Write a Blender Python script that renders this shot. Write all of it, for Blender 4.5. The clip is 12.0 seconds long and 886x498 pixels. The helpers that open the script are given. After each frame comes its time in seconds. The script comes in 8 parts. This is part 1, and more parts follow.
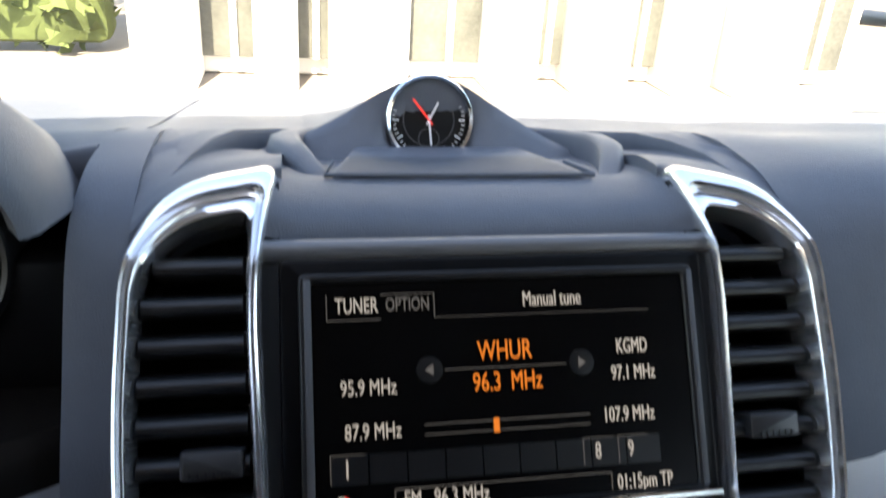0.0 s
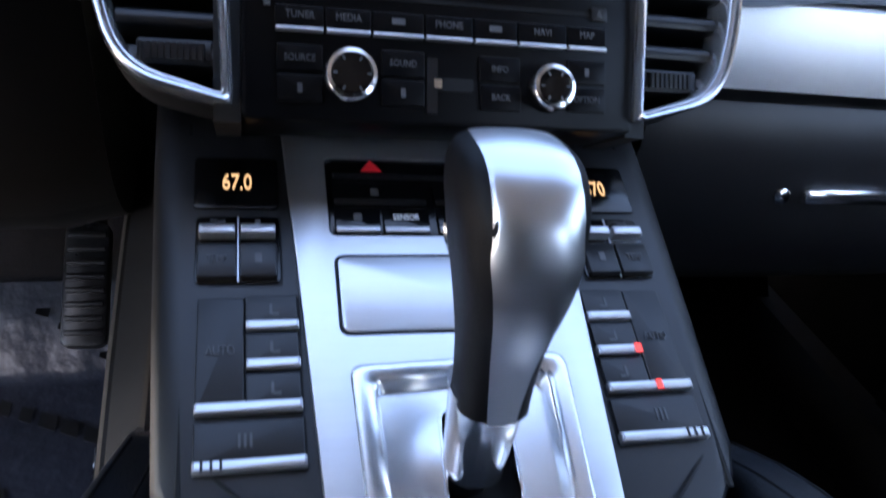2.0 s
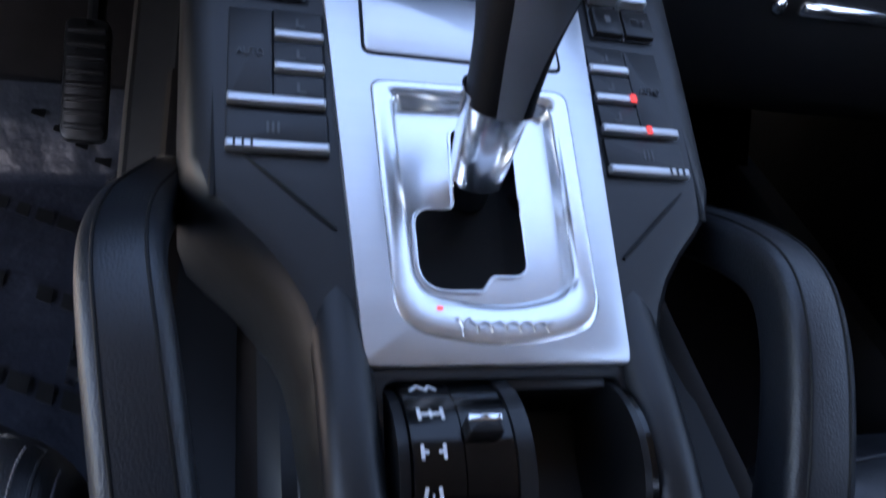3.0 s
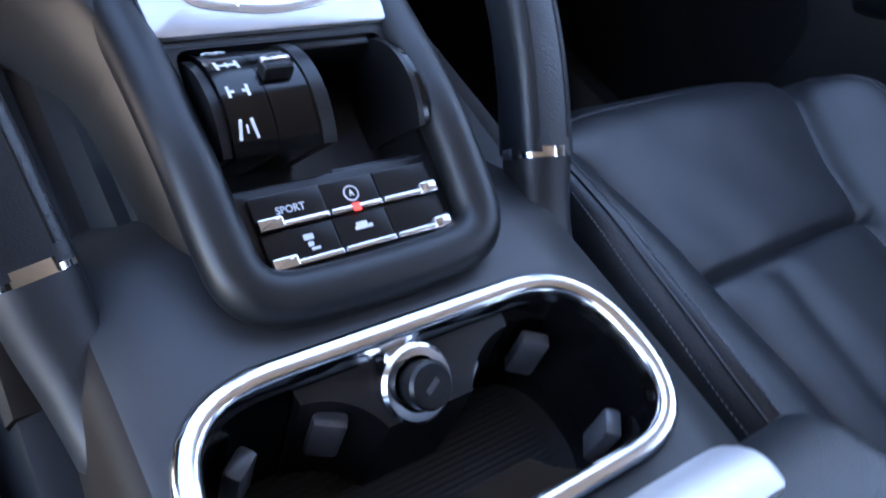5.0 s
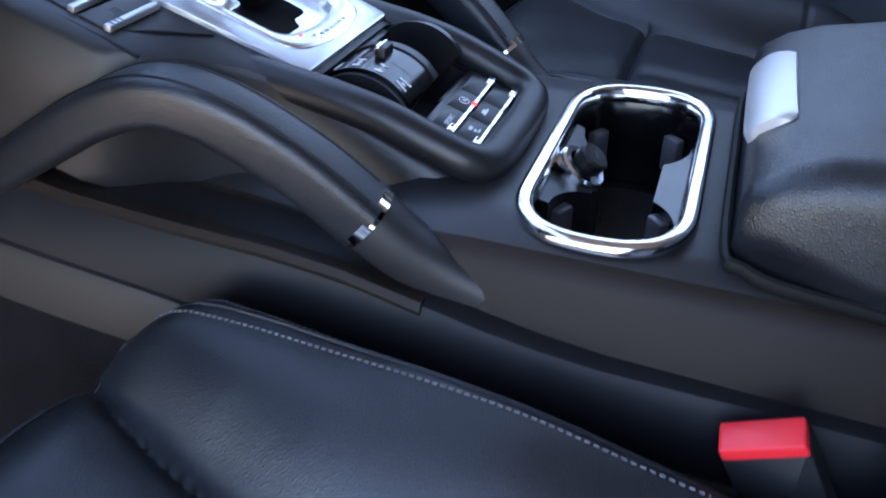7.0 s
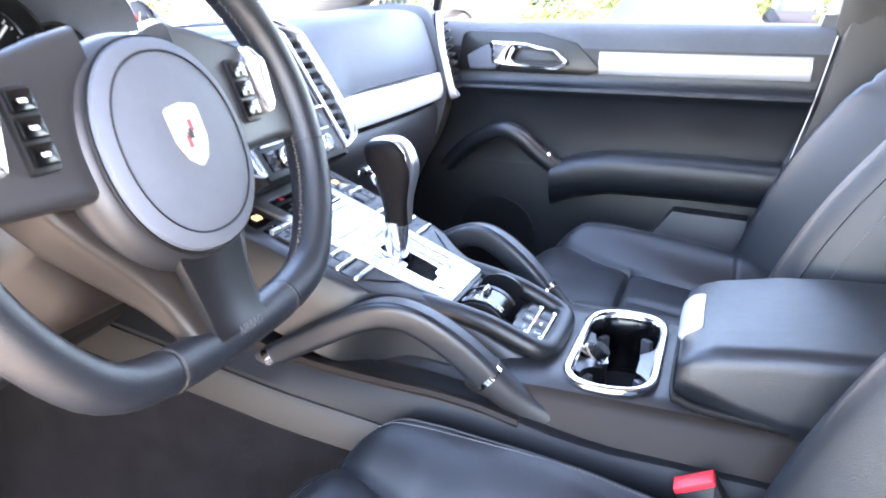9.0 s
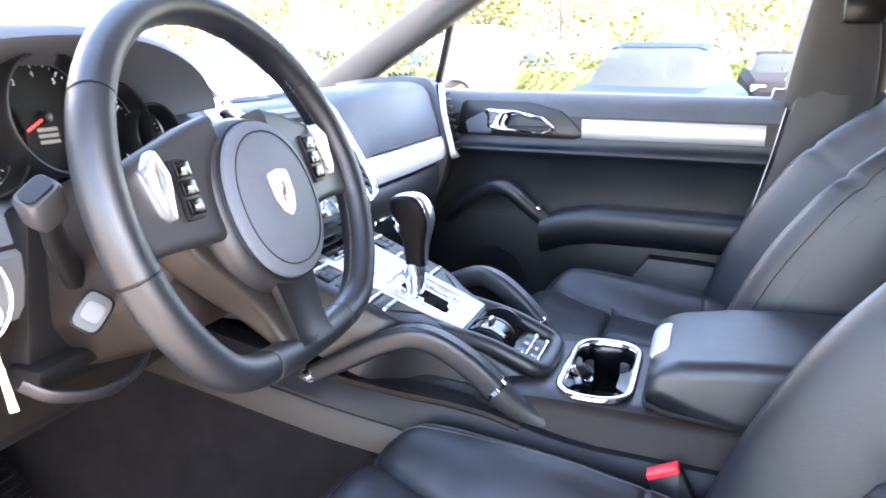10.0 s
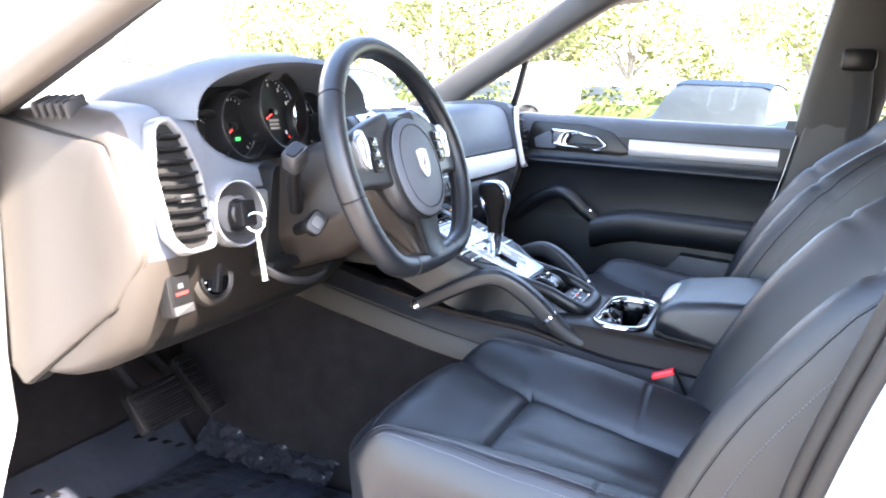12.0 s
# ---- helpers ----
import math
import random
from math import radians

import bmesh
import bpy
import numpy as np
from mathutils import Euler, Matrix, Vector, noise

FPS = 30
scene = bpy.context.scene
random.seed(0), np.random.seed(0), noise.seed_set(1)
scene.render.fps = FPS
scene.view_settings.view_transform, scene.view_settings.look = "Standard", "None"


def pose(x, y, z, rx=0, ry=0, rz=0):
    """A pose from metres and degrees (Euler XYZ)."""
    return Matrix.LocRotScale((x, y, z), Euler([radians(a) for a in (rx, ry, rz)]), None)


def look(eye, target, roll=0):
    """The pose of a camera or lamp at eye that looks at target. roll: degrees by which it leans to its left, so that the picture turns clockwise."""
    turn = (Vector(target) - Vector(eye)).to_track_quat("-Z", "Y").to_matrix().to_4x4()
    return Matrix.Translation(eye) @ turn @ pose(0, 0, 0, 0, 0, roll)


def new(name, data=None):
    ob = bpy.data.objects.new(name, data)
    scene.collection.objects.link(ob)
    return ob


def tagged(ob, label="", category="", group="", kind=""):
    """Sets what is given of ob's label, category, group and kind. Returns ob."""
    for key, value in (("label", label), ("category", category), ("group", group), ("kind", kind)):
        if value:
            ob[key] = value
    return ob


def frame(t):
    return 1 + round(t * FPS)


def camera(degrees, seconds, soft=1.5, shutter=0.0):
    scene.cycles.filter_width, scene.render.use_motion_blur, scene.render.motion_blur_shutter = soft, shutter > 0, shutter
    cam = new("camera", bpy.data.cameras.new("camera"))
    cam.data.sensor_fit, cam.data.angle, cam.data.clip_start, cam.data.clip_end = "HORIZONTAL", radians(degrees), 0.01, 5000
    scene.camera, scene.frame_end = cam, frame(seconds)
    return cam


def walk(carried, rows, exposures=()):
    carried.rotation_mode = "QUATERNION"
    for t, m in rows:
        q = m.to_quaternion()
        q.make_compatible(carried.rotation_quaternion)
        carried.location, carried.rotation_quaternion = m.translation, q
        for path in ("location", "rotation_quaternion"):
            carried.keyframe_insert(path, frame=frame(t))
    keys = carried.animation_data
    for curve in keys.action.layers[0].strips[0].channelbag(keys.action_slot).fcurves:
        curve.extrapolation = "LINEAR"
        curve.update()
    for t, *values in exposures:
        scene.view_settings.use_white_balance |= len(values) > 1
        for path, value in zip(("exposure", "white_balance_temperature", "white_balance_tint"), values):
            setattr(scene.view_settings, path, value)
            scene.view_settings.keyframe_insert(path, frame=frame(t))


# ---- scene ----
cam = camera(60.4, 12.0, soft=1.8, shutter=0.4)
PATH = [
    (0, (-0.083, 0.096, 0.854), (0.291, 1.87, 0.011), 3.8),
    (0.5, (-0.082, 0.065, 0.808), (0.309, 1.821, -0.066), 4.4),
    (1, (-0.075, 0.032, 0.774), (0.334, 1.751, -0.165), 5.2),
    (1.5, (-0.085, 0.001, 0.732), (0.368, 1.669, -0.274), 7.3),
    (2, (-0.09, -0.024, 0.715), (0.419, 1.58, -0.365), 9.6),
    (2.5, (-0.096, -0.06, 0.69), (0.436, 1.458, -0.499), 12.9),
    (3, (-0.11, -0.089, 0.67), (0.458, 1.328, -0.622), 16.4),
    (3.5, (-0.112, -0.116, 0.654), (0.499, 1.165, -0.755), 20.7),
    (3.7, (-0.112, -0.126, 0.655), (0.52, 1.096, -0.796), 22.7),
    (5.3, (-0.179, -0.177, 0.63), (1.015, 0.634, -0.754), 19.7),
    (5.5, (-0.202, -0.172, 0.622), (1.049, 0.606, -0.732), 15.4),
    (6, (-0.263, -0.153, 0.619), (1.156, 0.583, -0.583), 5.3),
    (6.5, (-0.339, -0.138, 0.621), (1.165, 0.492, -0.537), 1.2),
    (6.7, (-0.373, -0.134, 0.616), (1.143, 0.457, -0.547), -0.3),
    (8.3, (-0.654, -0.149, 0.681), (1.003, 0.502, -0.23), -1.6),
    (8.5, (-0.701, -0.163, 0.721), (0.998, 0.516, -0.087), -0.4),
    (9, (-0.786, -0.174, 0.768), (0.994, 0.485, 0.137), 0.2),
    (9.5, (-0.888, -0.176, 0.791), (0.936, 0.437, 0.244), 0.6),
    (10, (-0.961, -0.2, 0.801), (0.869, 0.436, 0.306), 0.6),
    (10.5, (-1.041, -0.262, 0.8), (0.74, 0.53, 0.352), 0.5),
    (11, (-1.127, -0.281, 0.798), (0.622, 0.578, 0.348), 1.1),
    (11.5, (-1.254, -0.293, 0.801), (0.548, 0.462, 0.371), 2.1),
    (12, (-1.364, -0.316, 0.795), (0.426, 0.469, 0.368), 2.6),
]
EXPOSURES = [(0.0, 3.15, 7800, 12), (0.5, 3.1, 7400, 13), (1.0, 3.92, 7000, 15), (1.5, 3.95, 6700, 16), (3.5, 3.35, 6700, 18), (5.5, 4.78, 6500, 18), (6.0, 4.38, 6400, 18), (6.6, 3.72, 6430, 18), (8.4, 5.68, 7250, 20), (9.5, 5.2, 7250, 20), (11.0, 4.74, 7150, 18), (12.0, 4.58, 7050, 17)]
walk(cam, [(t, look(eye, target, roll)) for t, eye, target, roll in PATH], EXPOSURES)

# daylight: sky and one sun from behind the car, slightly to its left
SUN_EL, SUN_AZ = radians(45), radians(-168)  # azimuth from +y, to the right
world = bpy.data.worlds.new("sky")
scene.world = world
world.use_nodes = True
wn = world.node_tree
sky = wn.nodes.new("ShaderNodeTexSky")
sky.sky_type, sky.sun_disc, sky.sun_elevation, sky.sun_rotation = "NISHITA", False, SUN_EL, SUN_AZ
wn.nodes["Background"].inputs[1].default_value = 0.14
wn.links.new(sky.outputs[0], wn.nodes["Background"].inputs[0])
sun = new("sun", bpy.data.lights.new("sun", "SUN"))
sun.data.energy, sun.data.angle, sun.data.color = 4.0, radians(0.6), (1.0, 0.95, 0.87)
sd = Vector((math.sin(SUN_AZ) * math.cos(SUN_EL), math.cos(SUN_AZ) * math.cos(SUN_EL), math.sin(SUN_EL)))
sun.matrix_world = look(sd * 20, (0, 0, 0))


# ---- materials ----
def mat(name, col, rough=0.5, metal=0.0, var=0.15, scale=25.0, bump=0.0, bscale=400.0, pattern="noise", coat=0.0,
        stretch=(1, 1, 1), rvar=0.12, emit=0.0, spec=0.5, dist=0.0008, rand=0.0):
    m = bpy.data.materials.new(name)
    m.use_nodes = True
    t = m.node_tree
    n, li = t.nodes, t.links
    b = n["Principled BSDF"]
    b.inputs["Metallic"].default_value, b.inputs["Coat Weight"].default_value = metal, coat
    b.inputs["Specular IOR Level"].default_value = spec
    co = n.new("ShaderNodeTexCoord")
    mp = n.new("ShaderNodeMapping")
    mp.inputs["Scale"].default_value = stretch
    li.new(co.outputs["Object"], mp.inputs[0])
    big, fine = n.new("ShaderNodeTexNoise"), n.new("ShaderNodeTexNoise")
    big.inputs["Scale"].default_value, big.inputs["Detail"].default_value = scale, 3
    fine.inputs["Scale"].default_value, fine.inputs["Detail"].default_value = scale * 14, 2
    li.new(mp.outputs[0], big.inputs["Vector"]), li.new(mp.outputs[0], fine.inputs["Vector"])
    mix = n.new("ShaderNodeMath")
    mix.operation = "MULTIPLY_ADD"
    mix.inputs[1].default_value = 0.35
    li.new(fine.outputs[0], mix.inputs[0]), li.new(big.outputs[0], mix.inputs[2])
    ramp = n.new("ShaderNodeMapRange")
    ramp.inputs["From Min"].default_value, ramp.inputs["From Max"].default_value = 0.35, 1.0
    ramp.inputs["To Min"].default_value, ramp.inputs["To Max"].default_value = 1 - var, 1 + var
    li.new(mix.outputs[0], ramp.inputs[0])
    value = ramp.outputs[0]
    if rand:
        info, rr, mul = n.new("ShaderNodeObjectInfo"), n.new("ShaderNodeMapRange"), n.new("ShaderNodeMath")
        rr.inputs["To Min"].default_value, rr.inputs["To Max"].default_value = 1 - rand, 1 + rand
        mul.operation = "MULTIPLY"
        li.new(info.outputs["Random"], rr.inputs[0]), li.new(rr.outputs[0], mul.inputs[0]), li.new(value, mul.inputs[1])
        value = mul.outputs[0]
    sc = n.new("ShaderNodeVectorMath")
    sc.operation = "SCALE"
    sc.inputs[0].default_value = tuple(c * 0.12 for c in col) if emit else col
    li.new(value, sc.inputs["Scale"]), li.new(sc.outputs[0], b.inputs["Base Color"])
    rg = n.new("ShaderNodeMapRange")
    rg.inputs["From Min"].default_value, rg.inputs["From Max"].default_value = 0.3, 1.0
    rg.inputs["To Min"].default_value, rg.inputs["To Max"].default_value = max(0.02, rough * (1 - rvar)), min(1, rough * (1 + rvar))
    li.new(mix.outputs[0], rg.inputs[0]), li.new(rg.outputs[0], b.inputs["Roughness"])
    if bump:
        bp = n.new("ShaderNodeBump")
        bp.inputs["Strength"].default_value, bp.inputs["Distance"].default_value = bump, dist
        if pattern == "leather":
            vo = n.new("ShaderNodeTexVoronoi")
            vo.feature = "DISTANCE_TO_EDGE"
            vo.inputs["Scale"].default_value = bscale
            wr = n.new("ShaderNodeTexNoise")
            wr.inputs["Scale"].default_value, wr.inputs["Detail"].default_value = bscale / 14, 4
            ad = n.new("ShaderNodeMath")
            ad.operation = "MULTIPLY_ADD"
            ad.inputs[1].default_value = 1.2
            li.new(mp.outputs[0], vo.inputs["Vector"]), li.new(mp.outputs[0], wr.inputs["Vector"])
            li.new(wr.outputs[0], ad.inputs[0]), li.new(vo.outputs[0], ad.inputs[2]), li.new(ad.outputs[0], bp.inputs["Height"])
        else:
            no = n.new("ShaderNodeTexNoise")
            no.inputs["Scale"].default_value, no.inputs["Detail"].default_value = bscale, 3
            li.new(mp.outputs[0], no.inputs["Vector"]), li.new(no.outputs[0], bp.inputs["Height"])
        li.new(bp.outputs[0], b.inputs["Normal"])
    if emit:
        b.inputs["Emission Color"].default_value, b.inputs["Emission Strength"].default_value = (*col, 1), emit
    return m


def pane_mat(name, tint, gloss):
    m = bpy.data.materials.new(name)
    m.use_nodes = True
    n, li = m.node_tree.nodes, m.node_tree.links
    n.remove(n["Principled BSDF"])
    tr, gl, mx = n.new("ShaderNodeBsdfTransparent"), n.new("ShaderNodeBsdfGlossy"), n.new("ShaderNodeMixShader")
    tr.inputs[0].default_value = (*tint, 1)
    gl.inputs["Roughness"].default_value = 0.02
    mx.inputs[0].default_value = gloss
    li.new(tr.outputs[0], mx.inputs[1]), li.new(gl.outputs[0], mx.inputs[2])
    li.new(mx.outputs[0], n["Material Output"].inputs[0])
    return m


LEATHER = mat("black_leather", (0.0070, 0.0086, 0.0116), 0.40, var=0.22, scale=9, bump=0.35, bscale=620, pattern="leather", rvar=0.2)
DASH_SKIN = mat("dash_skin", (0.084, 0.093, 0.110), 0.52, var=0.15, scale=7, bump=0.3, bscale=800, pattern="leather", rvar=0.15, spec=0.16)
PLASTIC = mat("soft_black_plastic", (0.014, 0.014, 0.0155), 0.46, var=0.15, scale=10, bump=0.15, bscale=1500, rvar=0.15)
CAP_TAN = mat("tan_grey_cap_plastic", (0.030, 0.0255, 0.022), 0.5, var=0.12, scale=8, bump=0.15, bscale=1300, rvar=0.15, spec=0.35)
TRIM_DARK = mat("dark_lower_trim", (0.013, 0.0112, 0.0100), 0.5, var=0.15, scale=8, bump=0.15, bscale=1300, rvar=0.15, spec=0.28)
GLOSS = mat("gloss_black_plastic", (0.002, 0.002, 0.0023), 0.16, var=0.1, scale=30, rvar=0.4, spec=0.35)
FASCIA = mat("black_fascia_plastic", (0.003, 0.003, 0.0034), 0.30, var=0.1, scale=30, rvar=0.1, spec=0.09)
SATIN = mat("satin_black_plastic", (0.006, 0.006, 0.0066), 0.34, var=0.12, scale=40, rvar=0.2, spec=0.32)
CONSOLE_BLACK = mat("console_black_plastic", (0.0075, 0.0078, 0.0088), 0.42, var=0.15, scale=10, bump=0.12, bscale=1500, rvar=0.15, spec=0.40)
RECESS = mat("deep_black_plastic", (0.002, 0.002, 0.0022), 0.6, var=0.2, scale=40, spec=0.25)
ALU = mat("brushed_aluminium", (0.55, 0.56, 0.58), 0.36, metal=0.9, var=0.06, scale=12, bump=0.12, bscale=260, stretch=(0.15, 6, 6), rvar=0.15)
SILVER = mat("silver_satin_paint", (0.50, 0.50, 0.51), 0.38, metal=0.55, var=0.04, scale=15, bump=0.05, bscale=900, rvar=0.1)
STALK_GREY = mat("satin_grey_plastic", (0.028, 0.028, 0.030), 0.40, metal=0.0, var=0.08, scale=30, rvar=0.1)
SPINE = mat("satin_knob_metal", (0.48, 0.49, 0.51), 0.31, metal=0.95, var=0.02, scale=20, rvar=0.03)
KNOB_LEATHER = mat("knob_leather", (0.0025, 0.0025, 0.003), 0.52, var=0.2, scale=20, bump=0.2, bscale=900, pattern="leather", spec=0.10)
VENT_METAL = mat("satin_vent_metal", (0.72, 0.73, 0.75), 0.20, metal=0.93, var=0.02, scale=20, rvar=0.03)
# SILVER darkened for the driver side, the shade there put into the colour
SILVER_SHADED = mat("shaded_silver_paint", (0.20, 0.20, 0.205), 0.38, metal=0.55, var=0.04, scale=15, bump=0.05, bscale=900, rvar=0.1)
SATIN_METAL = mat("satin_metal", (0.70, 0.71, 0.73), 0.24, metal=0.85, var=0.03, scale=20, rvar=0.03)
WELL_TAB = mat("grey_rubber", (0.05, 0.05, 0.055), 0.3, var=0.1, scale=60)
KNEE_SKIN = mat("brown_black_trim", (0.0125, 0.0094, 0.0076), 0.46, var=0.15, scale=8, bump=0.15, bscale=1300, rvar=0.15, spec=0.30)
KNEE_PANEL = mat("dark_knee_plastic", (0.0085, 0.0072, 0.0064), 0.5, var=0.15, scale=8, bump=0.15, bscale=1300, rvar=0.15, spec=0.20)
# black console plastic browned by the warm bounce from the ground outside
FLANK_BOUNCE = mat("bounce_brown_flank_plastic", (0.0145, 0.0105, 0.0083), 0.48, var=0.15, scale=8, bump=0.15, bscale=1300, rvar=0.15, spec=0.13)
LEDGE = mat("ledge_plastic", (0.0055, 0.0058, 0.0070), 0.5, var=0.15, scale=10, bump=0.12, bscale=1500, rvar=0.15, spec=0.20)
STRIP = mat("grey_bezel_strip", (0.10, 0.10, 0.105), 0.35, metal=0.3, var=0.05)
CHROME = mat("satin_chrome", (0.72, 0.73, 0.75), 0.14, metal=1.0, var=0.03, scale=40, rvar=0.06)
BRIGHT = mat("bright_chrome", (0.80, 0.81, 0.83), 0.06, metal=1.0, var=0.03, scale=40, rvar=0.1)
MIRROR = mat("mirror_silvering", (0.38, 0.38, 0.37), 0.04, metal=1.0, var=0.02, scale=10)
CARPET = mat("dark_carpet", (0.0105, 0.0094, 0.0102), 0.95, var=0.4, scale=30, bump=1.0, bscale=900, dist=0.003, spec=0.06)
MAT_PILE = mat("floor_mat_pile", (0.0085, 0.008, 0.0092), 0.9, var=0.4, scale=25, bump=1.0, bscale=700, dist=0.003, spec=0.2)
RUBBER = mat("pedal_rubber", (0.009, 0.009, 0.010), 0.6, var=0.2, scale=60, bump=0.3, bscale=600)
PEDAL = mat("worn_pedal_rubber", (0.005, 0.005, 0.0055), 0.34, var=0.25, scale=50, bump=0.25, bscale=500, rvar=0.3, spec=0.25)
# passenger strip silver, lightened in colour to make up for missing cabin light
PASSENGER_SILVER_LIT = mat("lit_silver_dash_strip", (0.82, 0.825, 0.84), 0.42, metal=0.25, var=0.03, scale=15, bump=0.05, bscale=900, rvar=0.1)
FILM = mat("clear_plastic_film", (0.013, 0.015, 0.021), 0.32, var=0.3, scale=12, bump=0.6, bscale=30, dist=0.006, spec=0.18)
CRUMPLED = mat("crumpled_clear_film", (0.010, 0.011, 0.014), 0.20, var=0.4, scale=40, bump=0.8, bscale=38, dist=0.006, spec=0.55)
HEADLINER = mat("headliner_cloth", (0.36, 0.345, 0.33), 0.9, var=0.08, scale=40, bump=0.4, bscale=1200)
PILLAR_TAN = mat("tan_grey_pillar_trim", (0.085, 0.075, 0.066), 0.55, var=0.08, scale=20, bump=0.1, bscale=1000)
PILLAR = mat("pillar_trim", (0.032, 0.030, 0.028), 0.65, var=0.08, scale=20, bump=0.2, bscale=1000)
SEAM_PALE = mat("pale_seam_thread", (0.045, 0.042, 0.040), 0.6, var=0.1)
STITCH = mat("grey_thread", (0.10, 0.10, 0.11), 0.7, var=0.1)
PRINT = mat("pale_print", (0.62, 0.63, 0.64), 0.5, var=0.05)
PRINT_DIM = mat("grey_print", (0.052, 0.052, 0.055), 0.5, var=0.05)
SCREEN = mat("screen_glass", (0.0012, 0.0012, 0.0014), 0.25, var=0.1, scale=30, spec=0.10)
LIT_WHITE = mat("lit_white", (0.95, 0.90, 0.84), 0.5, var=0.02, emit=0.050)
LIT_DIM = mat("lit_grey", (0.35, 0.33, 0.31), 0.5, var=0.02, emit=0.03)
LIT_ORANGE = mat("lit_orange", (1.0, 0.26, 0.02), 0.5, var=0.02, emit=0.085)
LIT_AMBER = mat("lit_amber", (1.0, 0.62, 0.30), 0.5, var=0.02, emit=0.085)
LIT_RED = mat("lit_red", (1.0, 0.06, 0.05), 0.5, var=0.02, emit=0.14)
LIT_GREEN = mat("lit_green", (0.05, 0.8, 0.2), 0.5, var=0.02, emit=0.10)
RED = mat("red_plastic", (0.75, 0.02, 0.03), 0.4, var=0.06)
WHITE_DIAL = mat("dial_print", (0.7, 0.7, 0.7), 0.5, var=0.04)
GLASS = pane_mat("window_glass", (0.93, 0.96, 0.95), 0.05)


# ---- mesh tools ----
def finish(bm, name, sharp=38.0):
    bmesh.ops.remove_doubles(bm, verts=bm.verts[:], dist=1e-5)
    bmesh.ops.recalc_face_normals(bm, faces=bm.faces[:])
    lim = radians(sharp)
    for f in bm.faces:
        f.smooth = True
    for e in bm.edges:
        e.smooth = not (len(e.link_faces) == 2 and e.calc_face_angle(0) > lim)
    me = bpy.data.meshes.new(name)
    bm.to_mesh(me)
    bm.free()
    return me


def thing(name, at, label, category, group="", kind=""):
    """An Empty at the thing's base."""
    ob = new(name)
    ob.location = at
    ob.empty_display_size = 0.02
    return tagged(ob, label, category, group, kind)


def under(ob, parent):
    m = Matrix.Identity(4)
    p = parent
    while p is not None:
        m = p.matrix_basis @ m if p.parent is None else p.matrix_parent_inverse @ p.matrix_basis @ m
        p = p.parent
    ob.parent, ob.matrix_parent_inverse = parent, m.inverted()
    return ob


def part(name, bm, material, parent=None, label="", sharp=38.0):
    """One mesh object, built in world metres, under a thing or a part."""
    ob = new(name, finish(bm, name, sharp))
    ob.data.materials.append(material)
    if parent is not None:
        under(ob, parent)
    if label:
        ob["label"] = label
    return ob


def loft(bm, rings, closed=True, cap=True, loop=False):
    rows = [[bm.verts.new(p) for p in r] for r in rings]
    n = len(rows[0])
    pairs = list(zip(rows, rows[1:])) + ([(rows[-1], rows[0])] if loop else [])
    for a, b in pairs:
        for i in range(n if closed else n - 1):
            j = (i + 1) % n
            bm.faces.new((a[i], a[j], b[j], b[i]))
    if cap and closed and not loop:
        bm.faces.new(rows[0][::-1]), bm.faces.new(rows[-1])
    return bm


def box(bm, at, size, turn=None, bevel=0.0, seg=2):
    m = Matrix.Translation(at) @ (turn.to_4x4() if turn is not None else Matrix.Identity(4)) @ Matrix.Diagonal((*size, 1))
    g = bmesh.ops.create_cube(bm, size=1.0, matrix=m)
    if bevel:
        es = list({e for v in g["verts"] for e in v.link_edges})
        bmesh.ops.bevel(bm, geom=es, offset=bevel, segments=seg, affect="EDGES", profile=0.5)
    return bm


def rounded(pts, r, n=5):
    """A closed outline with its corners rounded; r one radius or one for each corner."""
    out, k = [], len(pts)
    for i, p in enumerate(pts):
        p = Vector(p[:2])
        a, b = Vector(pts[i - 1][:2]) - p, Vector(pts[(i + 1) % k][:2]) - p
        rad = r[i] if isinstance(r, (list, tuple)) else r
        d = min(rad / max(math.tan(a.angle(b) / 2), 0.05), a.length * 0.49, b.length * 0.49)
        s, e = p + a.normalized() * d, p + b.normalized() * d
        for j in range(n + 1):
            t = j / n
            out.append(tuple(s * (1 - t) ** 2 + p * 2 * t * (1 - t) + e * t * t))
    return out


def rect(u0, u1, v0, v1, r=0.0, n=4):
    pts = [(u0, v0), (u1, v0), (u1, v1), (u0, v1)]
    return rounded(pts, r, n) if r else pts


def grown(pts, d):
    """An outline moved outward by d (counter-clockwise outlines)."""
    out, k = [], len(pts)
    for i in range(k):
        a, p, b = Vector(pts[i - 1]), Vector(pts[i]), Vector(pts[(i + 1) % k])
        e1, e2 = (p - a), (b - p)
        e1 = e1.normalized() if e1.length > 1e-7 else e2.normalized()
        e2 = e2.normalized() if e2.length > 1e-7 else e1
        nn = Vector((e1.y, -e1.x)) + Vector((e2.y, -e2.x))
        nn = nn.normalized() if nn.length > 1e-6 else Vector((e1.y, -e1.x))
        out.append(tuple(p + nn * d))
    return out


def slab(bm, pts, n0, n1, put, bevel=0.0):
    """A plate with outline pts between heights n0 and n1, its top edge eased; put maps (u, v, n) to the world."""
    rings = [[put(u, v, n0) for u, v in pts]]
    if bevel:
        rings.append([put(u, v, n1 - bevel) for u, v in pts])
        rings.append([put(u, v, n1 - bevel * 0.3) for u, v in grown(pts, -bevel * 0.3)])
        rings.append([put(u, v, n1) for u, v in grown(pts, -bevel)])
    else:
        rings.append([put(u, v, n1) for u, v in pts])
    return loft(bm, rings)


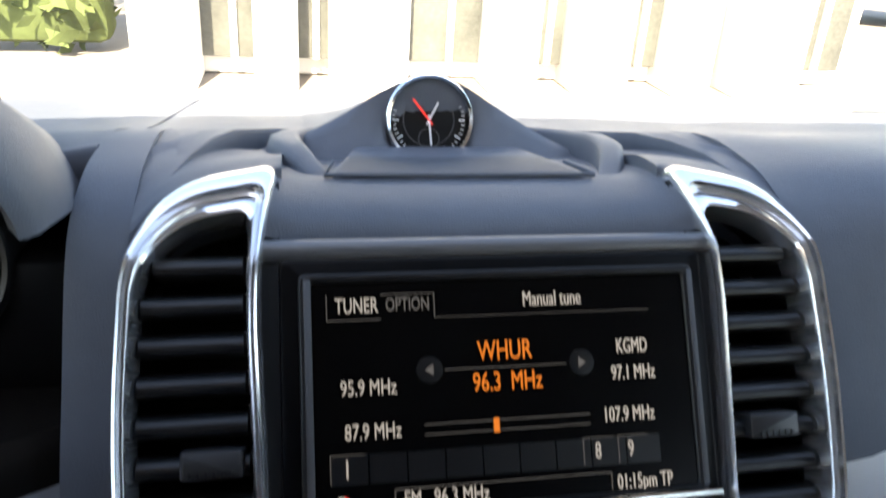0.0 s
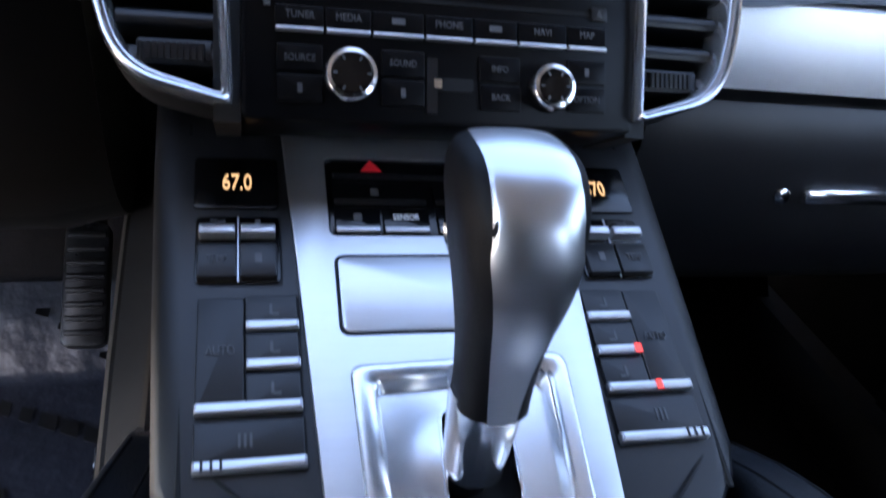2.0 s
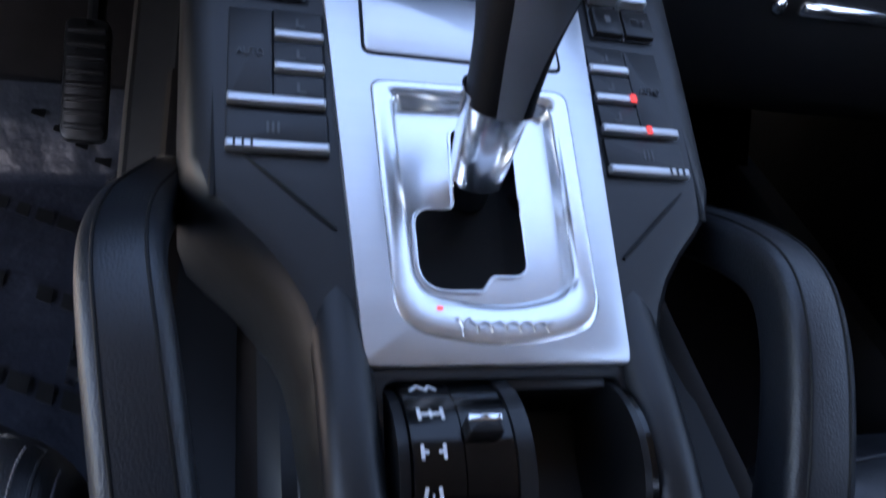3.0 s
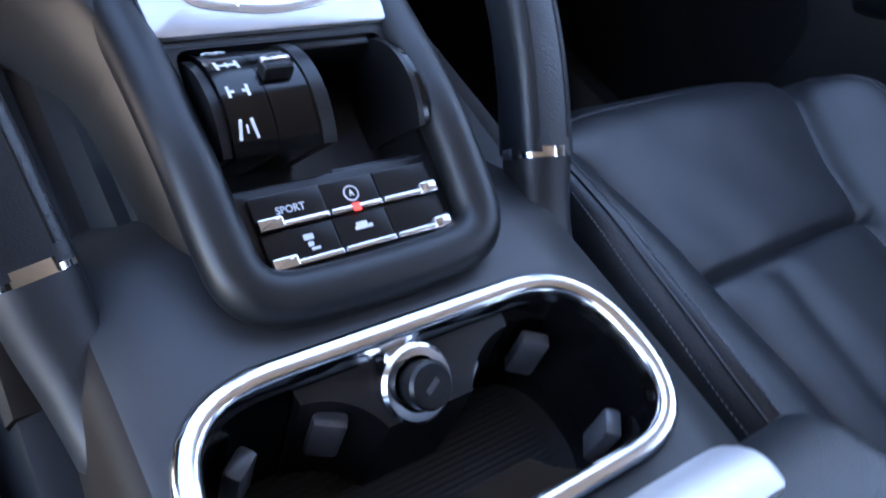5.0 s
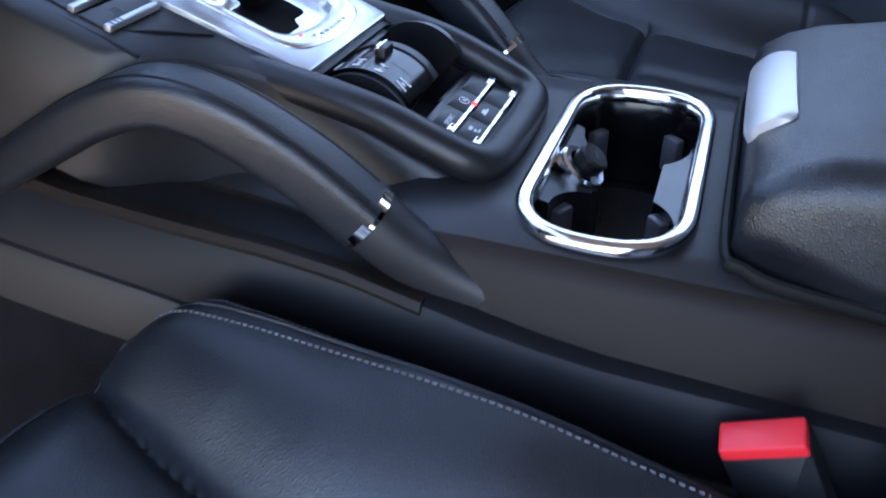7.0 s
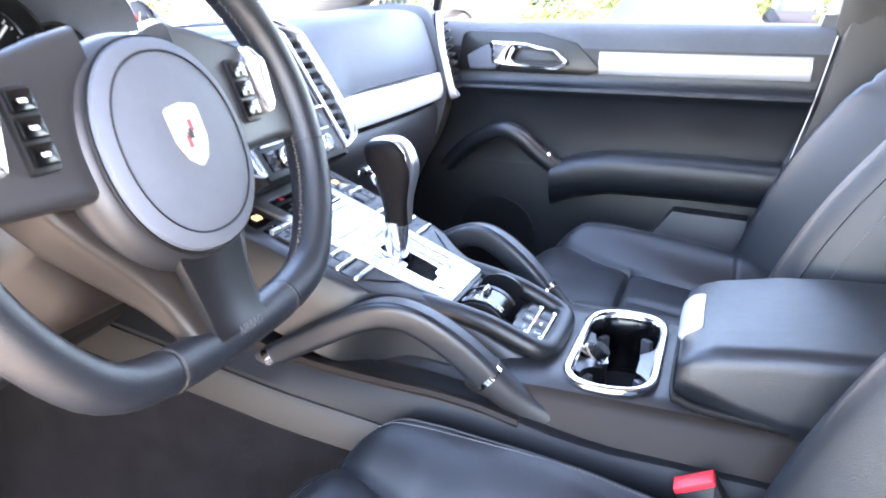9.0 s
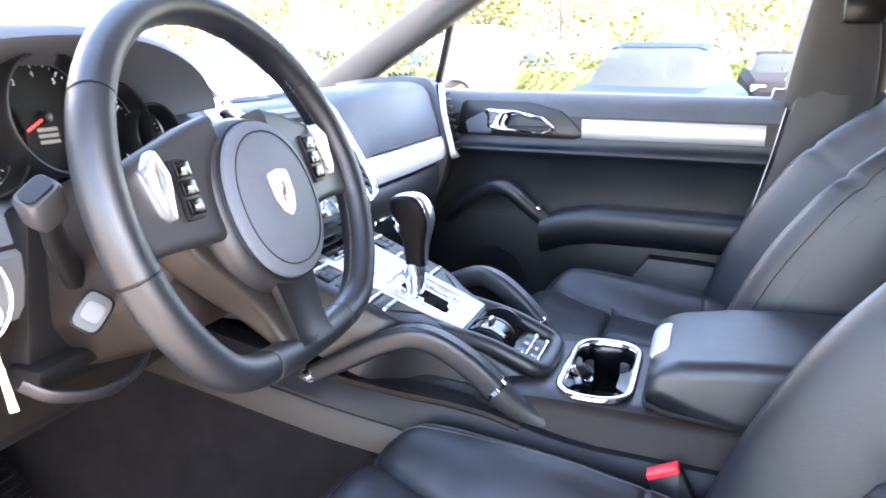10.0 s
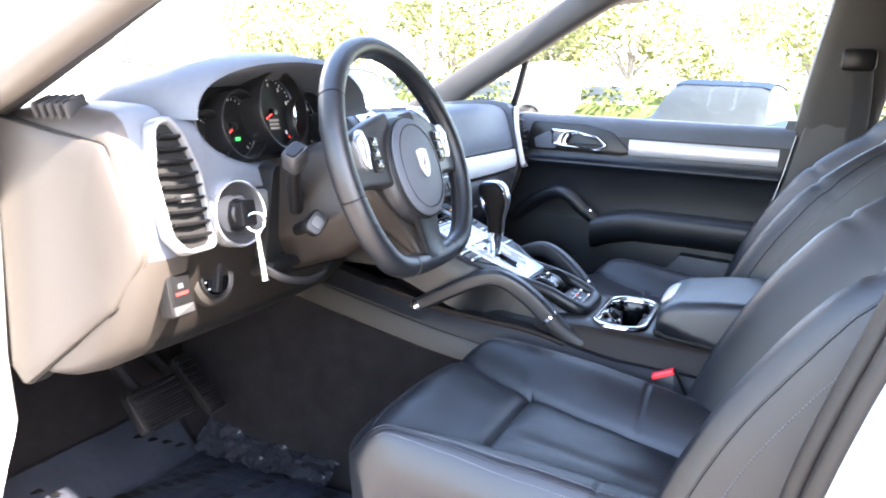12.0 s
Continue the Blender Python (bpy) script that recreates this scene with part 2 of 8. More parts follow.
def hoop(bm, outer, inner, put, n0, n1, n2, soft=0.3):
    """A frame between two outlines of equal count: n0 at the outer foot, n1 on the crest, n2 at the inner foot."""
    def blend(t):
        return [(a[0] * (1 - t) + b[0] * t, a[1] * (1 - t) + b[1] * t) for a, b in zip(outer, inner)]
    steps = [(0, n0), (0.02, n0 + (n1 - n0) * 0.6), (soft * 0.5, n1 - (n1 - n0) * 0.12), (soft, n1), (1 - soft, n1), (1 - soft * 0.5, n1 - (n1 - n0) * 0.12), (0.98, n0 + (n1 - n0) * 0.6), (1, n2)]
    return loft(bm, [[put(u, v, h) for u, v in blend(t)] for t, h in steps], cap=False)


def spline(pts, n=8, loop=False):
    """Points along a smooth curve through pts."""
    pts = [Vector(p) for p in pts]
    k, out = len(pts), []
    for i in range(k if loop else k - 1):
        p1, p2 = pts[i], pts[(i + 1) % k]
        p0 = pts[i - 1] if (loop or i > 0) else p1 * 2 - p2
        p3 = pts[(i + 2) % k] if (loop or i + 2 < k) else p2 * 2 - p1
        for j in range(n):
            t = j / n
            out.append(0.5 * (2 * p1 + (p2 - p0) * t + (2 * p0 - 5 * p1 + 4 * p2 - p3) * t * t + (3 * p1 - p0 - 3 * p2 + p3) * t ** 3))
    if not loop:
        out.append(pts[-1])
    return out


def sweep(bm, path, section, up=(0, 0, 1), loop=False, cap=True):
    """section: outline of (side, rise) pairs, or a function of 0..1 giving one."""
    up, rings, k = Vector(up), [], len(path)
    for i, p in enumerate(path):
        a = path[i - 1] if (i or loop) else p
        b = path[(i + 1) % k] if (i + 1 < k or loop) else p
        ahead = (Vector(b) - Vector(a)).normalized()
        side = ahead.cross(up)
        side = side.normalized() if side.length > 1e-5 else Vector((1, 0, 0))
        rise = side.cross(ahead).normalized()
        sec = section(i / max(1, k - 1)) if callable(section) else section
        rings.append([Vector(p) + side * s + rise * r for s, r in sec])
    return loft(bm, rings, cap=cap, loop=loop)


def oval(a, b, n=14, power=2.0):
    out = []
    for i in range(n):
        t = 2 * math.pi * i / n
        c, s = math.cos(t), math.sin(t)
        out.append((a * math.copysign(abs(c) ** (2 / power), c), b * math.copysign(abs(s) ** (2 / power), s)))
    return out


def lathe(bm, profile, m, seg=32, ring=False):
    """profile: (radius, height) pairs, turned about the local z of m."""
    rings = [[m @ Vector((r * math.cos(2 * math.pi * i / seg), r * math.sin(2 * math.pi * i / seg), h)) for i in range(seg)] for r, h in profile]
    return loft(bm, rings, cap=not ring, loop=ring)


def carve(bm, *cutters):
    """bm with the cutters taken out of it."""
    a = new("blank", finish(bm, "blank"))
    for c in cutters:
        b = new("cutter", finish(c, "cutter"))
        md = a.modifiers.new("cut", "BOOLEAN")
        md.object, md.operation, md.solver = b, "DIFFERENCE", "EXACT"
    bpy.context.view_layer.update()
    me = bpy.data.meshes.new_from_object(a.evaluated_get(bpy.context.evaluated_depsgraph_get()))
    out = bmesh.new()
    out.from_mesh(me)
    gone = [a] + [md.object for md in a.modifiers]
    for o in gone:
        d = o.data
        bpy.data.objects.remove(o)
        bpy.data.meshes.remove(d)
    bpy.data.meshes.remove(me)
    return out


def words(name, text, size, m, material, parent=None, label="", wide=0.8, depth=0.0003, align="CENTER"):
    """Lettering in the built-in font, as a mesh; m places its middle, local z faces the reader."""
    cu = bpy.data.curves.new("words", "FONT")
    cu.body, cu.size, cu.align_x, cu.align_y, cu.extrude = text, size, align, "CENTER", depth
    cu.resolution_u = 3
    tmp = new("words", cu)
    bpy.context.view_layer.update()
    me = bpy.data.meshes.new_from_object(tmp.evaluated_get(bpy.context.evaluated_depsgraph_get()))
    bpy.data.objects.remove(tmp)
    bpy.data.curves.remove(cu)
    me.transform(m @ Matrix.Diagonal((wide, 1, 1, 1)))
    me.name = name
    me.materials.clear()
    me.materials.append(material)
    ob = new(name, me)
    if parent is not None:
        under(ob, parent)
    if label:
        ob["label"] = label
    return ob


def frame_at(o, u, v):
    """A matrix with its origin at o, x along u and y along v."""
    u, v = Vector(u).normalized(), Vector(v).normalized()
    n = u.cross(v)
    m = Matrix((u, v, n)).transposed().to_4x4()
    return Matrix.Translation(o) @ m


CON = frame_at((0, 0, 0.415), (1, 0, 0), (0, 0.932, 0.363))
STK = frame_at((0, 0.321, 0.63), (1, 0, 0), (0, 0.545, 0.838))


def two_tone(ob, side_material):
    """Gives the faces that look sideways a second material, tinted for bounced light."""
    ob.data.materials.append(side_material)
    for p in ob.data.polygons:
        p.material_index = 1 if abs(p.normal.x) > 0.5 and p.center.z > 0.2 else 0


def con(u, v, n=0.0):
    return CON @ Vector((u, v, n))


def stk(u, v, n=0.0):
    """The centre stack's face, bending away at its sides and top."""
    n -= 0.03 * max(0.0, abs(u) - 0.092) + 0.5 * max(0.0, v - 0.105)
    return STK @ Vector((u, v, n))


def con_m(u, v, n=0.0):
    return CON @ Matrix.Translation((u, v, n))


def stk_m(u, v, n=0.0):
    return STK @ Matrix.Translation((u, v, n))


def flat(m):
    return lambda u, v, n=0.0: m @ Vector((u, v, n))


# ---- the car's shell ----
def shell():
    bm = bmesh.new()
    box(bm, (0, 0.1, -0.015), (1.46, 2.2, 0.03))
    floor = part("floor", bm, CARPET)
    tagged(floor, "dark carpeted floor of the car", "floor", kind="structure")
    # toe board under the dash and firewall
    bm = bmesh.new()
    loft(bm, [[(x, 0.74, 0.0), (x, 0.90, 0.20), (x, 0.95, 0.60), (x, 0.98, 0.60), (x, 0.98, -0.03), (x, 0.74, -0.03)] for x in (-0.72, 0.72)])
    tagged(part("wall_front", bm, CARPET), "dark carpeted toe board and bulkhead under the dashboard", "bulkhead", kind="structure")
    # rear wall, added unseen to keep out light from behind, and roof
    bm = bmesh.new()
    box(bm, (0, -1.02, 0.6), (1.5, 0.04, 1.3), bevel=0.01)
    tagged(part("wall_rear", bm, CARPET), "unseen dark wall added to close the cabin behind the seats", "bulkhead", kind="structure")
    bm = bmesh.new()
    loft(bm, [[(x, y, 1.20 - 0.10 * (abs(x) / 0.60) ** 3 - 0.05 * max(0, y + 0.1) / 0.35 + d) for x in np.linspace(-0.70, 0.70, 15)] + [(x, y, 1.235 - 0.10 * (abs(x) / 0.60) ** 3 - 0.05 * max(0, y + 0.1) / 0.35) for x in np.linspace(0.70, -0.70, 15)] for y, d in ((-1.04, 0), (-0.5, 0), (-0.1, 0), (0.08, 0), (0.2, 0))])
    tagged(part("ceiling", bm, HEADLINER), "light grey cloth headliner of the roof", "headliner", kind="structure")


shell()
bm = bmesh.new()
box(bm, (0, 0.92, 0.592), (1.5, 0.16, 0.03), bevel=0.006)
for s in (-1, 1):
    box(bm, (s * 0.685, 0.77, 0.622), (0.15, 0.34, 0.03), bevel=0.006)
tagged(part("trim_cowl", bm, PLASTIC), "black cowl panel along the foot of the windscreen", "cowl", kind="structure")
for s, nm in ((-1, "driver"), (1, "passenger")):
    bm = bmesh.new()
    box(bm, (s * 0.765, 0.745 if s > 0 else 0.79, 0.33), (0.05, 0.46 if s > 0 else 0.36, 0.72), bevel=0.01)
    tagged(part("wall_side_" + nm, bm, CARPET), "dark carpeted side of the " + nm + " footwell", "footwell side", kind="structure")
    # driver side rises to the roof, an added unseen closure over the rear window
    bm = bmesh.new()
    loft(bm, [[(s * 0.79, y, -0.03), (s * 0.74, y, -0.03), (s * 0.745, y, 0.69)] + ([(s * 0.615, y, 1.13), (s * 0.64, y, 1.15)] if s < 0 else []) + [(s * 0.79, y, 0.70)] for y in (-1.03, -0.51)])
    tagged(part("wall_rear_" + nm, bm, PLASTIC), "dark trim of the rear side on the " + nm + " side", "side trim", kind="structure")


def pillar(name, pts, sec, label, material=PILLAR, up=(0, 0, 1)):
    bm = bmesh.new()
    sweep(bm, spline(pts, 6), sec, up)
    return tagged(part(name, bm, material), label, "pillar", kind="structure")


for s, nm in ((1, "passenger"), (-1, "driver")):
    pillar("pillar_front_" + nm, [(s * 0.735, 0.84, 0.62), (s * 0.722, 0.68, 0.715), (s * 0.70, 0.519, 0.813), (s * 0.682, 0.35, 0.916), (s * 0.66, 0.183, 1.017), (s * 0.635, 0.02, 1.10), (s * 0.615, -0.15, 1.15), (s * 0.60, -0.50, 1.175)], oval(0.030, 0.040, 14, 3), "dark grey front roof pillar on the " + nm + " side")
pillar("pillar_middle_passenger", [(0.765, -0.42, 0.0), (0.77, -0.42, 0.45), (0.755, -0.42, 0.72), (0.68, -0.47, 1.05), (0.60, -0.50, 1.19)], oval(0.04, 0.09, 16, 3.5), "grey trimmed middle door pillar on the passenger side", up=(0, 1, 0))
pillar("pillar_middle_driver", [(-0.75, -0.50, 0.0), (-0.76, -0.50, 0.45), (-0.745, -0.50, 0.72), (-0.67, -0.54, 1.05), (-0.60, -0.55, 1.19)], oval(0.04, 0.075, 12, 3), "grey trimmed middle door pillar beside the driver seat", up=(0, 1, 0))
bm = bmesh.new()
loft(bm, [[(-0.66 + 1.32 * k / 8, 0.86 - 0.05 * (abs(k - 4) / 4) ** 2, 0.662) for k in range(9)], [(-0.60 + 1.20 * k / 8, 0.52 - 0.06 * (abs(k - 4) / 4) ** 2, 0.95) for k in range(9)], [(-0.54 + 1.08 * k / 8, 0.17 - 0.05 * (abs(k - 4) / 4) ** 2, 1.17) for k in range(9)]], closed=False, cap=False)
ws = tagged(part("window_1", bm, GLASS), "clear curved windscreen above the dashboard", "windscreen", kind="structure")
ws.visible_shadow = False

# ---- outside ----
GROUND_Z = -0.46
ASPHALT = mat("asphalt", (0.20, 0.172, 0.145), 0.9, var=0.2, scale=1.5, bump=0.5, bscale=60, dist=0.01)
bm = bmesh.new()
loft(bm, [[(-600, -600, GROUND_Z), (600, -600, GROUND_Z), (600, 600, GROUND_Z), (-600, 600, GROUND_Z)], [(-600, -600, GROUND_Z - 0.1), (600, -600, GROUND_Z - 0.1), (600, 600, GROUND_Z - 0.1), (-600, 600, GROUND_Z - 0.1)]])
tagged(part("ground", bm, ASPHALT), "pale sunlit asphalt of the car park", "ground", kind="structure")


# ---- centre stack: radio unit and the two tall vents ----
radio = thing("radio_unit", stk(0, -0.066), "black touchscreen radio with a lit tuner page and two knobs", "car radio")
bm = bmesh.new()
slab(bm, rect(-0.091, 0.0935, -0.0665, 0.104, 0.004), -0.05, 0.0, stk, 0.002)
plate = part("faceplate", bm, FASCIA, radio)
bm = bmesh.new()
hoop(bm, rect(-0.0835, 0.0875, 0.0015, 0.0975, 0.003), rect(-0.0785, 0.0825, 0.003, 0.0935, 0.002), stk, 0.0, 0.0022, 0.0006, 0.2)
part("screen_bezel", bm, SATIN, radio)
bm = bmesh.new()
slab(bm, rect(-0.0785, 0.0825, 0.003, 0.0935), 0.0002, 0.0009, stk)
screen = part("screen", bm, SCREEN, radio, "lit radio tuner page on a black screen")
for u0, u1 in ((-0.0815, -0.0785), (0.0845, 0.0872)):
    bm = bmesh.new()
    slab(bm, rect(u0, u1, -0.018 if u0 < 0 else 0.003, 0.095), 0.001, 0.0026, stk, 0.0006)
    part("bezel_edge", bm, PRINT_DIM, radio, "pale grey bezel edge")
LINES = [("TUNER", -0.0603, 0.0838, 0.0088, LIT_WHITE, 0.62), ("OPTION", -0.0394, 0.0839, 0.0078, LIT_DIM, 0.62), ("Manual tune", 0.0224, 0.0843, 0.0088, LIT_WHITE, 0.6),
         ("WHUR", 0.0006, 0.0633, 0.0115, LIT_ORANGE, 0.66), ("96.3  MHz", 0.0012, 0.0506, 0.0108, LIT_ORANGE, 0.66), ("95.9 MHz", -0.0565, 0.0509, 0.0088, LIT_WHITE, 0.66),
         ("KGMD", 0.0569, 0.0627, 0.0088, LIT_WHITE, 0.56), ("97.1 MHz", 0.0567, 0.0515, 0.0085, LIT_WHITE, 0.6), ("87.9 MHz", -0.0552, 0.0337, 0.0088, LIT_WHITE, 0.66),
         ("107.9 MHz", 0.0534, 0.0342, 0.0085, LIT_WHITE, 0.62), ("1", -0.0659, 0.0195, 0.0105, LIT_WHITE, 0.7), ("8", 0.0385, 0.0198, 0.0095, LIT_WHITE, 0.6),
         ("9", 0.0531, 0.0198, 0.0095, LIT_WHITE, 0.6), ("FM   96.3 MHz", -0.0265, 0.0066, 0.0088, LIT_WHITE, 0.66), ("01:15pm TP", 0.0585, 0.0064, 0.0085, LIT_WHITE, 0.6)]
for text, u, v, size, material, wide in LINES:
    words("lettering", text, size, stk_m(u, v, 0.0011), material, screen, wide=wide)


def bar_on(put, u0, u1, v0, v1, n0, n1, material, parent, name="line", label="", r=0.0, bevel=0.0):
    bm = bmesh.new()
    slab(bm, rect(u0, u1, v0, v1, r), n0, n1, put, bevel)
    return part(name, bm, material, parent, label)


for u0, u1, v0, v1 in ((-0.0725, -0.0505, 0.0782, 0.0785), (-0.0725, -0.0722, 0.0785, 0.0885), (-0.0505, -0.0285, 0.0882, 0.0885), (-0.0285, -0.0282, 0.0785, 0.0885), (-0.0285, 0.066, 0.0782, 0.0784),
                       (-0.025, 0.027, 0.0566, 0.0569), (-0.0345, 0.036, 0.0352, 0.0355), (-0.0345, 0.036, 0.0312, 0.0315), (-0.0475, -0.0472, 0.0015 + 0.002, 0.0105), (0.0435, 0.0438, 0.0035, 0.0105), (-0.0472, 0.0435, 0.0108, 0.0111)):
    bar_on(stk, u0, u1, v0, v1, 0.001, 0.00125, LIT_DIM, screen)
for k in range(9):
    u = -0.0725 + 0.0155 * k
    bar_on(stk, u, u + 0.0148, 0.0138, 0.0252, 0.00095, 0.00108, SATIN, screen, "preset_key")
for k in (0, 7, 8):
    u = -0.0725 + 0.0155 * k + (0.0 if k < 5 else -0.004)
    for b in ((u, u + 0.0003, 0.0145, 0.0255), (u, u + 0.0135, 0.0253, 0.0256)):
        bar_on(stk, *b, 0.0011, 0.00125, LIT_DIM, screen)
bar_on(stk, -0.0058, -0.0034, 0.0305, 0.0362, 0.0011, 0.0014, LIT_ORANGE, screen, "tuning_mark")
for u, turn in ((-0.0314, 1), (0.0338, -1)):
    bm = bmesh.new()
    lathe(bm, [(0.0055, 0), (0.0055, 0.0003), (0.0048, 0.0004)], stk_m(u, 0.0570, 0.001), 24)
    part("seek_button", bm, SATIN, screen)
    bm = bmesh.new()
    slab(bm, [(u - 0.002 * turn, 0.057), (u + 0.0015 * turn, 0.0593), (u + 0.0015 * turn, 0.0547)], 0.0013, 0.0016, stk)
    part("arrow", bm, LIT_DIM, screen)
bm = bmesh.new()
slab(bm, [(-0.0695, 0.0095), (-0.0672, 0.0095), (-0.0655, 0.0035), (-0.0685, 0.0035)], 0.001, 0.0013, stk)
part("source_icon", bm, LIT_WHITE, screen)
bm = bmesh.new()
slab(bm, [(-0.0672, 0.0095), (-0.0650, 0.0085), (-0.0655, 0.005)], 0.001, 0.0014, stk)
part("source_icon", bm, LIT_RED, screen)
# chrome bar, slot and keys
bar_on(stk, -0.0885, 0.0905, -0.0016, 0.0018, 0, 0.0075, CHROME, radio, "chrome_bar", "bright chrome bar", 0.0008, 0.0008)
bar_on(stk, -0.076, 0.079, -0.0115, -0.0095, 0, 0.0006, RECESS, radio, "disc_slot")
bar_on(stk, 0.0705, 0.079, -0.0135, -0.0075, 0, 0.0016, SATIN, radio, "eject_button", r=0.001, bevel=0.0004)
words("lettering", "▲", 0.004, stk_m(0.0748, -0.0105, 0.0018), PRINT_DIM, radio)
EDGES = (-0.0769, -0.0554, -0.0348, -0.0109, 0.0119, 0.0333, 0.058, 0.0785)
for k, (a, b) in enumerate(zip(EDGES, EDGES[1:])):
    bar_on(stk, a + 0.0004, b - 0.0004, -0.0272, -0.0172, 0, 0.0022, FASCIA, radio, "source_key", r=0.0006, bevel=0.0005)
    bar_on(stk, a + 0.0006, b - 0.0006, -0.0284, -0.0266, 0.001, 0.0038, ALU, radio, "key_edge", "brushed silver key edge", 0.0004, 0.0006)
for text, u in (("TUNER", -0.066), ("MEDIA", -0.045), ("PHONE", 0.0005), ("NAVI", 0.0458), ("MAP", 0.0682)):
    words("lettering", text, 0.0046, stk_m(u, -0.0212, 0.0024), PRINT_DIM, radio, wide=0.85)
for u in (-0.0228, 0.0226):
    bar_on(stk, u - 0.003, u + 0.003, -0.0225, -0.0198, 0.0022, 0.0025, PRINT_DIM, radio, "key_icon")
for u, v, text in ((-0.066, -0.0395, "SOURCE"), (-0.0205, -0.0395, "SOUND"), (0.025, -0.0395, "INFO"), (0.0255, -0.0525, "BACK"), (0.0685, -0.0385, ""), (0.0685, -0.0515, "OPTION"), (-0.066, -0.0525, ""), (-0.0205, -0.0525, "")):
    bar_on(stk, u - 0.0098, u + 0.0098, v - 0.0058, v + 0.0058, 0, 0.0016, FASCIA, radio, "button", r=0.001, bevel=0.0005)
    if text:
        words("lettering", text, 0.0042, stk_m(u, v, 0.0018), PRINT_DIM, radio, wide=0.85)
    else:
        bar_on(stk, u - 0.001, u + 0.001, v - 0.002, v + 0.002, 0.0016, 0.0019, PRINT_DIM, radio, "button_icon")
bar_on(stk, -0.0095, -0.0045, -0.061, -0.036, 0, 0.0012, SATIN, radio, "card_slot_edge", r=0.0005)
bar_on(stk, -0.0045, 0.0125, -0.0505, -0.0445, 0, 0.0006, RECESS, radio, "card_slot", r=0.001)
bar_on(stk, -0.0065, -0.0028, -0.0495, -0.0455, 0.001, 0.0022, CHROME, radio, "card_slot_key", r=0.0005)
for u, v, r in ((-0.0445, -0.0468, 0.0118), (0.0489, -0.0475, 0.0108)):
    knob = bmesh.new()
    lathe(knob, [(r, 0.0), (r, 0.009), (r - 0.001, 0.0105), (r - 0.0026, 0.011), (r - 0.0026, 0.0095)], stk_m(u, v), 40, ring=True)
    ring = part("knob", knob, CHROME, radio, "chrome ringed rotary knob")
    bm = bmesh.new()
    lathe(bm, [(r - 0.0026, 0.0), (r - 0.0026, 0.0100), (r - 0.0042, 0.0106), (r - 0.007, 0.0100)], stk_m(u, v), 40)
    part("knob_cap", bm, GLOSS, ring)
    for k in range(6):
        a = k * math.pi / 3
        bar_on(flat(stk_m(u, v, 0.0106) @ pose(0, 0, 0, 0, 0, math.degrees(a))), r - 0.0055, r - 0.0035, -0.0004, 0.0004, 0, 0.0004, PRINT_DIM, ring, "knob_mark")
# padded lip above the unit
bm = bmesh.new()
sweep(bm, [stk(-0.097 + 0.196 * k / 10, 0.1075, -0.003) for k in range(11)], oval(0.0048, 0.0050, 12, 2.4), up=(0, -0.838, 0.545))
part("bezel_strip", bm, STRIP, radio, "dull grey strip above the screen")

VENT_OUT = rounded([(0.0935, -0.0620), (0.1410, -0.0500), (0.1520, -0.014), (0.1547, 0.042), (0.1520, 0.108), (0.1345, 0.1405), (0.0895, 0.150), (0.0985, 0.100)],
                   [0.003, 9, 9, 9, 9, 9, 0.007, 9], 10)
VENT_IN = rounded([(0.0995, -0.0545), (0.1365, -0.0430), (0.1455, -0.012), (0.1482, 0.042), (0.1450, 0.100), (0.128, 0.1185), (0.1040, 0.1225), (0.1050, 0.080)],
                  [0.002, 9, 9, 9, 9, 9, 0.006, 9], 10)


def inner_span(v, s):
    """The vent's inner width at height v."""
    us = []
    k = len(VENT_IN)
    for i in range(k):
        (u0, v0), (u1, v1) = VENT_IN[i], VENT_IN[(i + 1) % k]
        if (v0 - v) * (v1 - v) <= 0 and abs(v1 - v0) > 1e-9:
            us.append(u0 + (u1 - u0) * (v - v0) / (v1 - v0))
    return (min(us) * s, max(us) * s) if s > 0 else (-max(us), -min(us))


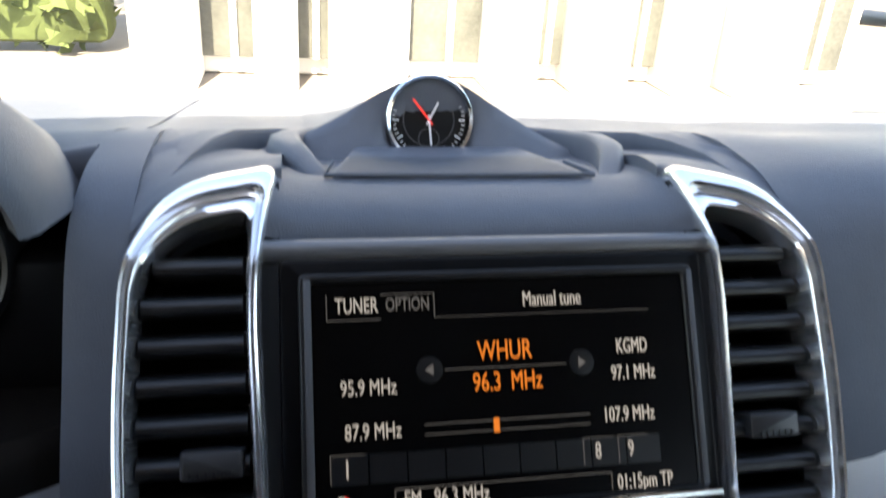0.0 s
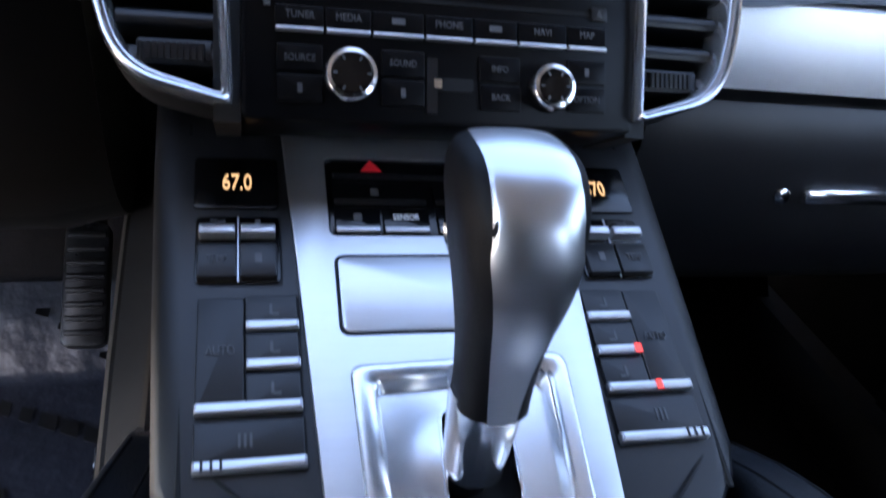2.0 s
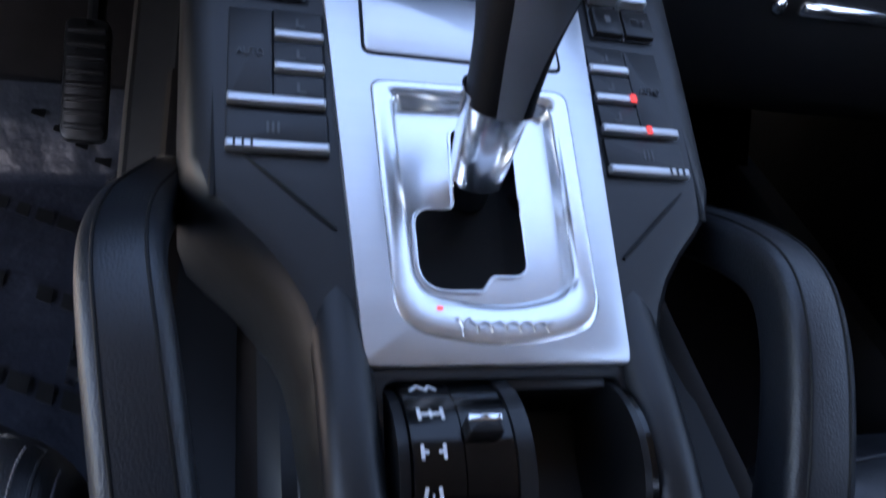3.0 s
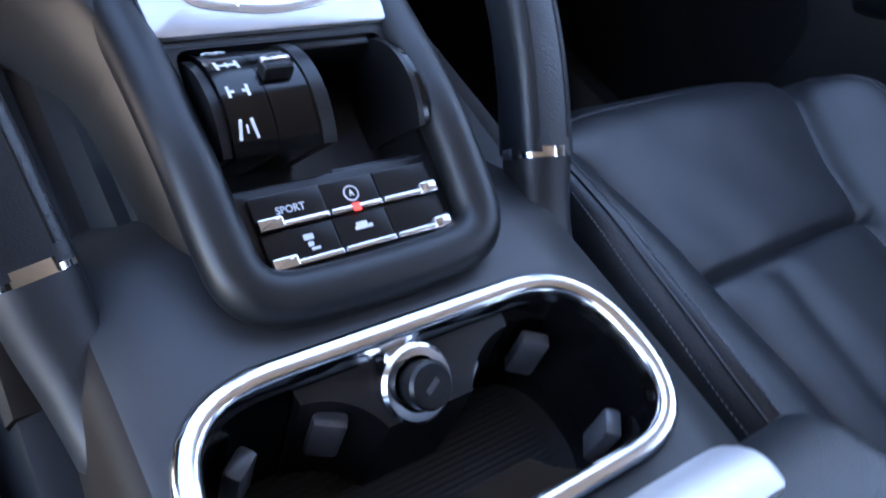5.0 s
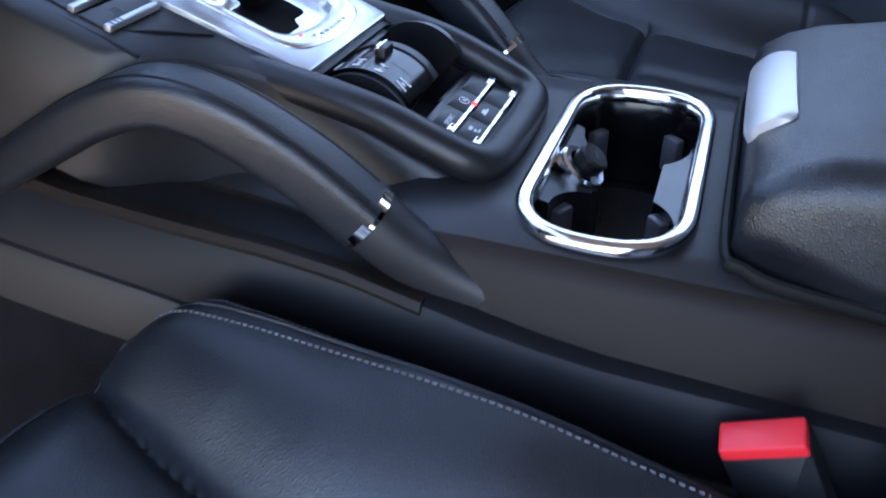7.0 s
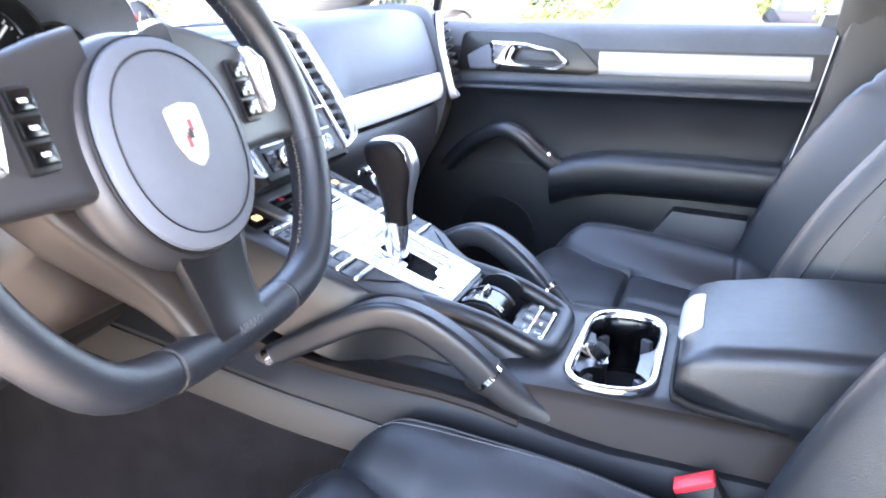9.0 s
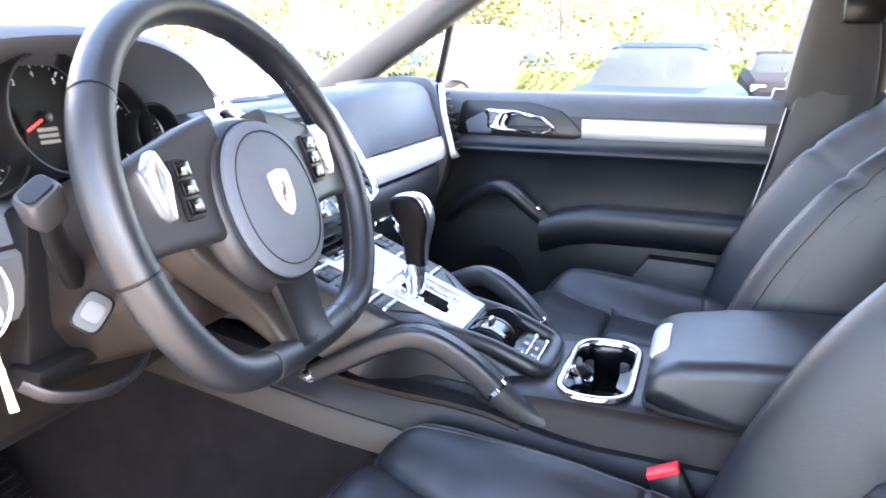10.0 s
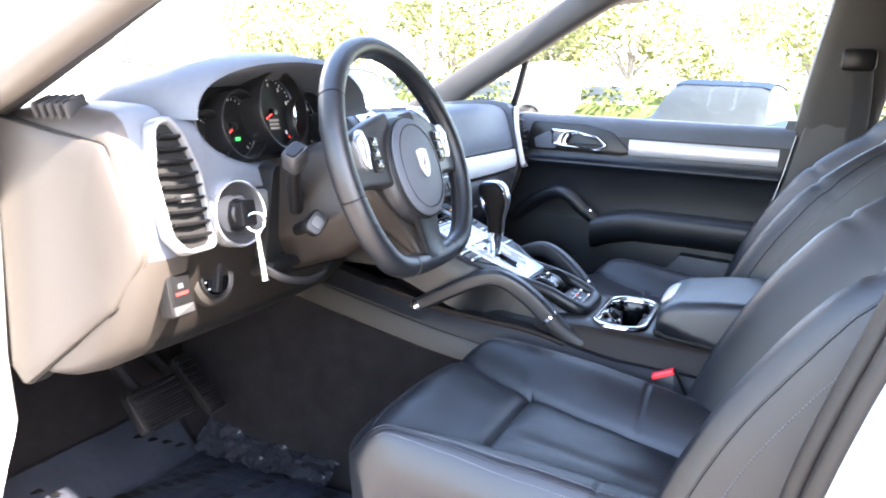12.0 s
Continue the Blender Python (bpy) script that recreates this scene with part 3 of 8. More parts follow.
def tall_vent(s):
    def put(u, v, n=0.0):
        return stk(u * s, v, n)
    vent = thing("air_vent", put(0.125, -0.06), "tall black air vent with horizontal slats in a satin chrome frame", "air vent", "vents beside the radio")
    bm = bmesh.new()
    ribs = ((0, -0.012), (0.03, 0.001), (0.12, 0.0052), (0.25, 0.0066), (0.38, 0.0060), (0.47, 0.0030), (0.515, 0.0008), (0.56, 0.0004), (0.62, 0.0016), (0.72, 0.0022), (0.84, 0.0008), (0.94, -0.005), (1, -0.016))
    loft(bm, [[put(a[0] * (1 - t) + b[0] * t, a[1] * (1 - t) + b[1] * t, h) for a, b in zip(VENT_OUT, VENT_IN)] for t, h in ribs], cap=False)
    part("vent_frame", bm, VENT_METAL, vent, "satin chrome frame")
    bm = bmesh.new()
    slab(bm, grown(VENT_OUT, -0.002), -0.06, -0.045, put)
    part("vent_back", bm, RECESS, vent)
    bm = bmesh.new()
    hoop(bm, grown(VENT_OUT, 0.001), grown(VENT_IN, 0.001), put, -0.05, -0.019, -0.05, 0.3)
    part("vent_duct", bm, RECESS, vent)
    for k in range(9):
        v = 0.1030 - 0.0158 * k
        a, b = inner_span(v, 1)
        bm = bmesh.new()
        prof = [(0.0050, -0.040), (0.0046, -0.016), (0.0042, -0.0115), (0.0032, -0.0085), (0.0012, -0.0066), (-0.0016, -0.0058), (-0.0036, -0.0066), (-0.0048, -0.0095), (-0.0050, -0.040)]
        loft(bm, [[put(u, v + dv, dn) for dv, dn in prof] for u in (a + 0.0008, (a + b) / 2, b - 0.0008)])
        slat = part("slat", bm, SATIN, vent)
        if k == 5:
            mid = (a + b) / 2 - (0.006 if s < 0 else 0.0)
            bm = bmesh.new()
            slab(bm, rect(mid - 0.0135, mid + 0.0105, v - 0.0045, v + 0.0065, 0.0015), -0.02, -0.001, put, 0.0015)
            part("slat_tab", bm, PLASTIC, slat, "black slider tab")
            for j in range(6):
                bar_on(put, mid - 0.009 + 0.003 * j, mid - 0.0078 + 0.003 * j, v - 0.0035, v - 0.0015, -0.001, -0.0004, SATIN, slat, "tab_rib")
    v = -0.0385
    a, b = inner_span(v, 1)
    bm = bmesh.new()
    slab(bm, rect(a + 0.001, b - 0.002, v - 0.0055, v + 0.006, 0.002), -0.03, -0.006, put, 0.002)
    part("vent_sill", bm, SATIN, vent)
    m = (a + b) / 2
    bm = bmesh.new()
    slab(bm, rect(m - 0.0125, m + 0.0125, v - 0.0040, v + 0.0043, 0.001), -0.007, -0.0052, put, 0.0006)
    wheel = part("thumbwheel", bm, SATIN, vent)
    for j in range(9):
        bar_on(put, m - 0.0115 + 0.0026 * j, m - 0.0098 + 0.0026 * j, v - 0.0035, v + 0.0038, -0.0052, -0.0040, SATIN, wheel, "thumbwheel_rib")
    for j in (-1, 1):
        bar_on(put, m + 0.0165 * j - 0.0015, m + 0.0165 * j + 0.0015, v - 0.002, v + 0.002, -0.006, -0.0056, PRINT_DIM, vent, "vent_mark")
    return vent


tall_vent(-1)
tall_vent(1)


# ---- centre console ----
console = thing("centre_console", (0, -0.1, 0.0), "black centre console with silver gear panel and climate keys", "console")


def tunnel_ring(y, zt, w1, w2, z2, w3):
    half = [(0.0, zt), (w1 * 0.7, zt), (w1, zt - 0.003), (w1 + 0.008, zt - 0.014), (w2, z2), (w2 + 0.004, z2 - 0.012), (w3, 0.16), (w3 + 0.01, 0.0)]
    return [(x, y, z) for x, z in half] + [(-x, y, z) for x, z in half[:0:-1]]


bm = bmesh.new()
loft(bm, [tunnel_ring(*r) for r in ((-0.95, 0.385, 0.100, 0.125, 0.33, 0.14), (-0.42, 0.392, 0.108, 0.130, 0.345, 0.142), (-0.20, 0.396, 0.110, 0.132, 0.345, 0.146), (-0.10, 0.3985, 0.1115, 0.131, 0.340, 0.147),
                                      (-0.035, 0.3995, 0.1115, 0.131, 0.340, 0.148), (0.015, 0.3990, 0.112, 0.134, 0.340, 0.149), (0.045, 0.388, 0.108, 0.131, 0.336, 0.148), (0.065, 0.374, 0.104, 0.130, 0.330, 0.148), (0.12, 0.366, 0.104, 0.130, 0.320, 0.150),
                                      (0.25, 0.372, 0.105, 0.134, 0.31, 0.154), (0.45, 0.36, 0.11, 0.146, 0.30, 0.16), (0.80, 0.36, 0.11, 0.15, 0.30, 0.165))])
cup_outline = rounded([(-0.1015, -0.1335), (0.0935, -0.1335), (0.0935, -0.0500), (-0.1015, -0.0500)], 0.0405, 10)
cut = bmesh.new()
loft(cut, [[(x, y, z) for x, y in cup_outline] for z in (0.30, 0.45)])
body = part("console_body", carve(bm, cut), PLASTIC, console, sharp=50)


two_tone(body, FLANK_BOUNCE)


# wedge that carries the gear panel: wings at the front, narrow tail at the back
def wedge_ring(v, w, drop, n=0.0, skirt=0.03):
    half = [(0.0, n), (w - 0.012, n), (w - 0.004, n - 0.0015), (w, n - 0.006), (w + skirt * 0.25, n - drop * 0.5), (w + skirt * 0.4, n - drop)]
    pts = [con(u, v, h) for u, h in half] + [con(-u, v, h) for u, h in half[:0:-1]]
    return pts


bm = bmesh.new()
loft(bm, [wedge_ring(*r) for r in ((0.090, 0.0725, 0.07, -0.002, 0.014), (0.105, 0.0755, 0.075, -0.002, 0.014), (0.120, 0.0805, 0.08, -0.002, 0.014), (0.134, 0.0880, 0.085, -0.0025, 0.014), (0.147, 0.0980, 0.09, -0.0025, 0.014), (0.159, 0.1095, 0.09, -0.003, 0.014), (0.171, 0.1190, 0.09, -0.003, 0.014), (0.185, 0.1235, 0.09, -0.003, 0.015),
                                     (0.25, 0.127, 0.09, -0.003, 0.015), (0.345, 0.131, 0.09, -0.003, 0.01), (0.42, 0.133, 0.12, -0.004, 0.01))])
cut = bmesh.new()
slab(cut, rounded([(-0.037, 0.116), (0.041, 0.116), (0.0425, 0.224), (-0.043, 0.222)], 0.006), -0.06, 0.03, con)
part("console_shell", carve(bm, cut), CONSOLE_BLACK, console)
bm = bmesh.new()
loft(bm, [wedge_ring(*r) for r in ((-0.030, 0.052, 0.02, -0.012, 0.02), (-0.022, 0.060, 0.03, -0.012, 0.02), (0.0, 0.0645, 0.04, -0.011, 0.02), (0.03, 0.0665, 0.05, -0.009, 0.018), (0.06, 0.0690, 0.06, -0.0055, 0.016), (0.090, 0.0725, 0.07, -0.0022, 0.014))])
cut = bmesh.new()
slab(cut, rect(-0.0495, 0.0505, 0.0225, 0.089, 0.006), -0.045, 0.05, con)
part("console_tail", carve(bm, cut), CONSOLE_BLACK, console)
# raised rolled border round the selector and switch bay
bm = bmesh.new()
run = [con(0.0660, 0.150, -0.0190), con(0.0650, 0.128, -0.0135), con(0.0642, 0.110, -0.0100), con(0.0632, 0.09, -0.0060), con(0.0625, 0.068, -0.0022), con(0.0615, 0.04, 0.0006), con(0.0600, 0.005, 0.0), con(0.0570, -0.0140, -0.0008), con(0.0450, -0.0235, -0.0012), con(0.02, -0.0260, -0.0012)]
run = run + [Vector((-p.x, p.y, p.z)) for p in reversed(run)]
sweep(bm, spline(run, 5), oval(0.0112, 0.0108, 16, 2.3), up=(0, -0.363, 0.932))
part("console_border", bm, CONSOLE_BLACK, console, "rolled black border")
# side ledge of the floor tunnel
for s in (-1, 1):
    bm = bmesh.new()
    loft(bm, [[(s * x, y, z) for x, z in ((0.147, zt), (0.155, zt - 0.004), (0.160, 0.06), (0.162, 0.0), (0.14, 0.0))] for y, zt in ((-0.35, 0.25), (-0.1, 0.25), (0.06, 0.25), (0.10, 0.24))])
    part("side_trim", bm, KNEE_SKIN, console, "dark brown-grey side trim")
    # dark ledge, brown-grey strip and carpeted side, rising towards the bulkhead
    LINE = ((-0.42, 0.296, 0.146, 0.340), (-0.228, 0.302, 0.149, 0.350), (-0.147, 0.306, 0.150, 0.352), (-0.095, 0.310, 0.150, 0.353), (-0.040, 0.316, 0.151, 0.362), (0.022, 0.326, 0.152, 0.3775), (0.07, 0.333, 0.153, 0.3835), (0.143, 0.347, 0.157, 0.3865), (0.216, 0.359, 0.161, 0.3925), (0.25, 0.3655, 0.163, 0.398), (0.35, 0.3865, 0.166, 0.418), (0.454, 0.408, 0.168, 0.439), (0.60, 0.437, 0.170, 0.468), (0.80, 0.47, 0.172, 0.50))
    bm = bmesh.new()
    rows = []
    for k in range(40):
        y = -0.42 + 1.22 * k / 39
        zt, xs, zu = (float(np.interp(y, [p[0] for p in LINE], [p[i] for p in LINE])) for i in (1, 2, 3))
        rows.append([(s * x, y, z) for x, z in ((0.100, zu - 0.002), (0.132, zu), (0.1385, zu - 0.002), (0.1425, zu - 0.008), (xs - 0.002, zt + 0.004), (xs - 0.002, zt - 0.05), (0.125, zt - 0.05))])
    loft(bm, rows)
    part("tunnel_ledge", bm, LEDGE, console, "black ledge beside the console")
    bm = bmesh.new()
    loft(bm, [[(s * x, y, z) for x, z in ((xs - 0.006, zt), (xs + 0.001, zt - 0.001), (xs + 0.004, zt - 0.006), (xs + 0.008, zt - 0.040 + 0.02 * max(0, 0.2 - y)), (xs + 0.002, zt - 0.046 + 0.02 * max(0, 0.2 - y)), (xs - 0.01, zt - 0.046))] for y, zt, xs, zu in LINE])
    part("tunnel_strip", bm, TRIM_DARK if s < 0 else PLASTIC, console, "brown-grey trim strip along the tunnel" if s < 0 else "black trim strip along the tunnel")
    bm = bmesh.new()
    loft(bm, [[(s * x, y, z) for x, z in ((xs - 0.02, zt - 0.04), (xs + 0.003, zt - 0.044), (xs + 0.010, 0.10), (xs + 0.022, 0.0), (xs - 0.02, 0.0))] for y, zt, xs, zu in LINE])
    part("tunnel_carpet", bm, CARPET, console, "dark carpet on the tunnel side")
# panel under each grab handle, warm ground bounce put into its brown
for s in (-1, 1):
    bm = bmesh.new()
    rows = []
    for k in range(9):
        y = -0.014 + 0.356 * k / 8
        zb, zt = float(np.interp(y, (-0.014, 0.022, 0.07, 0.145, 0.216, 0.25, 0.35), (0.3690, 0.3785, 0.3845, 0.3875, 0.3935, 0.399, 0.419))), 0.384 + 0.125 * y
        lo = min(zb, zt - 0.012)
        arc_ = [(s * x, y, z) for x, z in ((0.064, zt), (0.070, zt - 0.006), (0.0755, zt - 0.010), (0.082, lo + 0.003), (0.091, lo - 0.004), (0.105, lo - 0.006), (0.122, lo - 0.003), (0.132, zb), (0.1395, zb), (0.1425, zb - 0.004))]
        rows.append(arc_ + [(s * 0.138, y, zb - 0.02), (s * 0.064, y, zb - 0.03)])
    loft(bm, rows)
    panel = part("handle_panel", bm, FLANK_BOUNCE, console, "dark recess panel under the grab handle, tinted brown as bounce light")
    panel.data.materials.append(CONSOLE_BLACK)
    for p in panel.data.polygons:
        p.material_index = 1 if abs(p.center.x) < 0.088 else 0
# silver panel with its holes
PANEL = rounded([(-0.0560, 0.0935), (0.0555, 0.0935), (0.0660, 0.2600), (0.0715, 0.3640), (-0.0715, 0.3640), (-0.0655, 0.2600)], [0.004, 0.004, 0.3, 0.004, 0.004, 0.3], 3)
SURROUND = rounded([(-0.0435, 0.1075), (0.003, 0.0985), (0.0455, 0.1085), (0.0500, 0.2300), (-0.0475, 0.2270)], [0.020, 0.10, 0.020, 0.007, 0.006], 8)
bm = bmesh.new()
slab(bm, PANEL, -0.006, 0.0008, con, 0.0008)
cuts = []
for pts in (grown(SURROUND, -0.002), rect(-0.051, 0.0515, 0.2935, 0.3425, 0.004)):
    c = bmesh.new()
    slab(c, pts, -0.03, 0.03, con)
    cuts.append(c)
part("gear_panel", carve(bm, *cuts), ALU, console, "brushed silver panel")
bm = bmesh.new()
hoop(bm, rect(-0.0500, 0.0500, 0.2410, 0.2830, 0.005), rect(-0.0485, 0.0485, 0.2425, 0.2815, 0.004), con, 0.0004, 0.0013, 0.0004, 0.3)
part("tray_gap", bm, RECESS, console)
bm = bmesh.new()
slab(bm, rect(-0.0485, 0.0485, 0.2425, 0.2815, 0.004), 0.0, 0.0018, con, 0.0008)
part("tray_lid", bm, ALU, console, "brushed silver lid")
# gear gate
pts_in = []
k = len(SURROUND)
ctr = Vector((0.003, 0.172))
for i in range(k):
    p = Vector(SURROUND[i])
    q = p - ctr
    pts_in.append(tuple(ctr + Vector((q.x * 0.75, q.y * 0.76 + 0.0035))))
bm = bmesh.new()
loft(bm, [[con(p[0] * (1 - t) + q[0] * t, p[1] * (1 - t) + q[1] * t, h) for p, q in zip(SURROUND, pts_in)] for t, h in ((0, -0.004), (0.02, 0.0012), (0.10, 0.0021), (0.20, 0.0024), (0.62, 0.0014), (0.80, 0.0004), (0.88, -0.0012), (1.0, -0.0066))], cap=False)
gate = part("gate_surround", bm, SATIN_METAL, console, "satin chrome gate surround")
bm = bmesh.new()
slab(bm, pts_in, -0.010, -0.0065, con)
GATE = rounded([(-0.0310, 0.1660), (-0.0310, 0.1265), (-0.0030, 0.1265), (0.0020, 0.1335), (0.0190, 0.1335), (0.0210, 0.2080), (-0.0105, 0.2080), (-0.0125, 0.1660)], [0.013, 0.020, 0.004, 0.004, 0.011, 0.005, 0.005, 0.005], 10)
c = bmesh.new()
slab(c, GATE, -0.05, 0.05, con)
part("gate_plate", carve(bm, c), SATIN_METAL, gate)
bm = bmesh.new()
hoop(bm, grown(GATE, 0.0005), grown(GATE, -0.0012), con, -0.0065, -0.0055, -0.035, 0.3)
part("gate_lip", bm, CHROME, gate)
bm = bmesh.new()
slab(bm, grown(GATE, 0.004), -0.036, -0.03, con)
part("gate_floor", bm, RECESS, gate)
# plain raised script shape on the gate surround
bm = bmesh.new()
sweep(bm, [con(-0.0195 + 0.042 * k / 150 + 0.0013 * math.sin(k * 0.293), 0.1085 + 0.0019 * math.cos(k * 0.293) * (1.9 if k < 22 else 1.0), 0.0026) for k in range(151)], oval(0.00045, 0.0005, 6), up=(0, -0.363, 0.932))
part("script_badge", bm, CHROME, gate, "raised chrome script shape")
bar_on(con, -0.0262, -0.0240, 0.1160, 0.1172, 0.0008, 0.0022, LIT_RED, gate, "gate_lamp", "small lit red lamp")
# hazard switch bay
bar_on(con, -0.0515, 0.052, 0.293, 0.343, -0.006, -0.001, GLOSS, console, "switch_bay", r=0.004, bevel=0.001)
for u0, u1, v0, v1 in ((-0.048, 0.048, 0.3285, 0.3395), (-0.048, -0.002, 0.3125, 0.3255), (0.002, 0.048, 0.3125, 0.3255), (-0.048, -0.026, 0.296, 0.3095), (-0.025, -0.002, 0.296, 0.3095), (0.002, 0.025, 0.296, 0.3095), (0.026, 0.048, 0.296, 0.3095)):
    bar_on(con, u0, u1, v0, v1, -0.002, 0.0008, GLOSS, console, "switch", r=0.0008, bevel=0.0006)
    bar_on(con, u0 + 0.0005, u1 - 0.0005, v0, v0 + 0.0028, 0.0, 0.0018, ALU if v0 < 0.3 else SATIN, console, "switch_edge", "dull silver switch edge", 0.0005, 0.0006)
bm = bmesh.new()
slab(bm, [(-0.0335, 0.3330), (-0.0225, 0.3330), (-0.0280, 0.3405)], 0.0008, 0.0012, con)
part("hazard_mark", bm, RED, console, "red hazard triangle")
for u, v in ((-0.037, 0.3045), (0.037, 0.3045), (-0.0275, 0.320), (0.0255, 0.334)):
    bar_on(con, u - 0.002, u + 0.002, v - 0.0022, v + 0.0022, 0.0008, 0.0011, PRINT_DIM, console, "switch_icon", r=0.0008)
words("lettering", "SENSOR", 0.0045, con_m(-0.0135, 0.3045, 0.001), PRINT, console, wide=0.8)
# climate keys on each wing
for s in (-1, 1):
    def wing(u, v, n=0.0):
        return con(s * u, v, n - 0.003 - 0.01 * max(0, u - 0.075))
    # display
    bar_on(wing, 0.0735, 0.1120, 0.3110, 0.3420, 0.0002, 0.0016, GLOSS, console, "climate_display", r=0.003, bevel=0.0006)
    mm = CON @ Matrix.Translation((s * 0.0925, 0.3260, -0.0011))
    words("lettering", "67.0" if s < 0 else "670", 0.0135, mm, LIT_AMBER, console, "lit amber temperature digits", wide=0.6, depth=0.0003)
    # two rocker keys
    bar_on(wing, 0.0735, 0.1105, 0.2700, 0.3065, 0.0002, 0.0012, GLOSS, console, "key_bed", r=0.003, bevel=0.0006)
    for a, b, t in ((0.0750, 0.0915, ""), (0.0925, 0.1095, "TEMP")):
        bar_on(wing, a, b, 0.2715, 0.2895, 0.001, 0.0045, SATIN, console, "rocker_key", r=0.0012, bevel=0.001)
        bar_on(wing, a + 0.0006, b - 0.0006, 0.2935, 0.2985, 0.001, 0.0070, ALU, console, "rocker_edge", "bright silver rocker edge", 0.0006, 0.001)
        m2 = CON @ Matrix.Translation((s * (a + b) / 2, 0.2805, 0.0017))
        if t:
            words("lettering", t, 0.0052, m2, PRINT_DIM, console, wide=0.7)
            words("lettering", t, 0.0042, CON @ Matrix.Translation((s * (a + b) / 2, 0.3025, -0.0015)), PRINT_DIM, console, wide=0.7)
        else:
            bar_on(wing, (a + b) / 2 - 0.0015, (a + b) / 2 + 0.0015, 0.2785, 0.2835, 0.0045, 0.0048, PRINT_DIM, console, "key_icon")
            bar_on(wing, (a + b) / 2 - 0.0012, (a + b) / 2 + 0.0012, 0.3005, 0.3045, 0.0012, 0.0015, PRINT_DIM, console, "key_icon")
    bar_on(wing, 0.0917, 0.0923, 0.2705, 0.3060, 0.001, 0.0018, ALU, console, "key_divider")
    # automatic key, three fan keys, seat heating key, each in a dark gap
    for g in ((0.0889, 0.1091, 0.2080, 0.2631), (0.0660, 0.0896, 0.2080, 0.2637), (0.0655, 0.1091, 0.1850, 0.2072), (0.0727, 0.1103, 0.2692, 0.3073)):
        bar_on(wing, *g, -0.001, 0.0003, RECESS, console, "key_gap", r=0.0015)
    bar_on(wing, 0.0895, 0.1085, 0.2105, 0.2625, 0.0, 0.0018, CONSOLE_BLACK, console, "auto_key", r=0.001, bevel=0.0008)
    words("lettering", "AUTO", 0.0056, CON @ Matrix.Translation((s * 0.099, 0.2370, -0.0009)), PRINT_DIM, console, wide=0.75)
    for k, v in enumerate((0.2480, 0.2300, 0.2115)):
        bar_on(wing, 0.0672, 0.0890, v - 0.001, v + 0.0150, 0.0, 0.0022, CONSOLE_BLACK, console, "fan_key", r=0.001, bevel=0.0008)
        lip = bar_on(wing, 0.0668, 0.0888 if k < 2 else 0.1085, v - 0.0022, v + 0.0022, 0.0008, 0.0045, ALU, console, "fan_key_edge", "silver key edge", 0.0006, 0.001)
        bar_on(wing, 0.0778, 0.0790, v + 0.0055, v + 0.0105, 0.0022, 0.0025, PRINT_DIM, console, "key_icon")
        bar_on(wing, 0.0750, 0.0780, v + 0.0050, v + 0.0062, 0.0022, 0.0025, PRINT_DIM, console, "key_icon")
        if s > 0 and k > 0:
            bar_on(wing, 0.0905 if k == 2 else 0.0855, 0.0930 if k == 2 else 0.0885, v - 0.0022, v + 0.0022, 0.0044, 0.0050, LIT_RED, console, "key_lamp", "small lit red lamp")
    bar_on(wing, 0.0665, 0.1085, 0.1890, 0.2065, 0.0, 0.0020, CONSOLE_BLACK, console, "seat_heating_key", r=0.001, bevel=0.0008)
    bar_on(wing, 0.0660, 0.1085, 0.1862, 0.1905, 0.0008, 0.0046, ALU, console, "seat_key_edge", "silver key edge", 0.0006, 0.001)
    for j in range(3):
        bar_on(wing, 0.0975 + 0.0035 * j, 0.0985 + 0.0035 * j, 0.1862, 0.1905, 0.0046, 0.0049, SATIN, console, "key_notch")
        bar_on(wing, 0.0865 + 0.0022 * j, 0.0875 + 0.0022 * j, 0.1955, 0.2010, 0.0020, 0.0023, PRINT_DIM, console, "key_icon")
    # seam across the wing
    bm = bmesh.new()
    sweep(bm, [con(s * (0.0640 + 0.047 * t), 0.1425 + 0.043 * t + (0.009 if s < 0 else 0.0), -0.0023 - 0.006 * max(0, t - 0.6)) for t in (0, 0.25, 0.5, 0.75, 1)], oval(0.0009, 0.0009, 6), up=(0, -0.363, 0.932))
    part("wing_seam", bm, RECESS, console)
    bm = bmesh.new()
    sweep(bm, [con(s * (0.113 + 0.0015 * t), 0.165 + 0.20 * t, -0.0042) for t in (0, 0.5, 1)], oval(0.0016, 0.0012, 6), up=(0, -0.363, 0.932))
    part("wing_seam", bm, RECESS, console)

# terrain selector roller with its tray
roller = thing("terrain_selector", con(-0.02, 0.06, -0.03), "glossy black drum selector with white road symbols and chrome lever", "selector")


def drum(u0, u1, r, material, name, parent, label="", n=18, a0=-38, a1=110):
    bm = bmesh.new()
    cv, cn = 0.056, -0.022
    ring = []
    for k in range(n + 1):
        a = radians(a0 + (a1 - a0) * k / n)
        ring.append((cv + math.sin(a) * r, cn + math.cos(a) * r))
    ring += [(cv + 0.01, cn - 0.02), (cv - 0.01, cn - 0.02)]
    loft(bm, [[con(u, v, h) for v, h in ring] for u in (u0, u1)])
    return part(name, bm, material, parent, label)


drum(-0.0485, -0.0445, 0.0340, SATIN, "drum_cheek", roller)
drum(-0.0440, -0.0256, 0.0362, GLOSS, "drum", roller)
drum(-0.0250, -0.0065, 0.0362, GLOSS, "drum", roller)
drum(-0.0060, 0.0005, 0.0372, SATIN, "drum_cheek", roller)
drum(0.0440, 0.0470, 0.0355, SATIN, "drum_cheek", roller)
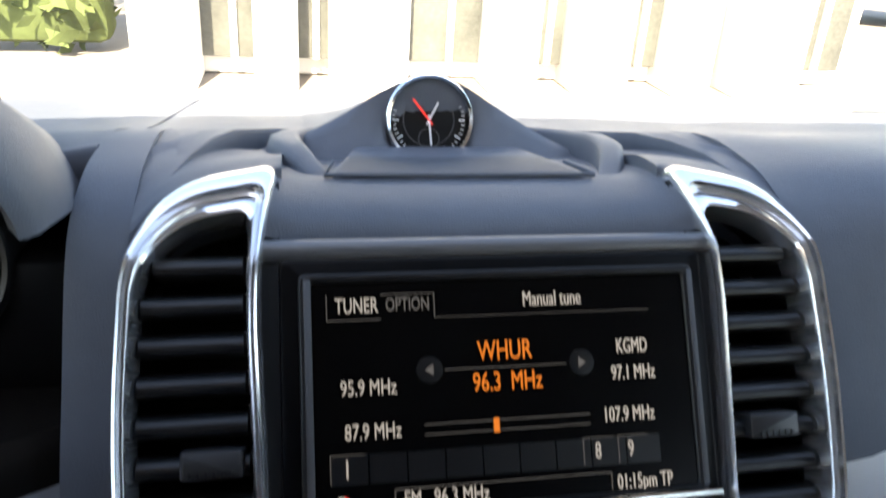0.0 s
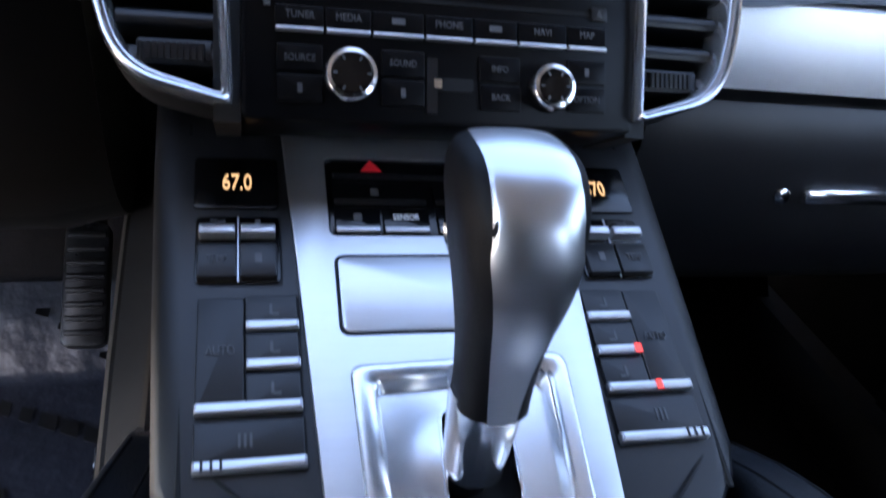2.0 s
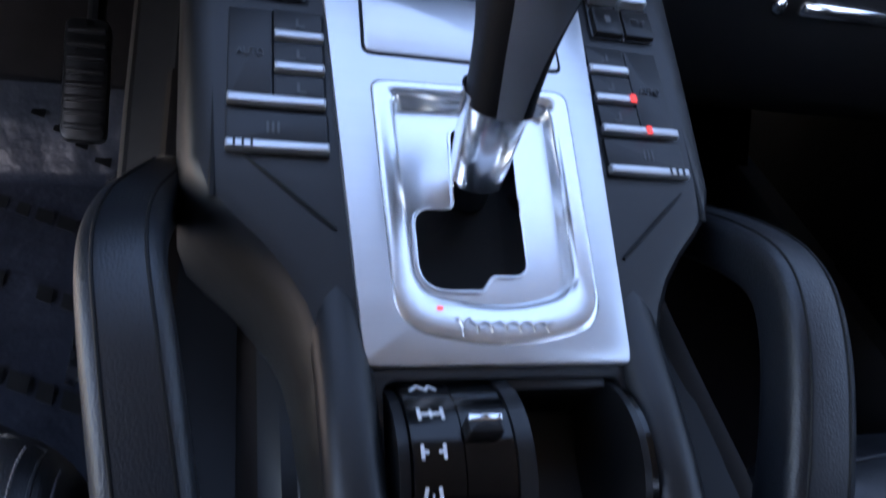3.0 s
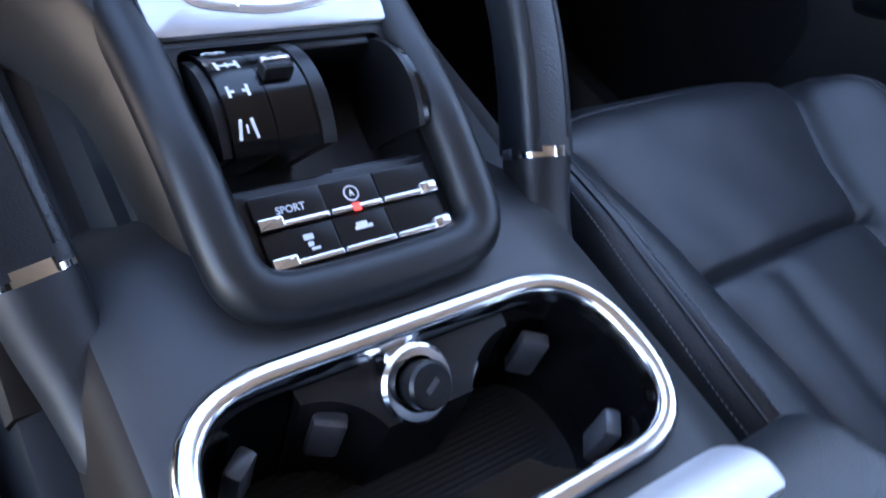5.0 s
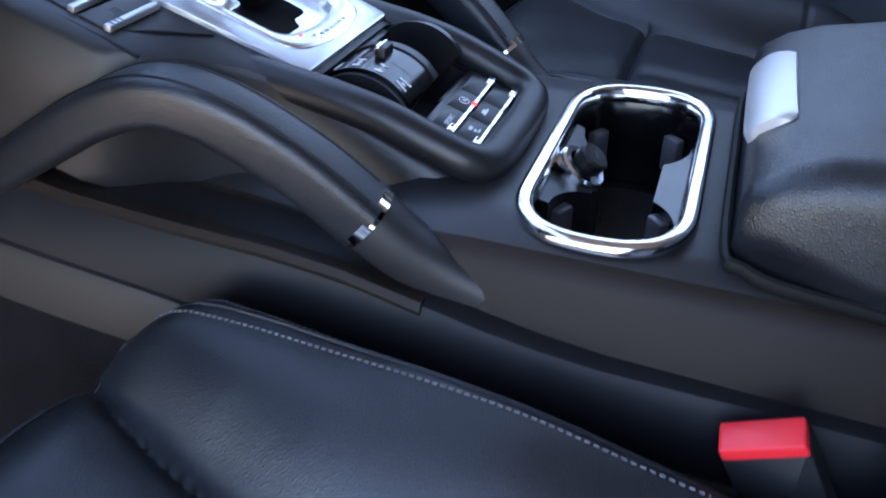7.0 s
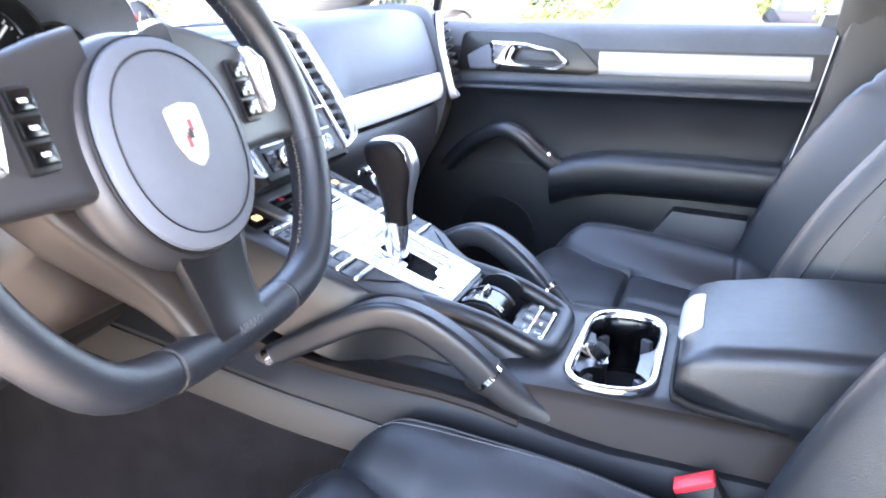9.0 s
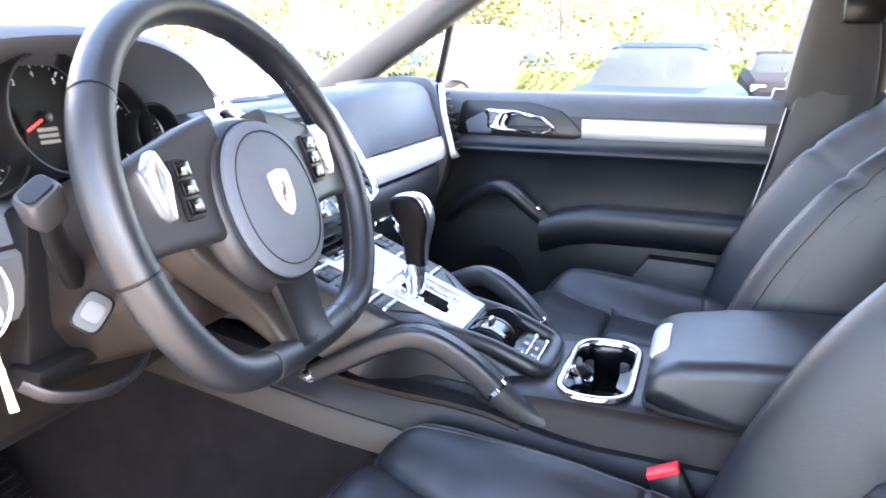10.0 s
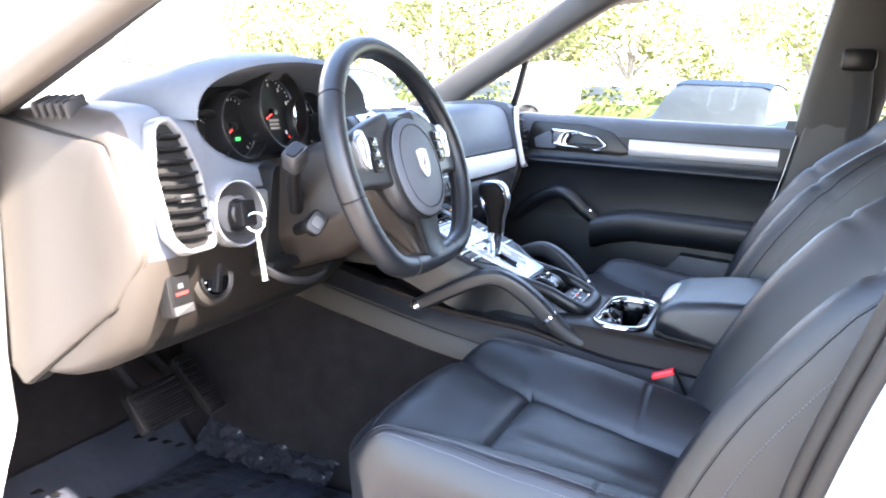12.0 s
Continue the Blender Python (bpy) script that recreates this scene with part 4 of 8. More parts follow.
drum(0.0474, 0.0502, 0.0345, GLOSS, "drum_cheek", roller)


def on_drum(u, ang, du, dv, material, name="road_symbol", r=0.0363, tilt=0.0, thick=0.0004):
    a = radians(ang)
    m = CON @ Matrix.Translation((u, 0.056 + math.sin(a) * r, -0.022 + math.cos(a) * r)) @ Matrix.Rotation(-a, 4, "X") @ Matrix.Rotation(radians(tilt), 4, "Z")
    bm = bmesh.new()
    slab(bm, rect(-du, du, -dv, dv), 0, thick, flat(m))
    return part(name, bm, material, roller, "white printed symbol")


for ang, marks in ((52, ((-0.0385, 0.0028, 0.0005, 50), (-0.0355, 0.0028, 0.0005, -50), (-0.0335, 0.0022, 0.0005, 50), (-0.0315, 0.0022, 0.0005, -50))),
                   (27, ((-0.0398, 0.0006, 0.0026, 0), (-0.0312, 0.0006, 0.0026, 0), (-0.0355, 0.0043, 0.0006, 0), (-0.0355, 0.0005, 0.0016, 0))),
                   (4, ((-0.0405, 0.0006, 0.0026, 0), (-0.0325, 0.0006, 0.0026, 0), (-0.0395, 0.0012, 0.0006, 0), (-0.0335, 0.0012, 0.0006, 0))),
                   (-21, ((-0.0404, 0.0006, 0.0042, -10), (-0.0344, 0.0006, 0.0042, 10), (-0.0374, 0.0003, 0.0018, 0)))):
    for u, du, dv, tilt in marks:
        on_drum(u, ang, du, dv, PRINT, tilt=tilt)
a = radians(15)
m = CON @ Matrix.Translation((-0.0178, 0.056 + math.sin(a) * 0.036, -0.022 + math.cos(a) * 0.036)) @ Matrix.Rotation(-a, 4, "X")
bm = bmesh.new()
slab(bm, rect(-0.0068, 0.0068, -0.0035, 0.0035, 0.0015), -0.002, 0.0062, flat(m), 0.002)
part("lever", bm, SATIN, roller, "short lever with chrome top")
bm = bmesh.new()
slab(bm, rect(-0.0064, 0.0064, 0.0005, 0.0036, 0.001), 0.003, 0.0070, flat(m), 0.001)
part("lever_cap", bm, BRIGHT, roller, "bright chrome cap")
tray = thing("storage_tray", con(0.022, 0.06, -0.04), "small black coin tray with rounded sides", "tray")
bm = bmesh.new()
slab(bm, rect(-0.0495, 0.0505, 0.0225, 0.089, 0.004), -0.047, -0.0425, con)
part("tray_floor", bm, PLASTIC, tray)
for v0, v1 in ((0.0225, 0.0275), (0.0845, 0.0905)):
    bm = bmesh.new()
    slab(bm, rect(0.0005, 0.0440, v0, v1, 0.0015), -0.043, -0.0085 if v0 < 0.05 else -0.004, con, 0.0012)
    part("tray_wall", bm, SATIN, tray)
# drive mode switches
bay = thing("drive_switches", con(0, 0.003, -0.012), "black drive mode switches with bright chrome edges", "switch panel")
bm = bmesh.new()
slab(bm, rect(-0.0500, 0.0505, -0.0165, 0.0245, 0.003), -0.012, -0.004, con, 0.001)
part("switch_base", bm, SATIN, bay)
COLS = (-0.0440, -0.0117, 0.0141, 0.0430)
for row, (v0, v1) in enumerate(((0.0052, 0.0190), (-0.0118, 0.0030))):
    for k in range(3):
        a, b = COLS[k] + 0.0003, COLS[k + 1] - 0.0003
        key = bar_on(con, a, b, v0, v1, -0.005, -0.0005 if v0 > 0 else -0.0008, SATIN, bay, "switch", r=0.0006, bevel=0.0005)
        e = bar_on(con, a + 0.0003, b - 0.0003, v0 - 0.0012, v0 + 0.0012, -0.003, 0.0012, CHROME, key, "switch_edge", "bright chrome edge", 0.0004, 0.0006)
        if k != 1:
            t0, t1 = (a, a + 0.011) if k == 0 else (b - 0.009, b)
            bar_on(con, t0, t1, v0 - 0.0016, v0 + 0.0036, -0.003, 0.0022, CHROME, key, "switch_tip", "bright chrome tip", 0.0008, 0.001)
words("lettering", "SPORT", 0.0046, con_m(-0.0275, 0.0112, -0.0003), PRINT, bay, wide=0.95)
bar_on(con, -0.0012, 0.0022, 0.0034, 0.0068, 0.001, 0.0016, LIT_RED, bay, "switch_lamp", "small lit red lamp")
bm = bmesh.new()
lathe(bm, [(0.0036, 0), (0.0036, 0.0003), (0.0030, 0.0003), (0.0030, 0.0)], con_m(0.0012, 0.0120, -0.0005), 20, ring=True)
part("switch_icon", bm, PRINT, bay)
words("lettering", "A", 0.0042, con_m(0.0012, 0.0120, -0.0003), PRINT, bay)
for u, v, du, dv in ((-0.0245, -0.002, 0.0022, 0.0012), (-0.0245, -0.0052, 0.0012, 0.001), (-0.0230, -0.0074, 0.002, 0.0006), (0.0012, -0.0036, 0.0042, 0.0008), (0.0005, -0.0020, 0.0026, 0.0008)):
    bar_on(con, u - du, u + du, v - dv, v + dv, -0.0008, -0.0004, PRINT, bay, "switch_icon", r=0.0004)

# gear lever
lever = thing("gear_lever", con(0.003, 0.187, -0.03), "black leather gear lever with a silver top and chrome neck", "gear lever")
base, top = con(0.003, 0.187, -0.03), Vector((0.0006, 0.1765, 0.5140))
bm = bmesh.new()
sweep(bm, [base, base.lerp(top, 0.7), top], lambda t: oval(0.0105 + 0.001 * t, 0.0105, 18), up=(0, 1, 0))
part("shaft", bm, SATIN, lever)
bm = bmesh.new()
axis = Vector((-0.01, 0.04, 1.0)).normalized()
neck = [top - axis * 0.040, top - axis * 0.022, top - axis * 0.004, top + axis * 0.004]
sweep(bm, neck, lambda t: oval(0.0120 + 0.0035 * t, 0.0125 + 0.0035 * t, 20, 2.5), up=(0, 1, 0))
part("neck", bm, CHROME, lever, "bright chrome neck")
KN = [(0.0, 0.0150, 0.0152, -0.0035), (0.12, 0.0152, 0.0155, -0.0038), (0.30, 0.0165, 0.0175, -0.0045), (0.50, 0.0192, 0.0240, -0.0045), (0.63, 0.0212, 0.0283, -0.0030), (0.74, 0.0226, 0.0290, -0.0010), (0.82, 0.0234, 0.0284, 0.0010), (0.90, 0.0230, 0.0254, 0.0038), (0.955, 0.0208, 0.0200, 0.0052), (0.985, 0.0150, 0.0122, 0.0056), (1.0, 0.0050, 0.0038, 0.0056)]
knob_h = 0.1030
FINE = [tuple(q) for q in spline([Vector(k) for k in KN], 5)]


def knob_local(t, fwd, x, y, lift=0.0):
    return top + axis * (knob_h * t + lift) + Vector((x * 0.94 - 0.0042 * t, fwd + y * 0.98, y * -0.12))


def knob_point(t, a, b, fwd, ang, grow=0.0):
    cs, sn = math.cos(ang), math.sin(ang)
    x = (a + grow) * math.copysign(abs(cs) ** (2 / 2.8), cs)
    y = (b + grow) * math.copysign(abs(sn) ** (2 / 2.8), sn)
    return knob_local(t, fwd, x, y)


def crown_row(kx, ky):
    """The crown's level at a fraction of the widest section, by halving."""
    ky = max(ky, -0.985 * (1 - abs(kx) ** 2.8) ** (1 / 2.8))
    x, y, lo, hi = kx * 0.0226, ky * 0.0290, 0.74, 1.0
    for _ in range(24):
        mid = (lo + hi) / 2
        q = next((p, r) for p, r in zip(FINE, FINE[1:]) if p[0] <= mid <= r[0] + 1e-9)
        f = (mid - q[0][0]) / max(1e-9, q[1][0] - q[0][0])
        a, b, fwd = (q[0][i] * (1 - f) + q[1][i] * f for i in (1, 2, 3))
        lo, hi = (mid, hi) if (abs(x) / a) ** 2.8 + (abs(y + (-0.001 - fwd)) / b) ** 2.8 < 1 else (lo, mid)
    return knob_local(lo, -0.0010, x, y, 0.0012)


bm = bmesh.new()
loft(bm, [[knob_point(*q, 2 * math.pi * k / 96) for k in range(96)] for q in FINE])
part("knob", bm, KNOB_LEATHER, lever, "black leather knob", sharp=60)
# satin plate up the back of the knob and over its crown, leather left bare at both sides
bm = bmesh.new()
rows = []
for q in FINE:
    if q[0] > 0.735:
        break
    half = radians(14 + 23 * min(1.0, max(0.0, q[0] / 0.70)))
    rows.append([knob_point(*q, -math.pi / 2 + half * max(-8, min(8, j)) / 8, 0.0011 if abs(j) < 9 else -0.0030) for j in range(-9, 10)])
for ky in (-0.93, -0.86, -0.75, -0.6, -0.4, -0.2, 0.0, 0.2, 0.38, 0.54, 0.68):
    w = 0.70 - 0.16 * max(0.0, ky) ** 2
    ring = [crown_row(w * j / 8, ky) for j in range(-8, 9)]
    rows.append([ring[0] - axis * 0.004] + ring + [ring[-1] - axis * 0.004])
core = top + axis * 0.05 + Vector((-0.002, -0.003, 0))
loft(bm, [r + [p.lerp(core, 0.10) for p in reversed(r)] for r in rows])
part("knob_plate", bm, SPINE, lever, "satin silver plate over the back and crown", sharp=60)
bm = bmesh.new()
rows = []
for k in range(9):
    t = 0.47 + 0.26 * k / 8
    q = min(FINE, key=lambda p: abs(p[0] - t))
    bow = math.sin(math.pi * k / 8) ** 0.6
    rows.append([knob_point(t, q[1], q[2], q[3], radians(112 + 4 * k / 8 + (6 + 34 * bow) * j / 6), 0.0018 * bow if 0 < j < 6 else -0.001) for j in range(7)])
core = top + axis * 0.058
loft(bm, [r + [p.lerp(core, 0.12) for p in reversed(r)] for r in rows])
part("release_button", bm, CHROME, lever, "silver release button")

# grab handles
for s in (-1, 1):
    handle = thing("grab_handle", (s * 0.14, 0.02, 0.39), "arched black leather grab handle with chrome collar on the console side", "grab handle", "console grab handles")
    pts = [(s * 0.1235, 0.021, 0.405), (s * 0.130, 0.052, 0.434), (s * 0.137, 0.088, 0.458), (s * 0.142, 0.120, 0.466), (s * 0.143, 0.155, 0.455), (s * 0.141, 0.20, 0.430), (s * 0.136, 0.265, 0.392)]
    path = spline(pts, 6)
    bm = bmesh.new()
    sweep(bm, path, lambda t: oval(0.0166 - 0.003 * t, 0.0158 - 0.003 * t, 32, 4.2), up=(0, -0.3, 1))
    part("grip", bm, LEATHER, handle)
    for off in (0.0095, -0.0095):
        bm = bmesh.new()
        line = []
        for i in range(1, len(path) - 1):
            ahead = (path[i + 1] - path[i - 1]).normalized()
            side = ahead.cross(Vector((0, -0.3, 1))).normalized()
            k = 1 - 0.17 * i / len(path)
            line.append(path[i] + side * (off * k) + side.cross(ahead) * (0.0153 * k))
        sweep(bm, line, oval(0.0007, 0.0007, 6), up=(0, -0.3, 1))
        part("grip_seam", bm, RECESS, handle)
    d = (Vector(pts[0]) - Vector(pts[1])).normalized()
    for at, nm in ((Vector(pts[0]), "collar"),):
        bm = bmesh.new()
        sweep(bm, [at - d * 0.0028, at + d * 0.0028], oval(0.0173, 0.0165, 20, 2.6), up=(0, -0.3, 1))
        part(nm, bm, BRIGHT, handle, "bright chrome collar")
        bm = bmesh.new()
        sweep(bm, spline([at + d * 0.002, Vector((s * 0.1195, 0.004, 0.3880)), Vector((s * 0.1150, -0.014, 0.3750)), Vector((s * 0.1120, -0.034, 0.3640)), Vector((s * 0.1090, -0.058, 0.3560))], 5), lambda t: oval(0.0170 - 0.004 * t, 0.0165 - 0.002 * t, 20, 2.6), up=(0, 0, 1))
        part("socket", bm, PLASTIC, handle, "black shoulder that runs into the console")
    at = Vector(pts[-1])
    bm = bmesh.new()
    sweep(bm, [at + Vector((0, -0.004, 0.0025)), at + Vector((0, 0.004, -0.0025))], oval(0.0150, 0.0140, 18, 2.6), up=(0, -0.3, 1))
    part("collar", bm, BRIGHT, handle, "thin chrome collar")
    bm = bmesh.new()
    sweep(bm, [at, at + Vector((0, 0.03, -0.02)), at + Vector((0, 0.07, -0.05))], oval(0.0142, 0.0132, 18, 2.6), up=(0, -0.3, 1))
    part("socket", bm, PLASTIC, handle)

# cup holder
cup = thing("cup_holder", (0, -0.094, 0.30), "twin cup holder with a satin chrome rim and a lighter socket", "cup holder")
bm = bmesh.new()
pz = lambda u, v, n=0.0: Vector((u, v, 0.3995 + n))
hoop(bm, grown(cup_outline, 0.0072), grown(cup_outline, -0.0030), pz, -0.001, 0.0050, -0.006, 0.3)
part("rim", bm, CHROME, cup, "satin chrome rim")
bm = bmesh.new()
loft(bm, [[(x, y, z) for x, y in pts] for pts, z in ((grown(cup_outline, 0.001), 0.399), (grown(cup_outline, -0.004), 0.385), (grown(cup_outline, -0.006), 0.325))], cap=False)
part("well_wall", bm, GLOSS, cup)
bm = bmesh.new()
loft(bm, [[(x, y, z) for x, y in grown(cup_outline, 0.002)] for z in (0.318, 0.326)])
part("well_floor", bm, RUBBER, cup, "ribbed rubber base")
for k in range(26):
    bm = bmesh.new()
    box(bm, (0, -0.131 + 0.0030 * k, 0.3265), (0.15, 0.0014, 0.0014))
    part("floor_rib", bm, RUBBER, cup)
# divider with the lighter in front and a glossy block behind, both hollowed by the round wells
def well_arc(a0, a1, n=9):
    return [(0.0525 + 0.0355 * math.cos(radians(a0 + (a1 - a0) * k / n)), -0.0935 + 0.0355 * math.sin(radians(a0 + (a1 - a0) * k / n))) for k in range(n + 1)]


def block(y_edge, a0, a1, heights):
    right = well_arc(a0, a1)
    pts = [(0.052, y_edge)] + right + [(-x, y) for x, y in reversed(right)] + [(-0.052, y_edge)]
    bm = bmesh.new()
    loft(bm, [[(x, y, z - 0.35 * max(0, y_edge - y if y_edge > -0.09 else 0) * (z > 0.35)) for x, y in pts] for z in heights])
    return bm


part("lighter_block", block(-0.0500, 92, 153, (0.322, 0.3905)), SATIN, cup)
part("rear_block", block(-0.1335, -92, -145, (0.322, 0.3840)), GLOSS, cup, "glossy black divider block")
m = frame_at((-0.0045, -0.0665, 0.3870), (1, 0, 0), (0, 0.78, 0.62))
bm = bmesh.new()
lathe(bm, [(0.0165, -0.008), (0.0165, 0.003), (0.0150, 0.0045), (0.0115, 0.0045), (0.0108, 0.001), (0.0108, -0.006)], m, 36, ring=True)
lit = part("lighter_ring", bm, CHROME, cup, "chrome lighter socket ring")
bm = bmesh.new()
lathe(bm, [(0.0085, -0.004), (0.0085, 0.004), (0.0098, 0.006), (0.0100, 0.013), (0.0088, 0.0145)], m, 32)
part("lighter_knob", bm, SATIN, lit, "black lighter knob")
bar_on(flat(m @ Matrix.Translation((0, 0, 0.0145)) @ pose(0, 0, 0, 0, 0, 35)), -0.0035, 0.0035, -0.0012, 0.0012, 0, 0.0003, PRINT_DIM, lit, "lighter_icon")
for cx, angs in ((0.0525, (-40, 55, 128)), (-0.0525, (60, 128, -48))):
    for an in angs:
        bm = bmesh.new()
        box(bm, (cx - 0.004 + 0.0345 * math.cos(radians(an)), -0.0935 + 0.0345 * math.sin(radians(an)), 0.366), (0.008, 0.014, 0.026), Euler((0, 0, radians(an))).to_matrix(), 0.002)
        part("grip_tab", bm, WELL_TAB, cup, "grey rubber grip tab")


# ---- dashboard ----
dash = thing("dashboard", (0, 0.6, 0.4), "black leather-grained dashboard with silver trim strips", "dashboard")


def profile_loft(name, xs, profs, material, label="", back=0.12, smooth=5):
    """Profiles of (y, z) from the windscreen back over the top and down the face, lofted along x."""
    bm = bmesh.new()
    rings = []
    for x, pr in zip(xs, profs):
        pts = [Vector((x, y, z)) for y, z in pr]
        pts = spline(pts, smooth)
        low = pts[-1]
        pts += [Vector((x, low.y + back, low.z + 0.01)), Vector((x, pr[0][0], pr[0][1] - 0.04))]
        rings.append(pts)
    loft(bm, rings)
    return part(name, bm, material, dash, label)


PAD = [(0.86, 0.652), (0.74, 0.677), (0.60, 0.706), (0.50, 0.733), (0.435, 0.742), (0.400, 0.737), (0.381, 0.722), (0.368, 0.690), (0.356, 0.655), (0.351, 0.630)]


def shifted(pr, dy, dz=0.0):
    return [(y + dy * (1 if i > 2 else 0), z + dz) for i, (y, z) in enumerate(pr)]


NEAR = [(0.86, 0.659), (0.74, 0.681), (0.60, 0.707), (0.50, 0.7345), (0.455, 0.7375), (0.421, 0.7325), (0.3915, 0.716), (0.358, 0.6675), (0.343, 0.645), (0.3335, 0.627)]


def mixed(a, b, t):
    return [(p[0] * (1 - t) + q[0] * t, p[1] * (1 - t) + q[1] * t) for p, q in zip(a, b)]


profile_loft("passenger_pad", (0.150, 0.165, 0.18, 0.20, 0.225, 0.25, 0.30, 0.42, 0.55, 0.625), [NEAR, NEAR, mixed(NEAR, PAD, 0.12), mixed(NEAR, PAD, 0.45), mixed(NEAR, PAD, 0.82), PAD, shifted(PAD, -0.003, 0.002), shifted(PAD, -0.002, 0.003), shifted(PAD, 0.004, 0.002), shifted(PAD, 0.010, 0.0)], DASH_SKIN, "black grained padded dash top", back=0.08)
# silver strip and glovebox on the passenger side
bm = bmesh.new()
loft(bm, [[(x, y + dy, z) for y, z in ((0.3465, 0.627), (0.3425, 0.618), (0.3390, 0.600), (0.3390, 0.588), (0.3425, 0.5790), (0.40, 0.580), (0.40, 0.625))] for x, dy in ((0.158, 0.0), (0.28, -0.003), (0.42, -0.002), (0.55, 0.004), (0.632, 0.011))])
part("trim_strip", bm, PASSENGER_SILVER_LIT, dash, "satin silver trim strip")
bm = bmesh.new()
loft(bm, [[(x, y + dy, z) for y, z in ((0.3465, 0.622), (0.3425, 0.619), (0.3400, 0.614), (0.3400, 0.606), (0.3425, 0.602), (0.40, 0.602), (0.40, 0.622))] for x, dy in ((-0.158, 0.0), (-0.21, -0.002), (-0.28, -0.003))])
part("trim_strip", bm, SILVER_SHADED, dash, "satin silver trim strip")
bm = bmesh.new()
loft(bm, [[(x, y + dy, z) for y, z in ((0.366, 0.570), (0.354, 0.567), (0.347, 0.556), (0.346, 0.535), (0.356, 0.480), (0.385, 0.420), (0.440, 0.375), (0.60, 0.37), (0.60, 0.57))] for x, dy in ((0.140, 0.004), (0.16, 0.0), (0.30, -0.003), (0.45, -0.002), (0.60, 0.008), (0.64, 0.02))])
glove = part("glovebox", bm, PLASTIC, dash, "black glovebox lid")
bm = bmesh.new()
box(bm, (0.305, 0.349, 0.5065), (0.078, 0.012, 0.011), Euler((radians(-10), 0, 0)).to_matrix(), 0.003)
part("glovebox_handle", bm, CHROME, glove, "thin chrome handle")
bm = bmesh.new()
lathe(bm, [(0.006, -0.006), (0.006, 0.002), (0.0045, 0.003)], frame_at((0.252, 0.350, 0.505), (1, 0, 0), (0, 0.15, 1)), 20)
part("glovebox_lock", bm, CHROME, glove, "small chrome lock")

# centre top: pad over the radio, speaker grille and clock pod
CEN = [(0.86, 0.659), (0.74, 0.676), (0.60, 0.701), (0.515, 0.7165), (0.498, 0.7190), (0.457, 0.7265), (0.440, 0.7302), (0.424, 0.7322), (0.406, 0.7300), (0.3945, 0.7250), (0.388, 0.717)]
profile_loft("centre_pad", (-0.0965, -0.090, -0.08, -0.05, 0.0, 0.05, 0.08, 0.090, 0.0965), [[(y, z + up * (1 if y < 0.47 else 0)) for y, z in CEN] for up in (0.006, 0.0035, 0.001, 0, 0, 0, 0.001, 0.0035, 0.006)], DASH_SKIN, "black grained pad above the radio", back=0.06)
for s in (-1, 1):
    bm = bmesh.new()
    rows = []
    for x, ve in ((0.0895, 0.1480), (0.105, 0.1455), (0.118, 0.1420), (0.131, 0.1365), (0.142, 0.1280), (0.150, 0.116)):
        edge = stk(x, ve, -0.003)
        ye, ze = edge.y, edge.z
        f = min(1.0, max(0.0, (x - 0.116) / 0.032))
        top_line = spline([Vector((s * x, y, float(np.interp(y, (0.391, 0.421, 0.455, 0.50, 0.60, 0.74, 0.86), (0.716, 0.7325, 0.7375, 0.7345, 0.707, 0.681, 0.659))) - 0.0006 - (1 - f) * dip)) for y, dip in ((0.86, 0.04), (0.66, 0.026), (0.58, 0.019), (0.53, 0.0125), (0.50, 0.0105), (ye + 0.048, 0.005))] + [Vector((s * x, y, z)) for y, z in ((ye + 0.026, 0.60 * 0.7365 + 0.40 * ze), (ye + 0.010, 0.25 * 0.7385 + 0.75 * ze), (ye, ze - 0.003), (ye + 0.003, ze - 0.03))], 4)
        rows.append(top_line + [Vector((s * x, 0.86, 0.61))])
    loft(bm, rows)
    part("vent_shoulder", bm, DASH_SKIN, dash)
    # the dash top ends in a crescent rim above the shoulder
    bm = bmesh.new()
    rows = []
    for x, ye in ((0.076, 0.566), (0.084, 0.562), (0.092, 0.555), (0.100, 0.544), (0.108, 0.528), (0.116, 0.507), (0.124, 0.479), (0.131, 0.450), (0.138, 0.424), (0.1505, 0.400)):
        ys = [0.86, 0.74, 0.66] + [0.62 + (ye + 0.006 - 0.62) * k / 4 for k in range(5)] + [ye + 0.002]
        line = [(y, float(np.interp(y, (0.391, 0.421, 0.455, 0.50, 0.60, 0.74, 0.86), (0.716, 0.7325, 0.7375, 0.7345, 0.707, 0.681, 0.659)))) for y in ys]
        z = line[-1][1]
        line += [(ye - 0.0008, z - 0.0022), (ye - 0.0015, z - 0.006), (ye - 0.0005, z - 0.045), (0.86, 0.61)]
        rows.append([Vector((s * x, y, z)) for y, z in line])
    loft(bm, rows)
    part("dash_rim", bm, DASH_SKIN, dash, "grained crescent edge of the dash top", sharp=50)
    bm = bmesh.new()
    loft(bm, [[stk(s * 0.0905, v, -0.002), stk(s * 0.102, v, -0.004), stk(s * 0.102, v, -0.05), stk(s * 0.0905, v, -0.05)] for v in (-0.068, 0.0, 0.06, 0.104, 0.125, 0.14)])
    part("stack_filler", bm, RECESS, dash)
